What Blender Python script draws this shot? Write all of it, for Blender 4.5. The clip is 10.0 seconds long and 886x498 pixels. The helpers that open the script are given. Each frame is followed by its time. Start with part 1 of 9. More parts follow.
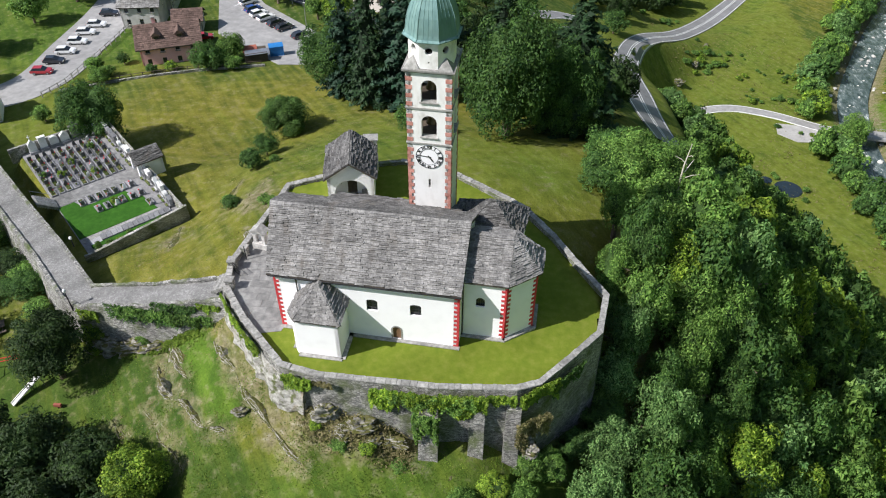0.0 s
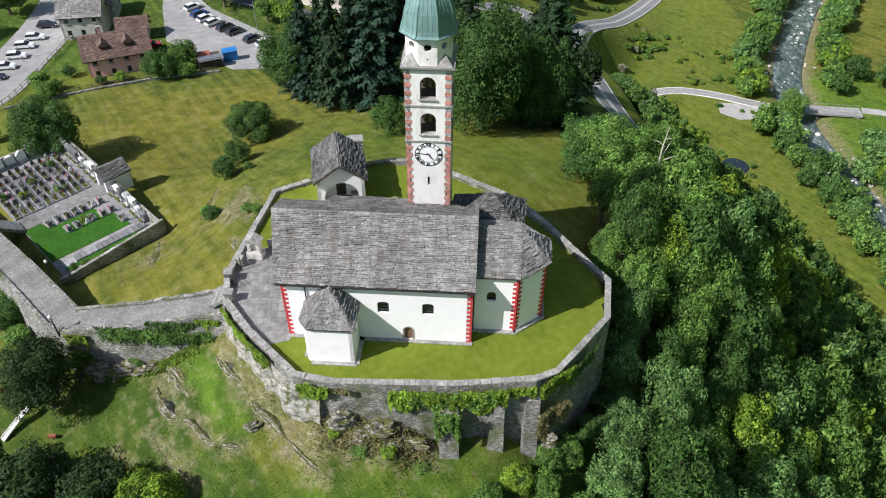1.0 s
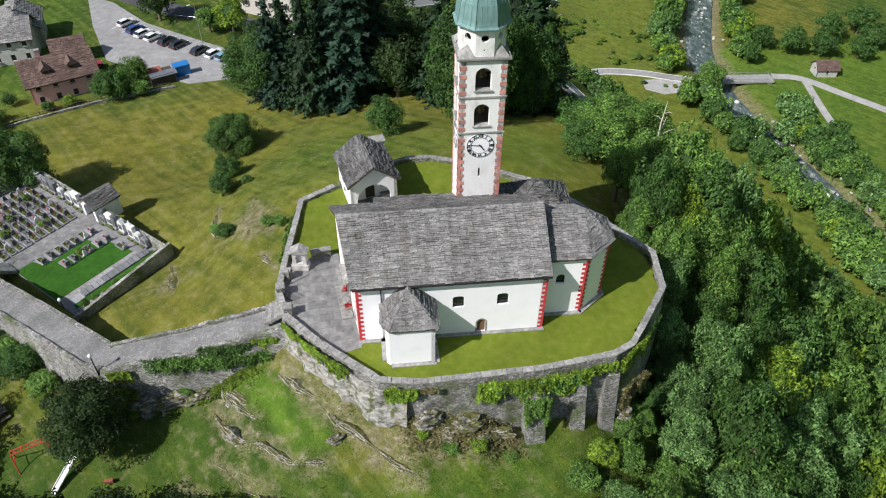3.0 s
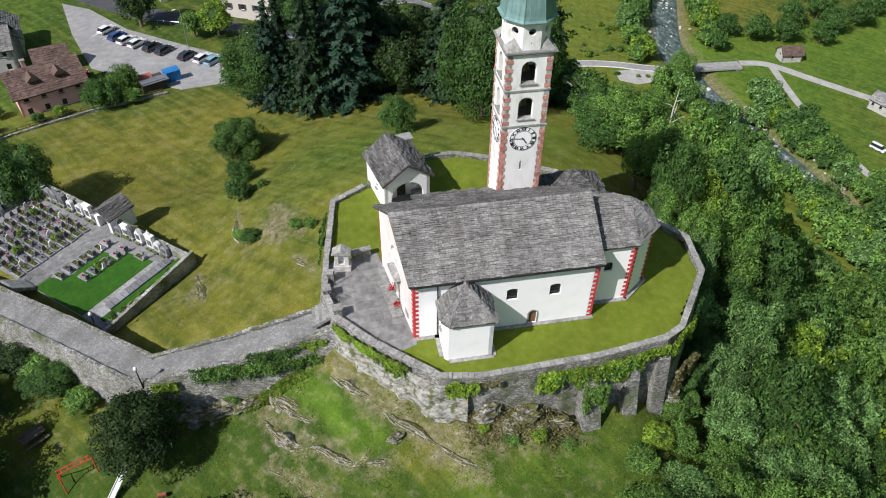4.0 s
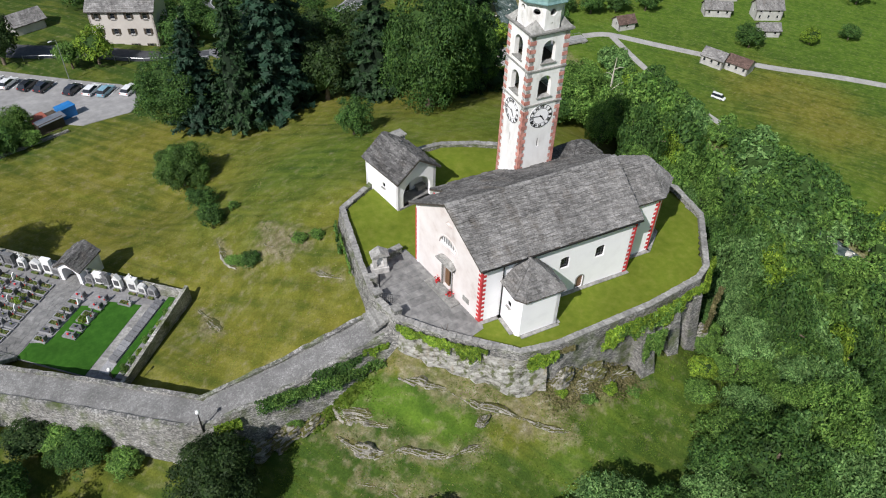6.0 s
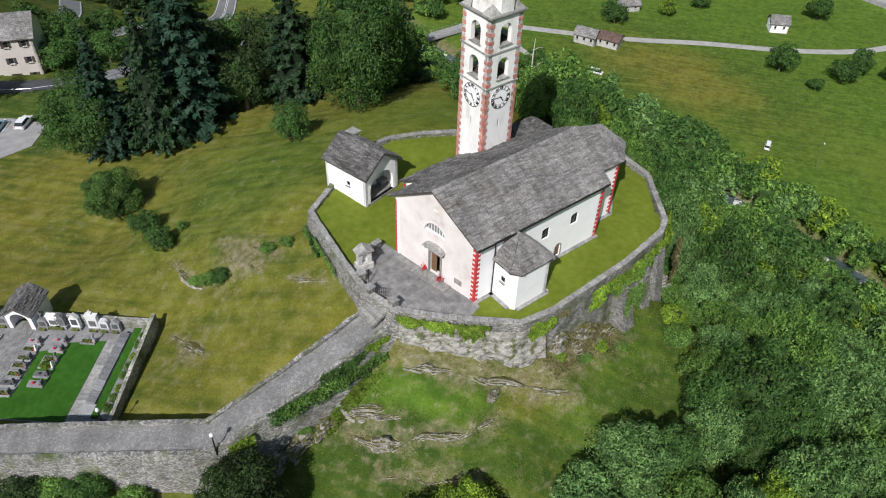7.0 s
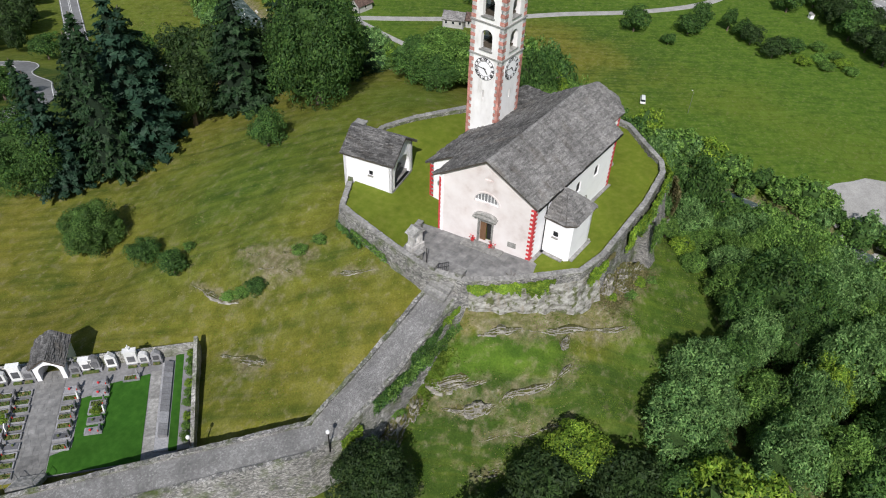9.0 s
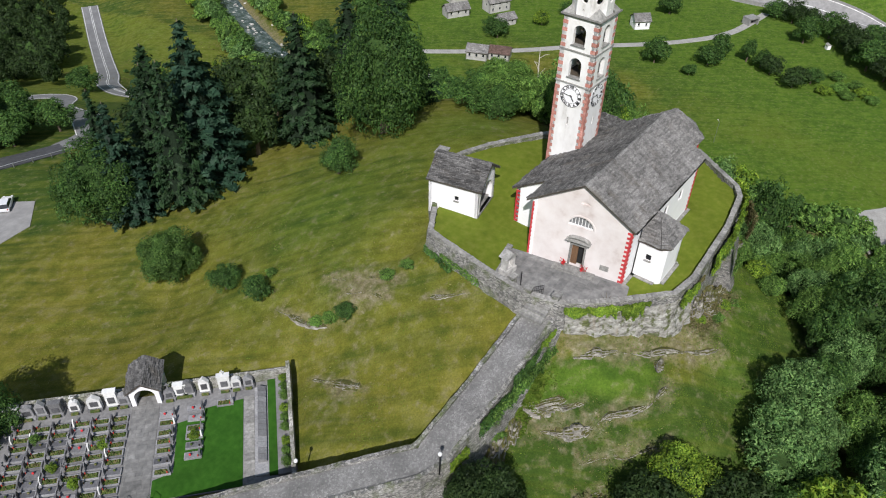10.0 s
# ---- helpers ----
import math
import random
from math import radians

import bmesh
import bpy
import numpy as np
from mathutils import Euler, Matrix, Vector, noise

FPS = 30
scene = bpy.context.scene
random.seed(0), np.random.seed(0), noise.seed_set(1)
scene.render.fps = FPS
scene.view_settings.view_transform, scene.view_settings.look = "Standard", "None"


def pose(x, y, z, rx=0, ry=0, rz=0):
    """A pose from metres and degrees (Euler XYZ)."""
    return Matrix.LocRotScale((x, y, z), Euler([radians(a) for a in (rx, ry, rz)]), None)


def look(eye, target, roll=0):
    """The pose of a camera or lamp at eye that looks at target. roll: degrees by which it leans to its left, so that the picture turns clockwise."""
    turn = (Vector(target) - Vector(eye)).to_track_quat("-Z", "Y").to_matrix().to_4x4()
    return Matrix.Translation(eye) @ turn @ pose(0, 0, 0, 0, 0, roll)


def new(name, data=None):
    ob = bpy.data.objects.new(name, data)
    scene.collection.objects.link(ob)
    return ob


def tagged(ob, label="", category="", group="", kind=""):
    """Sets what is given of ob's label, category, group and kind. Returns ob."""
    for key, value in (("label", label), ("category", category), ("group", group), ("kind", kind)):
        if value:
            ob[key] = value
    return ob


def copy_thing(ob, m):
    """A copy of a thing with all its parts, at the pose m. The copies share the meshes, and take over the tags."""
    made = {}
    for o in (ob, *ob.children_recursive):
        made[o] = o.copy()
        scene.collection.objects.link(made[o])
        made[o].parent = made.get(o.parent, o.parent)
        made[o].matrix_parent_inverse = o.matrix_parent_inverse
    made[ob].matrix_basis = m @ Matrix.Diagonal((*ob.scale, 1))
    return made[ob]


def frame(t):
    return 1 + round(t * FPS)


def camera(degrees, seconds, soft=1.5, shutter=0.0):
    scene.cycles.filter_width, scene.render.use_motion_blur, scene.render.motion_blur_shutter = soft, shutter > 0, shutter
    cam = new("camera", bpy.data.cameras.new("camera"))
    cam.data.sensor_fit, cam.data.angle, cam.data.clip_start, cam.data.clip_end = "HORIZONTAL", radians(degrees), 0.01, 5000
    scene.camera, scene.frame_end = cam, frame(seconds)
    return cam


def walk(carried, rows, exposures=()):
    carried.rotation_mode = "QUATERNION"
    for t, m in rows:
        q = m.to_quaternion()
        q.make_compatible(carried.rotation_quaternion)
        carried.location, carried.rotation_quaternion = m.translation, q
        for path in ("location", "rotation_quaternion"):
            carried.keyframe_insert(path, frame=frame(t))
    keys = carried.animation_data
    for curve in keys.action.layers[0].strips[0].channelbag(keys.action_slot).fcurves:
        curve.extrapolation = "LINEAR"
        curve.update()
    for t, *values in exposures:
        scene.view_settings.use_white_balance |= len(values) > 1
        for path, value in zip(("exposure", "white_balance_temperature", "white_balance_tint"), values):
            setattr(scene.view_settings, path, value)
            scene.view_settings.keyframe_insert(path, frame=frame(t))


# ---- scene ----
cam = camera(62.2, 10.0, 1.1)
PATH = [
    (0, (19.33, -47.054, 53.619), (19.22, -45.573, 52.28), 0.3),
    (0.5, (16.392, -46.98, 53.561), (16.415, -45.5, 52.216), 0.4),
    (1, (13.336, -46.942, 53.487), (13.382, -45.464, 52.14), 0.4),
    (1.5, (10.072, -46.865, 53.395), (10.119, -45.387, 52.048), 0.4),
    (2, (6.548, -46.651, 53.306), (6.662, -45.177, 51.959), 0.5),
    (3.5, (-5.267, -45.156, 52.903), (-4.922, -43.721, 51.554), 0.6),
    (4, (-9.419, -44.318, 52.891), (-9.024, -42.897, 51.54), 0.7),
    (4.5, (-13.799, -43.217, 52.93), (-13.269, -41.842, 51.578), 0.9),
    (5, (-18.437, -41.801, 52.901), (-17.81, -40.467, 51.549), 1.1),
    (6.5, (-32.993, -36.406, 52.413), (-32.091, -35.224, 51.075), 2.2),
    (7, (-37.433, -34.006, 52.315), (-36.393, -32.94, 50.979), 2.2),
    (7.5, (-41.673, -31.194, 52.198), (-40.521, -30.251, 50.863), 2.2),
    (8, (-45.762, -28.231, 52.099), (-44.525, -27.399, 50.765), 2.1),
    (8.5, (-49.593, -25.066, 52.009), (-48.316, -24.293, 50.678), 2.0),
    (9, (-53.062, -21.565, 51.88), (-51.783, -20.794, 50.549), 2.0),
    (9.5, (-56.223, -17.788, 51.762), (-54.925, -17.002, 50.459), 1.9),
    (10, (-59.283, -13.961, 51.665), (-57.96, -13.158, 50.399), 1.6),
]
walk(cam, [(t, look(eye, target, roll)) for t, eye, target, roll in PATH],
     exposures=[(0.0, 0.44), (2.0, 0.30), (4.5, 0.14), (6.5, 0.02), (10.0, -0.1)])

# ---- light ----
SUN_TURN, SUN_HEIGHT = 206.0, 44.0        # the sun stands in the west-south-west of the plan
to_sun = Vector((math.cos(radians(SUN_TURN)) * math.cos(radians(SUN_HEIGHT)),
                 math.sin(radians(SUN_TURN)) * math.cos(radians(SUN_HEIGHT)), math.sin(radians(SUN_HEIGHT))))
world = bpy.data.worlds.new("sky")
scene.world = world
world.use_nodes = True
sky = world.node_tree.nodes.new("ShaderNodeTexSky")
sky.sky_type, sky.sun_disc = "NISHITA", False
sky.sun_elevation, sky.sun_rotation = radians(SUN_HEIGHT), math.atan2(to_sun.x, to_sun.y)
back = world.node_tree.nodes["Background"]
back.inputs["Strength"].default_value = 0.105
world.node_tree.links.new(sky.outputs[0], back.inputs["Color"])
sun = new("sun", bpy.data.lights.new("sun", "SUN"))
sun.data.energy, sun.data.angle, sun.data.color = 5.0, radians(0.53), (1.0, 0.968, 0.952)
sun.matrix_world = look(to_sun * 300, (0, 0, 0))

# ---- materials ----


def tree_of(name, rough=0.9, spec=0.25, metal=0.0):
    m = bpy.data.materials.new(name)
    m.use_nodes = True
    b = m.node_tree.nodes["Principled BSDF"]
    b.inputs["Roughness"].default_value = rough
    b.inputs["Specular IOR Level"].default_value = spec
    b.inputs["Metallic"].default_value = metal
    return m, m.node_tree, b


def node(nt, kind, **sockets):
    n = nt.nodes.new(kind)
    for key, value in sockets.items():
        n.inputs[key.replace("_", " ")].default_value = value
    return n


def ramp(nt, fac, cols, stops=None):
    r = nt.nodes.new("ShaderNodeValToRGB")
    n = len(cols)
    while len(r.color_ramp.elements) < n:
        r.color_ramp.elements.new(0.5)
    for i, c in enumerate(cols):
        e = r.color_ramp.elements[i]
        e.position = stops[i] if stops else 0.25 + 0.5 * i / max(1, n - 1)
        e.color = (*c, 1)
    nt.links.new(fac, r.inputs["Fac"])
    return r.outputs["Color"]


def noise_of(nt, scale, detail=5.0, stretch=None):
    g = nt.nodes.new("ShaderNodeNewGeometry")
    out = g.outputs["Position"]
    if stretch:
        v = nt.nodes.new("ShaderNodeVectorMath")
        v.operation = "MULTIPLY"
        v.inputs[1].default_value = stretch
        nt.links.new(out, v.inputs[0])
        out = v.outputs[0]
    n = node(nt, "ShaderNodeTexNoise", Scale=scale, Detail=detail, Roughness=0.6)
    nt.links.new(out, n.inputs["Vector"])
    return n.outputs["Fac"]


def mixed(nt, kind, a, b, fac=1.0):
    m = nt.nodes.new("ShaderNodeMixRGB")
    m.blend_type = kind
    for sock, v in ((m.inputs[0], fac), (m.inputs[1], a), (m.inputs[2], b)):
        if isinstance(v, (int, float)):
            sock.default_value = v if sock.type == "VALUE" else (v, v, v, 1)
        elif isinstance(v, tuple):
            sock.default_value = (*v, 1)
        else:
            nt.links.new(v, sock)
    return m.outputs[0]


def span(nt, value, lo, hi, a=0.0, b=1.0):
    m = node(nt, "ShaderNodeMapRange", From_Min=a, From_Max=b, To_Min=lo, To_Max=hi)
    nt.links.new(value, m.inputs["Value"])
    return m.outputs[0]


def bumped(nt, b, height, strength=0.3, distance=0.05):
    n = node(nt, "ShaderNodeBump", Strength=strength, Distance=distance)
    nt.links.new(height, n.inputs["Height"])
    nt.links.new(n.outputs[0], b.inputs["Normal"])


def nmat(name, cols, scale=2.0, rough=0.9, bump=0.25, dist=0.04, island=0.0, each=0.0, spec=0.25, metal=0.0, large=0.15, stretch=None):
    m, nt, b = tree_of(name, rough, spec, metal)
    fine = noise_of(nt, scale, 6, stretch)
    c = ramp(nt, fine, cols)
    c = mixed(nt, "MULTIPLY", c, span(nt, noise_of(nt, scale / 9, 3), 1 - large * 1.6, 1 + large * 1.6, 0.25, 0.75))
    if island:
        g = nt.nodes.new("ShaderNodeNewGeometry")
        c = mixed(nt, "MULTIPLY", c, span(nt, g.outputs["Random Per Island"], 1 - island, 1 + island))
    if each:
        o = nt.nodes.new("ShaderNodeObjectInfo")
        c = mixed(nt, "MULTIPLY", c, span(nt, o.outputs["Random"], 1 - each, 1 + each))
    nt.links.new(c, b.inputs["Base Color"])
    bumped(nt, b, noise_of(nt, scale * 3, 6), bump, dist)
    return m


def stone_mat(name, cols, scale=2.2, joint=(0.05, 0.048, 0.042), flat=2.2, moss=0.0):
    m, nt, b = tree_of(name, 0.92, 0.2)
    g = nt.nodes.new("ShaderNodeNewGeometry")
    v = nt.nodes.new("ShaderNodeVectorMath")
    v.operation = "MULTIPLY"
    v.inputs[1].default_value = (1, 1, flat)
    nt.links.new(g.outputs["Position"], v.inputs[0])
    cell = node(nt, "ShaderNodeTexVoronoi", Scale=scale)
    edge = node(nt, "ShaderNodeTexVoronoi", Scale=scale)
    edge.feature = "DISTANCE_TO_EDGE"
    for n in (cell, edge):
        nt.links.new(v.outputs[0], n.inputs["Vector"])
    sep = nt.nodes.new("ShaderNodeSeparateColor")
    nt.links.new(cell.outputs["Color"], sep.inputs[0])
    c = ramp(nt, sep.outputs[0], cols, [i / (len(cols) - 1) for i in range(len(cols))])
    c = mixed(nt, "MULTIPLY", c, span(nt, noise_of(nt, scale * 4, 5), 0.7, 1.3, 0.25, 0.75))
    c = mixed(nt, "MULTIPLY", c, span(nt, noise_of(nt, 0.35, 4), 0.6, 1.4, 0.25, 0.75))
    gap = span(nt, edge.outputs["Distance"], 0, 1, 0.0, 0.07)
    c = mixed(nt, "MIX", joint, c, gap)
    if moss:
        k = span(nt, noise_of(nt, 0.5, 5), 0, 1, 0.62 - moss * 0.3, 0.72)
        c = mixed(nt, "MIX", c, (0.09, 0.12, 0.03), k)
    nt.links.new(c, b.inputs["Base Color"])
    bumped(nt, b, gap, 0.8, 0.06)
    return m


def slab_mat(name, cols, island=0.27):
    """Split stone slabs: each of its own grey, with water streaks, pale lichen and dark damp patches."""
    m, nt, b = tree_of(name, 0.85, 0.25)
    c = ramp(nt, noise_of(nt, 6.0, 6), cols)
    g = nt.nodes.new("ShaderNodeNewGeometry")
    c = mixed(nt, "MULTIPLY", c, span(nt, g.outputs["Random Per Island"], 1 - island, 1 + island))
    c = mixed(nt, "MULTIPLY", c, span(nt, noise_of(nt, 1.1, 5, (1.6, 0.22, 0.3)), 0.74, 1.26, 0.3, 0.7))
    c = mixed(nt, "MULTIPLY", c, span(nt, noise_of(nt, 0.28, 4), 0.72, 1.28, 0.3, 0.7))
    c = mixed(nt, "MIX", c, (0.40, 0.385, 0.36), span(nt, noise_of(nt, 3.2, 7), 0, 0.55, 0.60, 0.72))
    c = mixed(nt, "MIX", c, (0.15, 0.125, 0.10), span(nt, noise_of(nt, 0.55, 6, (1.3, 0.5, 0.6)), 0, 0.5, 0.56, 0.74))
    nt.links.new(c, b.inputs["Base Color"])
    bumped(nt, b, noise_of(nt, 18.0, 5), 0.5, 0.02)
    return m


def leaf_mat(name, cols, gloss=0.62):
    m = bpy.data.materials.new(name)
    m.use_nodes = True
    nt = m.node_tree
    b = nt.nodes["Principled BSDF"]
    b.inputs["Roughness"].default_value = gloss
    b.inputs["Specular IOR Level"].default_value = 0.2
    g, o = nt.nodes.new("ShaderNodeNewGeometry"), nt.nodes.new("ShaderNodeObjectInfo")
    c = ramp(nt, g.outputs["Random Per Island"], cols, [i / (len(cols) - 1) for i in range(len(cols))])
    c = mixed(nt, "MULTIPLY", c, span(nt, o.outputs["Random"], 0.84, 1.16))
    c = mixed(nt, "MULTIPLY", c, span(nt, noise_of(nt, 0.5, 5), 0.5, 1.5, 0.3, 0.7))
    nt.links.new(c, b.inputs["Base Color"])
    tr = nt.nodes.new("ShaderNodeBsdfTranslucent")
    nt.links.new(mixed(nt, "MULTIPLY", c, (1.1, 1.16, 0.62)), tr.inputs["Color"])
    mx = nt.nodes.new("ShaderNodeMixShader")
    mx.inputs[0].default_value = 0.28
    nt.links.new(b.outputs[0], mx.inputs[1])
    nt.links.new(tr.outputs[0], mx.inputs[2])
    nt.links.new(mx.outputs[0], nt.nodes["Material Output"].inputs["Surface"])
    return m


def ground_mat():
    m, nt, b = tree_of("meadow_ground", 0.95, 0.15)

    def mask(key):
        a = nt.nodes.new("ShaderNodeAttribute")
        a.attribute_name = key
        return a.outputs["Fac"]

    def plus(a, k, n):
        x = nt.nodes.new("ShaderNodeMath")
        x.operation = "MULTIPLY_ADD"
        nt.links.new(n, x.inputs[0])
        x.inputs[1].default_value = k
        nt.links.new(a, x.inputs[2])
        x.use_clamp = True
        return x.outputs[0]

    big, mid, fine = noise_of(nt, 0.07, 4), noise_of(nt, 0.45, 5), noise_of(nt, 5.0, 5)
    g = nt.nodes.new("ShaderNodeNewGeometry")
    bend = node(nt, "ShaderNodeTexNoise", Scale=0.035, Detail=2.0)
    nt.links.new(g.outputs["Position"], bend.inputs["Vector"])
    turned = nt.nodes.new("ShaderNodeCombineXYZ")
    for k, (ax, ay) in enumerate(((0.52 * 0.07, -0.85 * 0.07), (0.85 * 0.75, 0.52 * 0.75))):
        d = nt.nodes.new("ShaderNodeVectorMath")
        d.operation = "DOT_PRODUCT"
        d.inputs[1].default_value = (ax, ay, 0)
        nt.links.new(g.outputs["Position"], d.inputs[0])
        w = nt.nodes.new("ShaderNodeMath")
        w.operation = "MULTIPLY_ADD"
        nt.links.new(bend.outputs["Fac"], w.inputs[0])
        w.inputs[1].default_value = (1.0, 4.0)[k]
        nt.links.new(d.outputs["Value"], w.inputs[2])
        nt.links.new(w.outputs[0], turned.inputs[k])
    swath = node(nt, "ShaderNodeTexNoise", Scale=1.0, Detail=5.0, Roughness=0.55)
    nt.links.new(turned.outputs[0], swath.inputs["Vector"])
    mown = swath.outputs["Fac"]
    green = ramp(nt, mid, [(0.026, 0.056, 0.008), (0.045, 0.080, 0.012), (0.074, 0.103, 0.021)])
    dry = ramp(nt, mid, [(0.087, 0.098, 0.012), (0.145, 0.137, 0.021), (0.212, 0.180, 0.050)], [0.3, 0.5, 0.74])
    lush = ramp(nt, mid, [(0.054, 0.114, 0.011), (0.080, 0.145, 0.015), (0.110, 0.172, 0.022)])
    soil = ramp(nt, noise_of(nt, 1.3, 7, (1, 1, 2.5)), [(0.075, 0.070, 0.032), (0.145, 0.128, 0.066), (0.21, 0.185, 0.115), (0.34, 0.315, 0.25)])
    k = plus(plus(mask("dry"), 0.85, span(nt, big, -0.5, 0.5, 0.3, 0.7)), 0.75, span(nt, mown, -0.5, 0.5, 0.3, 0.7))
    c = mixed(nt, "MIX", green, dry, k)
    c = mixed(nt, "MIX", c, lush, plus(plus(mask("lush"), 0.35, span(nt, mid, -0.5, 0.5, 0.3, 0.7)), 0.3, span(nt, mown, -0.5, 0.5, 0.3, 0.7)))
    s = plus(mask("soil"), 1.1, span(nt, noise_of(nt, 0.9, 6), -0.6, 0.4, 0.3, 0.7))
    c = mixed(nt, "MIX", c, soil, s)
    c = mixed(nt, "MULTIPLY", c, span(nt, mown, 0.90, 1.10, 0.3, 0.7))
    c = mixed(nt, "MULTIPLY", c, span(nt, fine, 0.76, 1.24, 0.28, 0.72))
    nt.links.new(c, b.inputs["Base Color"])
    bumped(nt, b, noise_of(nt, 3.0, 8), 0.6, 0.12)
    return m


def rock_mat():
    """Rock with grass and moss on what faces up."""
    m, nt, b = tree_of("weathered_rock", 0.95, 0.15)
    c = ramp(nt, noise_of(nt, 1.6, 6, (0.6, 0.6, 2.2)), [(0.045, 0.042, 0.036), (0.18, 0.169, 0.148), (0.33, 0.312, 0.277), (0.50, 0.48, 0.435)])
    grass = ramp(nt, noise_of(nt, 2.0, 5), [(0.045, 0.065, 0.014), (0.085, 0.085, 0.026), (0.13, 0.11, 0.05)])
    g = nt.nodes.new("ShaderNodeNewGeometry")
    sep = nt.nodes.new("ShaderNodeSeparateXYZ")
    nt.links.new(g.outputs["Normal"], sep.inputs[0])
    add = nt.nodes.new("ShaderNodeMath")
    add.operation = "MULTIPLY_ADD"
    nt.links.new(noise_of(nt, 1.1, 6), add.inputs[0])
    add.inputs[1].default_value = 1.1
    nt.links.new(sep.outputs[2], add.inputs[2])
    c = mixed(nt, "MIX", c, grass, span(nt, add.outputs[0], 0, 1, 1.18, 1.42))
    nt.links.new(c, b.inputs["Base Color"])
    bumped(nt, b, noise_of(nt, 4, 7, (0.7, 0.7, 2)), 0.9, 0.12)
    return m


def cliff_mat():
    """Cream bedded rock with dark cracks, rusty streaks and moss."""
    m, nt, b = tree_of("pale_cream_rock", 0.95, 0.15)
    c = ramp(nt, noise_of(nt, 1.2, 7, (0.8, 0.8, 1.8)), [(0.10, 0.094, 0.08), (0.29, 0.28, 0.25), (0.44, 0.43, 0.395), (0.60, 0.59, 0.55)], [0.32, 0.44, 0.55, 0.70])
    c = mixed(nt, "MIX", c, (0.34, 0.27, 0.18), span(nt, noise_of(nt, 0.8, 5, (1.5, 1.5, 0.4)), 0, 0.6, 0.56, 0.72))
    c = mixed(nt, "MIX", c, (0.10, 0.12, 0.035), span(nt, noise_of(nt, 1.3, 7), 0, 0.9, 0.52, 0.62))
    nt.links.new(c, b.inputs["Base Color"])
    bumped(nt, b, noise_of(nt, 3.4, 8, (0.8, 0.8, 2.6)), 1.0, 0.3)
    return m


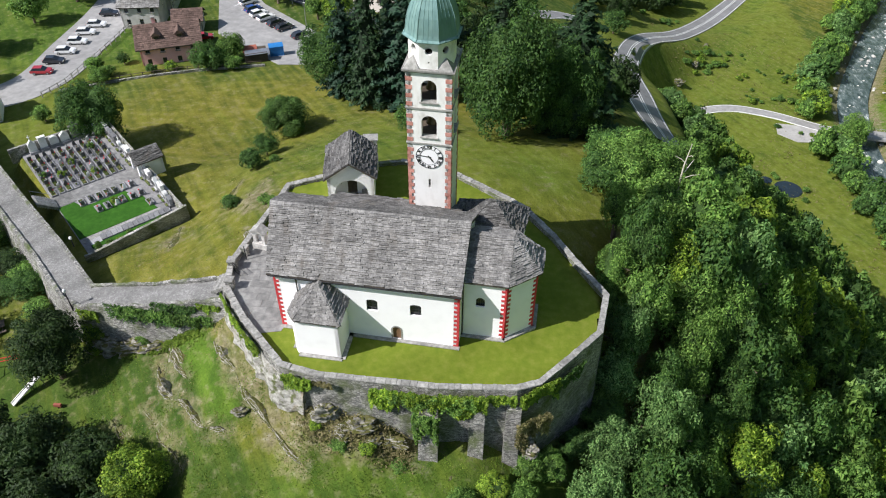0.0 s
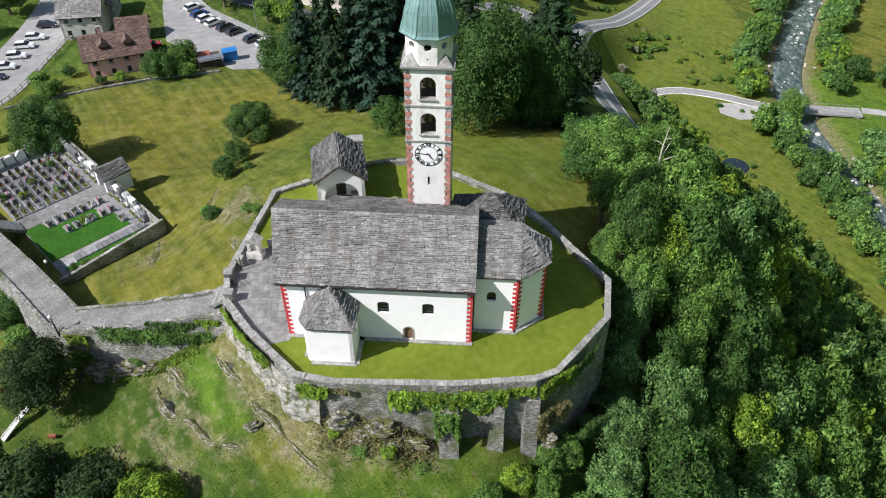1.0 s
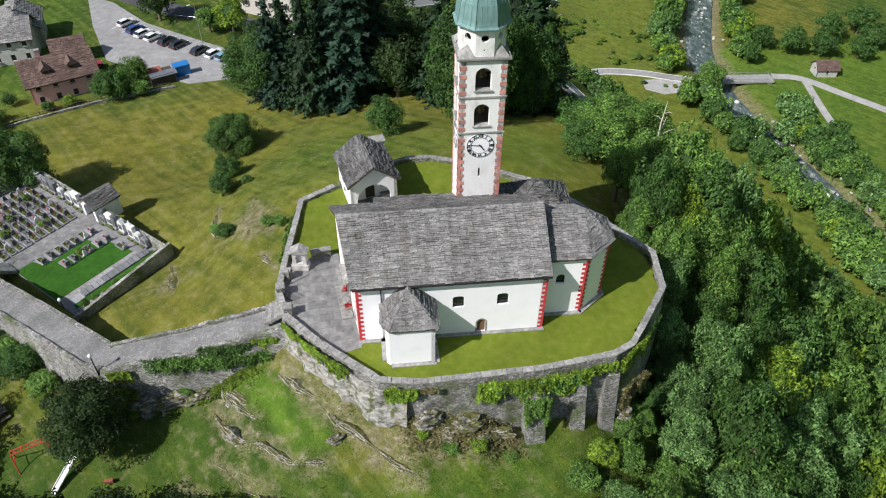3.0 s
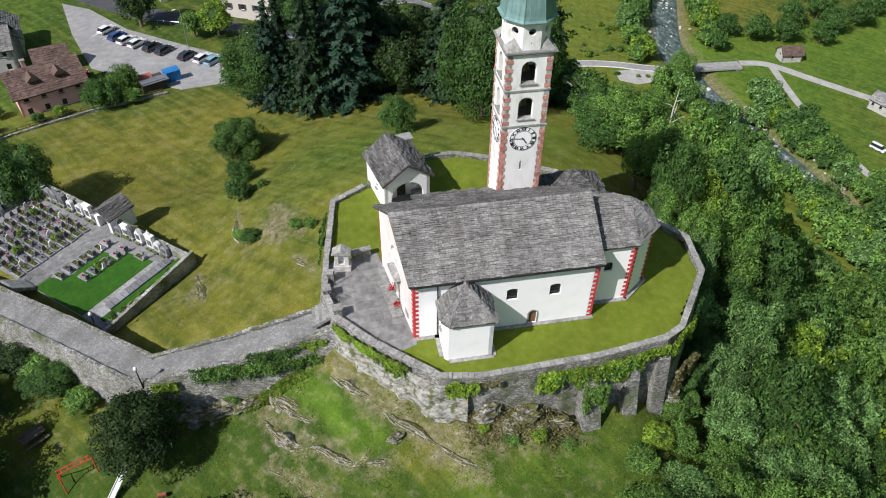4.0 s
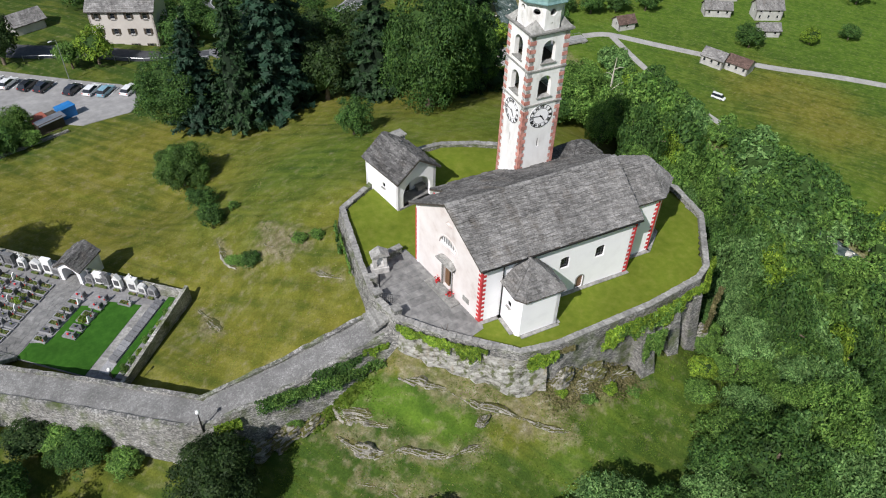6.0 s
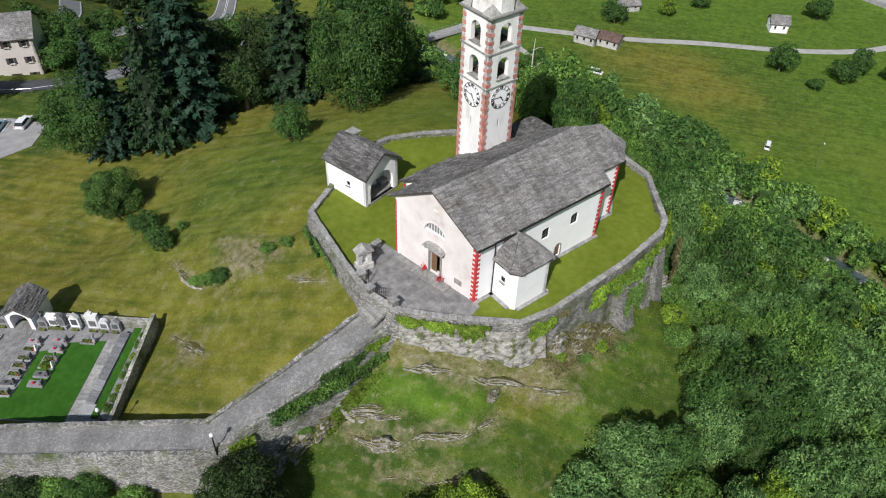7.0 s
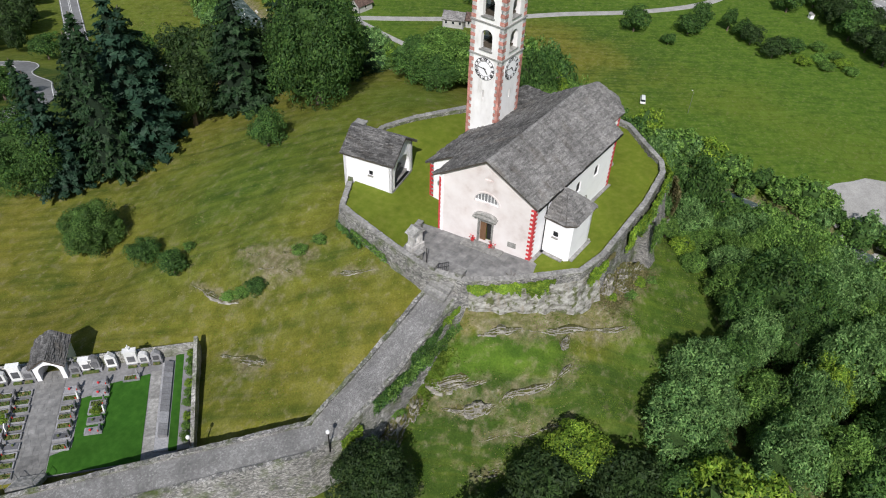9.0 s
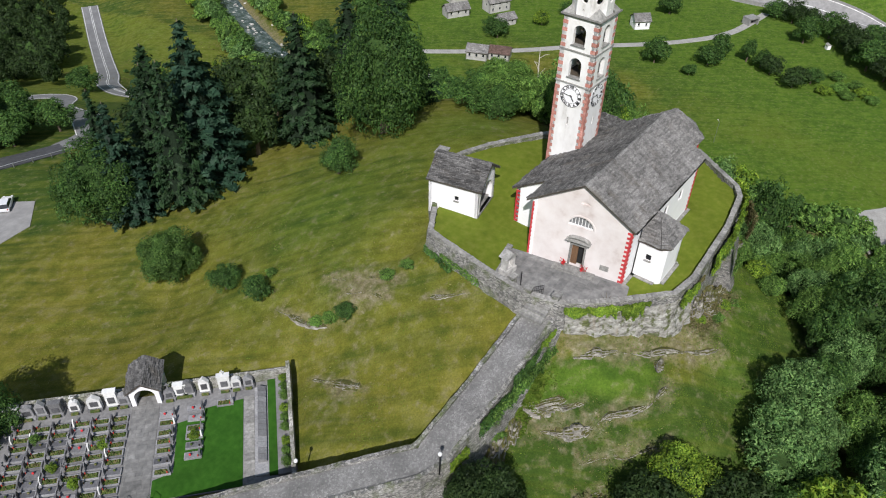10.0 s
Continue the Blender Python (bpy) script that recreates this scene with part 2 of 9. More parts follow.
M = dict(
    palecliff=cliff_mat(),
    ground=ground_mat(),
    lawn=nmat("terrace_lawn_grass", [(0.088, 0.128, 0.012), (0.120, 0.155, 0.016), (0.16, 0.18, 0.030)], 1.2, 0.95, 0.5, 0.05, spec=0.15, large=0.12),
    lawn2=nmat("cemetery_lawn_grass", [(0.02, 0.075, 0.007), (0.03, 0.10, 0.010), (0.042, 0.125, 0.014)], 1.5, 0.95, 0.4, 0.04, spec=0.15),
    plaster=nmat("white_plaster", [(0.84, 0.825, 0.845), (0.89, 0.878, 0.895), (0.905, 0.895, 0.91)], 0.8, 0.85, 0.12, 0.02, large=0.03),
    facade=nmat("weathered_facade_plaster", [(0.54, 0.46, 0.43), (0.68, 0.62, 0.60), (0.74, 0.69, 0.675), (0.76, 0.72, 0.71)], 0.5, 0.85, 0.15, 0.02, large=0.06),
    oldplaster=nmat("stained_tower_plaster", [(0.50, 0.48, 0.45), (0.76, 0.745, 0.725), (0.85, 0.84, 0.825), (0.87, 0.86, 0.85)], 0.7, 0.9, 0.2, 0.03, large=0.08, stretch=(1, 1, 0.45)),
    red=nmat("red_painted_quoin", [(0.42, 0.03, 0.04), (0.52, 0.05, 0.055), (0.58, 0.09, 0.09)], 3, 0.8, 0.1, each=0.1, large=0.05),
    pink=nmat("faded_red_quoin", [(0.36, 0.14, 0.11), (0.48, 0.22, 0.18), (0.60, 0.36, 0.31)], 2.5, 0.85, 0.1, each=0.22),
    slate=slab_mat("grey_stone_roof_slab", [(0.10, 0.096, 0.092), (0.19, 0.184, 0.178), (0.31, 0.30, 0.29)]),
    slatedark=slab_mat("dark_and_shaded_roof_slab", [(0.055, 0.053, 0.052), (0.105, 0.102, 0.099), (0.20, 0.194, 0.187)], 0.4),
    under=nmat("roof_underlay", [(0.06, 0.05, 0.045), (0.10, 0.085, 0.07)], 4),
    copper=nmat("green_copper_sheet", [(0.10, 0.19, 0.18), (0.16, 0.27, 0.26), (0.22, 0.34, 0.31)], 1.6, 0.55, 0.15, 0.01, metal=0.2, large=0.15, stretch=(1, 1, 0.3)),
    wood=nmat("brown_door_wood", [(0.09, 0.05, 0.03), (0.16, 0.09, 0.05), (0.20, 0.12, 0.07)], 3, 0.6, 0.2, stretch=(6, 6, 0.6)),
    darkwood=nmat("weathered_dark_wood", [(0.05, 0.04, 0.03), (0.10, 0.08, 0.06)], 3, 0.8, 0.3, each=0.2),
    dark=nmat("dark_interior", [(0.015, 0.015, 0.015), (0.03, 0.03, 0.03)], 2),
    iron=nmat("dark_wrought_iron", [(0.025, 0.025, 0.028), (0.05, 0.05, 0.05)], 8, 0.5, 0.1, metal=0.7),
    wall=stone_mat("grey_rubble_stone", [(0.13, 0.13, 0.13), (0.23, 0.225, 0.21), (0.32, 0.31, 0.29), (0.42, 0.41, 0.39)], 3.8, (0.075, 0.072, 0.062), moss=0.45),
    wallpale=stone_mat("pale_rubble_stone", [(0.24, 0.23, 0.205), (0.34, 0.328, 0.30), (0.43, 0.42, 0.385), (0.52, 0.505, 0.465)], 3.0, (0.15, 0.142, 0.12), 3.0, moss=0.5),
    cope=nmat("grey_coping_stone", [(0.15, 0.148, 0.14), (0.26, 0.255, 0.24), (0.40, 0.39, 0.37)], 3, 0.9, 0.4, each=0.2, large=0.14),
    cobble=stone_mat("grey_cobble_paving", [(0.205, 0.202, 0.196), (0.235, 0.231, 0.224), (0.262, 0.258, 0.25), (0.33, 0.325, 0.312)], 5.5, (0.16, 0.157, 0.15), 1.0),
    paving=nmat("worn_grey_paving", [(0.12, 0.12, 0.12), (0.19, 0.188, 0.182), (0.28, 0.275, 0.265)], 1.4, 0.85, 0.2, 0.02, large=0.18, each=0.14),
    oldstone=nmat("weathered_grey_stone", [(0.24, 0.232, 0.222), (0.42, 0.408, 0.39), (0.56, 0.545, 0.525)], 2.0, 0.9, 0.3, 0.03, large=0.15),
    rock=rock_mat(),
    asphalt=nmat("grey_asphalt", [(0.16, 0.16, 0.166), (0.21, 0.21, 0.216), (0.26, 0.26, 0.265)], 1.2, 0.9, 0.2, 0.01, large=0.12),
    asphaltdark=nmat("dark_asphalt", [(0.05, 0.052, 0.058), (0.075, 0.077, 0.084), (0.10, 0.102, 0.11)], 1.2, 0.85, 0.2, 0.01, large=0.12),
    parking=nmat("pale_worn_asphalt", [(0.22, 0.216, 0.212), (0.28, 0.276, 0.272), (0.35, 0.342, 0.334)], 0.7, 0.9, 0.2, 0.01, large=0.1),
    gravel=nmat("pale_gravel", [(0.27, 0.262, 0.25), (0.35, 0.34, 0.325), (0.43, 0.42, 0.40)], 3, 0.95, 0.5, 0.03, large=0.12),
    greygravel=nmat("grey_beige_gravel", [(0.165, 0.162, 0.162), (0.215, 0.212, 0.212), (0.27, 0.267, 0.265)], 3, 0.95, 0.5, 0.03, large=0.14),
    line=nmat("white_road_paint", [(0.66, 0.66, 0.65), (0.78, 0.78, 0.77)], 4, 0.8, 0.1),
    glass=tree_of("dark_window_glass", 0.08, 0.6)[0],
    paleglass=nmat("pale_grey_glass", [(0.16, 0.165, 0.17), (0.26, 0.265, 0.27)], 3, 0.25, 0.05, spec=0.5),
    bronze=nmat("bronze_bell", [(0.10, 0.08, 0.05), (0.16, 0.12, 0.07)], 4, 0.4, 0.1, metal=0.9),
    flower=nmat("red_flowers", [(0.42, 0.02, 0.03), (0.62, 0.045, 0.05)], 6, 0.7, 0.3, island=0.3),
    bark=nmat("grey_brown_bark", [(0.07, 0.055, 0.04), (0.13, 0.10, 0.075), (0.19, 0.16, 0.12)], 4, 0.95, 0.6, stretch=(3, 3, 0.5)),
    birchbark=nmat("pale_dead_bark", [(0.42, 0.38, 0.31), (0.60, 0.56, 0.48)], 4, 0.9, 0.3),
    leaf=leaf_mat("mid_green_leaves", [(0.040, 0.096, 0.018), (0.105, 0.205, 0.041), (0.205, 0.330, 0.072)]),
    leafbright=leaf_mat("yellow_green_leaves", [(0.060, 0.122, 0.014), (0.142, 0.240, 0.026), (0.270, 0.360, 0.042)]),
    leafgrey=leaf_mat("grey_green_leaves", [(0.042, 0.102, 0.030), (0.108, 0.208, 0.060), (0.215, 0.345, 0.115)]),
    leafmeadow=leaf_mat("deep_green_leaves", [(0.036, 0.079, 0.018), (0.063, 0.124, 0.027), (0.101, 0.170, 0.038)]),
    leafdark=leaf_mat("dark_green_leaves", [(0.022, 0.062, 0.016), (0.056, 0.122, 0.028), (0.100, 0.184, 0.041)]),
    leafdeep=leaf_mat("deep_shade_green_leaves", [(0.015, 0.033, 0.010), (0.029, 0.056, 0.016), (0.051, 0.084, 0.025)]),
    tuft=leaf_mat("green_grass_blades", [(0.058, 0.108, 0.011), (0.092, 0.150, 0.016), (0.135, 0.182, 0.028)], 0.8),
    straw=leaf_mat("dry_grass_blades", [(0.10, 0.096, 0.030), (0.165, 0.15, 0.055), (0.26, 0.235, 0.11)], 0.8),
    scrub=leaf_mat("brown_scrub_leaves", [(0.09, 0.092, 0.032), (0.165, 0.15, 0.065), (0.26, 0.225, 0.12)], 0.8),
    needle=leaf_mat("dark_spruce_needles", [(0.013, 0.034, 0.013), (0.022, 0.052, 0.019), (0.038, 0.073, 0.029)], 0.6),
    needleblue=leaf_mat("blue_green_needles", [(0.015, 0.041, 0.024), (0.026, 0.063, 0.036), (0.042, 0.089, 0.051)], 0.6),
    needlecore=nmat("dark_spruce_filler", [(0.008, 0.016, 0.008), (0.014, 0.028, 0.013)], 2.5, 0.95, 0.8, 0.2),
    core=nmat("dark_crown_filler", [(0.026, 0.056, 0.013), (0.05, 0.098, 0.022)], 2.5, 0.9, 0.8, 0.2),
    water=nmat("river_water", [(0.025, 0.04, 0.04), (0.05, 0.075, 0.075), (0.11, 0.14, 0.14), (0.55, 0.57, 0.57)], 0.8, 0.12, 0.5, 0.2, spec=0.5, stretch=(1, 0.4, 1)),
    pond=nmat("dark_pond_water", [(0.012, 0.02, 0.025), (0.02, 0.03, 0.035)], 0.8, 0.05, 0.05, 0.01, spec=0.5),
    boulder=nmat("pale_river_stone", [(0.33, 0.32, 0.30), (0.48, 0.47, 0.44), (0.60, 0.59, 0.56)], 2, 0.9, 0.4, 0.05, island=0.25),
    granite=nmat("polished_grey_granite", [(0.16, 0.16, 0.168), (0.24, 0.24, 0.247), (0.32, 0.32, 0.325)], 6, 0.45, 0.1, each=0.35),
    marble=nmat("white_marble", [(0.62, 0.62, 0.61), (0.76, 0.76, 0.75)], 3, 0.5, 0.1, each=0.12),
    darkstone=nmat("dark_polished_stone", [(0.08, 0.08, 0.088), (0.15, 0.15, 0.157)], 5, 0.35, 0.1, each=0.3),
    bloom=nmat("mixed_grave_flowers", [(0.13, 0.03, 0.04), (0.045, 0.08, 0.02), (0.065, 0.095, 0.02), (0.16, 0.13, 0.06), (0.17, 0.06, 0.11)], 4, 0.8, 0.4, island=0.5),
    tile=nmat("brown_roof_tiles", [(0.075, 0.05, 0.042), (0.115, 0.076, 0.063), (0.16, 0.105, 0.09)], 4, 0.85, 0.3, island=0.3),
    tilered=nmat("red_roof_tiles", [(0.22, 0.065, 0.045), (0.32, 0.11, 0.08)], 4, 0.85, 0.3, island=0.3),
    housepink=nmat("pink_house_render", [(0.68, 0.36, 0.37), (0.76, 0.43, 0.44)], 0.6, 0.9, 0.1, large=0.06),
    housecream=nmat("pale_grey_house_render", [(0.50, 0.46, 0.42), (0.58, 0.54, 0.50)], 0.6, 0.9, 0.1, large=0.06),
    housegrey=nmat("old_grey_house_render", [(0.36, 0.35, 0.33), (0.50, 0.49, 0.47)], 0.7, 0.9, 0.2, large=0.12),
    steel=nmat("galvanised_steel", [(0.38, 0.39, 0.40), (0.48, 0.49, 0.50)], 5, 0.4, 0.05, metal=0.8),
    rubber=nmat("black_rubber", [(0.015, 0.015, 0.015), (0.03, 0.03, 0.03)], 5, 0.8, 0.1),
    white=nmat("white_paint", [(0.74, 0.74, 0.74), (0.80, 0.80, 0.80)], 3, 0.4, 0.05, large=0.02),
    blue=nmat("blue_tarpaulin", [(0.02, 0.14, 0.38), (0.03, 0.20, 0.50)], 3, 0.5, 0.2),
    redpaint=nmat("red_painted_steel", [(0.42, 0.04, 0.03), (0.52, 0.06, 0.04)], 4, 0.45, 0.1),
)
M["glass"].node_tree.nodes["Principled BSDF"].inputs["Base Color"].default_value = (0.02, 0.024, 0.03, 1)


def paint_mat():
    m, nt, b = tree_of("car_paint", 0.25, 0.5)
    o = nt.nodes.new("ShaderNodeObjectInfo")
    c = mixed(nt, "MULTIPLY", o.outputs["Color"], span(nt, noise_of(nt, 3, 4), 0.88, 1.06, 0.3, 0.7))
    nt.links.new(c, b.inputs["Base Color"])
    b.inputs["Coat Weight"].default_value = 0.6
    return m


M["paint"] = paint_mat()

# ---- building blocks ----
from mathutils.geometry import tessellate_polygon


class Geo:
    """Vertices and faces of one mesh, gathered piece by piece."""

    def __init__(self):
        self.v, self.f = [], []

    def add(self, verts, faces):
        n = len(self.v)
        self.v += [tuple(p) for p in verts]
        self.f += [tuple(i + n for i in q) for q in faces]
        return self

    def box(self, c, s, turn=0.0, tilt=None):
        m = Matrix.Rotation(radians(turn), 3, "Z")
        if tilt is not None:
            m = m @ tilt
        pts = [Vector(c) + m @ Vector((sx * s[0] / 2, sy * s[1] / 2, sz * s[2] / 2)) for sz in (-1, 1) for sx, sy in ((-1, -1), (1, -1), (1, 1), (-1, 1))]
        return self.add(pts, [(3, 2, 1, 0), (4, 5, 6, 7), (0, 1, 5, 4), (1, 2, 6, 5), (2, 3, 7, 6), (3, 0, 4, 7)])

    def prism(self, poly, z0, z1):
        n = len(poly)
        self.add([(x, y, z0) for x, y in poly] + [(x, y, z1) for x, y in poly],
                 [tuple(range(n - 1, -1, -1)), tuple(range(n, 2 * n))] + [(i, (i + 1) % n, n + (i + 1) % n, n + i) for i in range(n)])
        return self

    def tube(self, pts, radii, sides=8, caps=True):
        pts = [Vector(p) for p in pts]
        if isinstance(radii, (int, float)):
            radii = [radii] * len(pts)
        n = len(self.v)
        for i, p in enumerate(pts):
            d = (pts[min(i + 1, len(pts) - 1)] - pts[max(i - 1, 0)]).normalized()
            a = d.cross(Vector((0, 0, 1)) if abs(d.z) < 0.9 else Vector((1, 0, 0))).normalized()
            b = d.cross(a)
            for k in range(sides):
                t = 2 * math.pi * k / sides
                self.v.append(tuple(p + radii[i] * (a * math.cos(t) + b * math.sin(t))))
        for i in range(len(pts) - 1):
            for k in range(sides):
                a, b = n + i * sides + k, n + i * sides + (k + 1) % sides
                self.f.append((a, a + sides, b + sides, b))
        if caps:
            self.f.append(tuple(n + k for k in range(sides)))
            self.f.append(tuple(n + (len(pts) - 1) * sides + k for k in reversed(range(sides))))
        return self

    def lathe(self, c, profile, sides=16, phase=0.0):
        n = len(self.v)
        for r, z in profile:
            for k in range(sides):
                t = 2 * math.pi * k / sides + phase
                self.v.append((c[0] + r * math.cos(t), c[1] + r * math.sin(t), c[2] + z))
        for i in range(len(profile) - 1):
            for k in range(sides):
                a, b = n + i * sides + k, n + i * sides + (k + 1) % sides
                self.f.append((a, b, b + sides, a + sides))
        self.f.append(tuple(n + k for k in reversed(range(sides))))
        self.f.append(tuple(n + (len(profile) - 1) * sides + k for k in range(sides)))
        return self

    def panel(self, a, b, loops, thick):
        """An upright wall from a to b (plan points). loops: the outline, then the openings, as (along, z). It is thick metres deep to the left of a-b."""
        a, b = Vector(a), Vector(b)
        u = (b - a).normalized()
        nrm = Vector((-u.y, u.x))
        flat = [Vector((s, z, 0)) for loop in loops for s, z in loop]
        tris = tessellate_polygon([[Vector((s, z, 0)) for s, z in loop] for loop in loops])
        n, k = len(self.v), len(flat)
        for d in (0, thick):
            for p in flat:
                q = a + u * p.x + nrm * d
                self.v.append((q.x, q.y, p.y))
        for t in tris:
            self.f.append((n + t[0], n + t[1], n + t[2]))
            self.f.append((n + k + t[2], n + k + t[1], n + k + t[0]))
        i0 = 0
        for loop in loops:
            m = len(loop)
            for i in range(m):
                i1, i2 = n + i0 + i, n + i0 + (i + 1) % m
                self.f.append((i1, i2, i2 + k, i1 + k))
            i0 += m
        return self

    def mesh(self, name, mat, smooth=False):
        me = bpy.data.meshes.new(name)
        me.from_pydata(self.v, [], self.f)
        me.materials.append(mat)
        if smooth:
            me.shade_smooth()
        me.validate()
        bm = bmesh.new()
        bm.from_mesh(me)
        bmesh.ops.recalc_face_normals(bm, faces=bm.faces)
        bm.to_mesh(me)
        bm.free()
        return me


def rect(s0, s1, z0, z1):
    return [(s0, z0), (s1, z0), (s1, z1), (s0, z1)]


def arch(s0, s1, z0, z1, n=10):
    """An opening with a round head; z1 is its crown."""
    c, r = (s0 + s1) / 2, (s1 - s0) / 2
    return [(s0, z0), (s1, z0)] + [(c + r * math.cos(math.pi * i / n), z1 - r + r * math.sin(math.pi * i / n)) for i in range(n + 1)]


def low_arch(s0, s1, z0, z1, n=6):
    """An opening with a flat curved head."""
    c, h = (s0 + s1) / 2, (s1 - s0) / 2
    return [(s0, z0), (s1, z0)] + [(c + h * math.cos(math.pi * i / n), z1 - 0.22 + 0.22 * math.sin(math.pi * i / n)) for i in range(n + 1)]


def ring(c, z, r, n=16):
    return [(c + r * math.cos(2 * math.pi * i / n), z + r * math.sin(2 * math.pi * i / n)) for i in range(n)]


def part(name, geo, mat, parent, label="", smooth=False, m=None):
    me = geo.mesh(name, mat, smooth) if isinstance(geo, Geo) else geo
    ob = new(name, me)
    ob.parent = parent
    if m is not None:
        ob.matrix_basis = m
    return tagged(ob, label) if label else ob


def thing(name, m, label, category, group="", kind=""):
    ob = new(name)
    ob.empty_display_size = 0.3
    ob.matrix_basis = m
    return tagged(ob, label, category, group, kind)


def solo(name, geo, mat, label, category, group="", kind="", smooth=False):
    ob = new(name, geo.mesh(name, mat, smooth) if isinstance(geo, Geo) else geo)
    return tagged(ob, label, category, group, kind)


def hash_noise(x, y, scale, seed=0):
    """Smooth value noise on arrays, from -1 to 1."""
    x, y = np.asarray(x, float) / scale, np.asarray(y, float) / scale
    xi, yi = np.floor(x), np.floor(y)
    u, v = x - xi, y - yi
    u, v = u * u * (3 - 2 * u), v * v * (3 - 2 * v)

    def h(a, b):
        t = np.sin(a * 127.1 + b * 311.7 + seed * 74.7) * 43758.5453
        return (t - np.floor(t)) * 2 - 1
    return (h(xi, yi) * (1 - u) + h(xi + 1, yi) * u) * (1 - v) + (h(xi, yi + 1) * (1 - u) + h(xi + 1, yi + 1) * u) * v


def smooth_step(a, b, x):
    t = np.clip((np.asarray(x, float) - a) / (b - a), 0, 1)
    return t * t * (3 - 2 * t)


def inside(poly, x, y):
    x, y = np.asarray(x, float), np.asarray(y, float)
    r = np.zeros(x.shape, bool)
    for (x0, y0), (x1, y1) in zip(poly, poly[1:] + poly[:1]):
        hit = ((y0 > y) != (y1 > y)) & (x < (x1 - x0) * (y - y0) / (y1 - y0 + 1e-12) + x0)
        r ^= hit
    return r


def line_dist(pts, x, y):
    """Distance to a line of plan points."""
    x, y = np.asarray(x, float), np.asarray(y, float)
    best = np.full(x.shape, 1e9)
    for p, q in zip(pts, pts[1:]):
        dx, dy = q[0] - p[0], q[1] - p[1]
        t = np.clip(((x - p[0]) * dx + (y - p[1]) * dy) / (dx * dx + dy * dy), 0, 1)
        best = np.minimum(best, np.hypot(x - p[0] - t * dx, y - p[1] - t * dy))
    return best


def curve_through(pts, step=1.5):
    """A smooth line through points of any dimension."""
    p = [np.array(q, float) for q in pts]
    p = [2 * p[0] - p[1]] + p + [2 * p[-1] - p[-2]]
    out = []
    for a, b, c, d in zip(p, p[1:], p[2:], p[3:]):
        n = max(2, int(np.linalg.norm((c - b)[:2]) / step))
        for i in range(n):
            t = i / n
            out.append(0.5 * (2 * b + (c - a) * t + (2 * a - 5 * b + 4 * c - d) * t * t + (3 * b - a - 3 * c + d) * t ** 3))
    return out + [p[-2]]


def pchip(p, f, q, each=False):
    """Cubic interpolation without overshoot along the last axis of f; each: one q for each row of f."""
    p = np.asarray(p, float)
    d = np.diff(f, axis=-1) / np.diff(p)
    m = np.zeros_like(f)
    a, b = d[..., :-1], d[..., 1:]
    s = np.where(np.abs(a + b) < 1e-9, 1, a + b)
    m[..., 1:-1] = np.where(a * b > 0, 2 * a * b / s, 0)
    m[..., 0], m[..., -1] = d[..., 0], d[..., -1]
    q = np.clip(q, p[0], p[-1])
    i = np.clip(np.searchsorted(p, q) - 1, 0, len(p) - 2)
    h = p[i + 1] - p[i]
    t = (q - p[i]) / h
    if each:
        r = np.arange(len(q))
        f0, f1, m0, m1 = f[r, i], f[r, i + 1], m[r, i], m[r, i + 1]
    else:
        f0, f1, m0, m1 = f[..., i], f[..., i + 1], m[..., i], m[..., i + 1]
    return (2 * t ** 3 - 3 * t ** 2 + 1) * f0 + (t ** 3 - 2 * t ** 2 + t) * h * m0 + (3 * t ** 2 - 2 * t ** 3) * f1 + (t ** 3 - t ** 2) * h * m1

# ---- the lie of the land: heights at the crossings of GX and GY ----
GX = (-420, -95, -48, -30, -20, -10, 4, 18, 30, 45, 65, 95, 130, 190, 480)
GY = (-420, -70, -30, -15, -6, 4, 14, 26, 40, 55, 75, 105, 140, 190, 270, 600)
GZ = (
    (-40, -38, -36, -36, -36, -36, -36, -36, -42, -50, -55, -55, -52, -48, 40),
    (-30, -24, -22, -22, -21, -21, -22, -24, -30, -40, -52, -55, -54, -50, 30),
    (-25, -19, -17, -17, -16, -15, -13, -14, -20, -32, -46, -56, -55, -52, 20),
    (-23, -17, -15.5, -14.5, -13.5, -12, -8.5, -9, -17, -30, -45, -56, -57, -54, 10),
    (-22, -17, -15, -13.5, -12, -9.5, -6.5, -6.5, -13, -28, -45, -57, -58, -55, 5),
    (-21, -17, -14, -12, -10, -7, -4, -4, -10, -24, -43, -58, -59, -56, 0),
    (-20, -16, -13, -11, -8.5, -4.2, -2, -2, -6, -18, -40, -58, -60, -58, -5),
    (-20, -15, -13, -12.1, -10.4, -5.3, -2, -2, -4.5, -11, -36, -58, -61, -60, -10),
    (-20, -16, -14, -13.2, -11.8, -8.7, -5.8, -5.0, -6.2, -10, -34, -58, -62, -62, -20),
    (-21, -18, -16.8, -16.6, -16.2, -13.8, -11.2, -10.5, -10.5, -14.5, -33, -56, -63, -64, -30),
    (-22, -21, -18.5, -18, -17.5, -17, -16.5, -16, -17, -21, -34, -55, -65, -66, -40),
    (-22, -21, -21, -21, -21, -21, -22, -23, -25, -29, -37, -55, -69, -70, -45),
    (-22, -22, -22, -22, -22, -24, -28, -33, -37, -41, -47, -60, -73, -74, -50),
    (-22, -22, -23, -25, -28, -32, -40, -46, -51, -55, -60, -70, -79, -79, -50),
    (-10, -15, -18, -22, -26, -32, -40, -48, -56, -64, -72, -80, -85, -85, -40),
    (60, 40, 20, 0, -10, -20, -30, -40, -50, -60, -70, -75, -80, -70, 20),
)
GRID = np.array(GZ, float)
FLOOR = -79.0
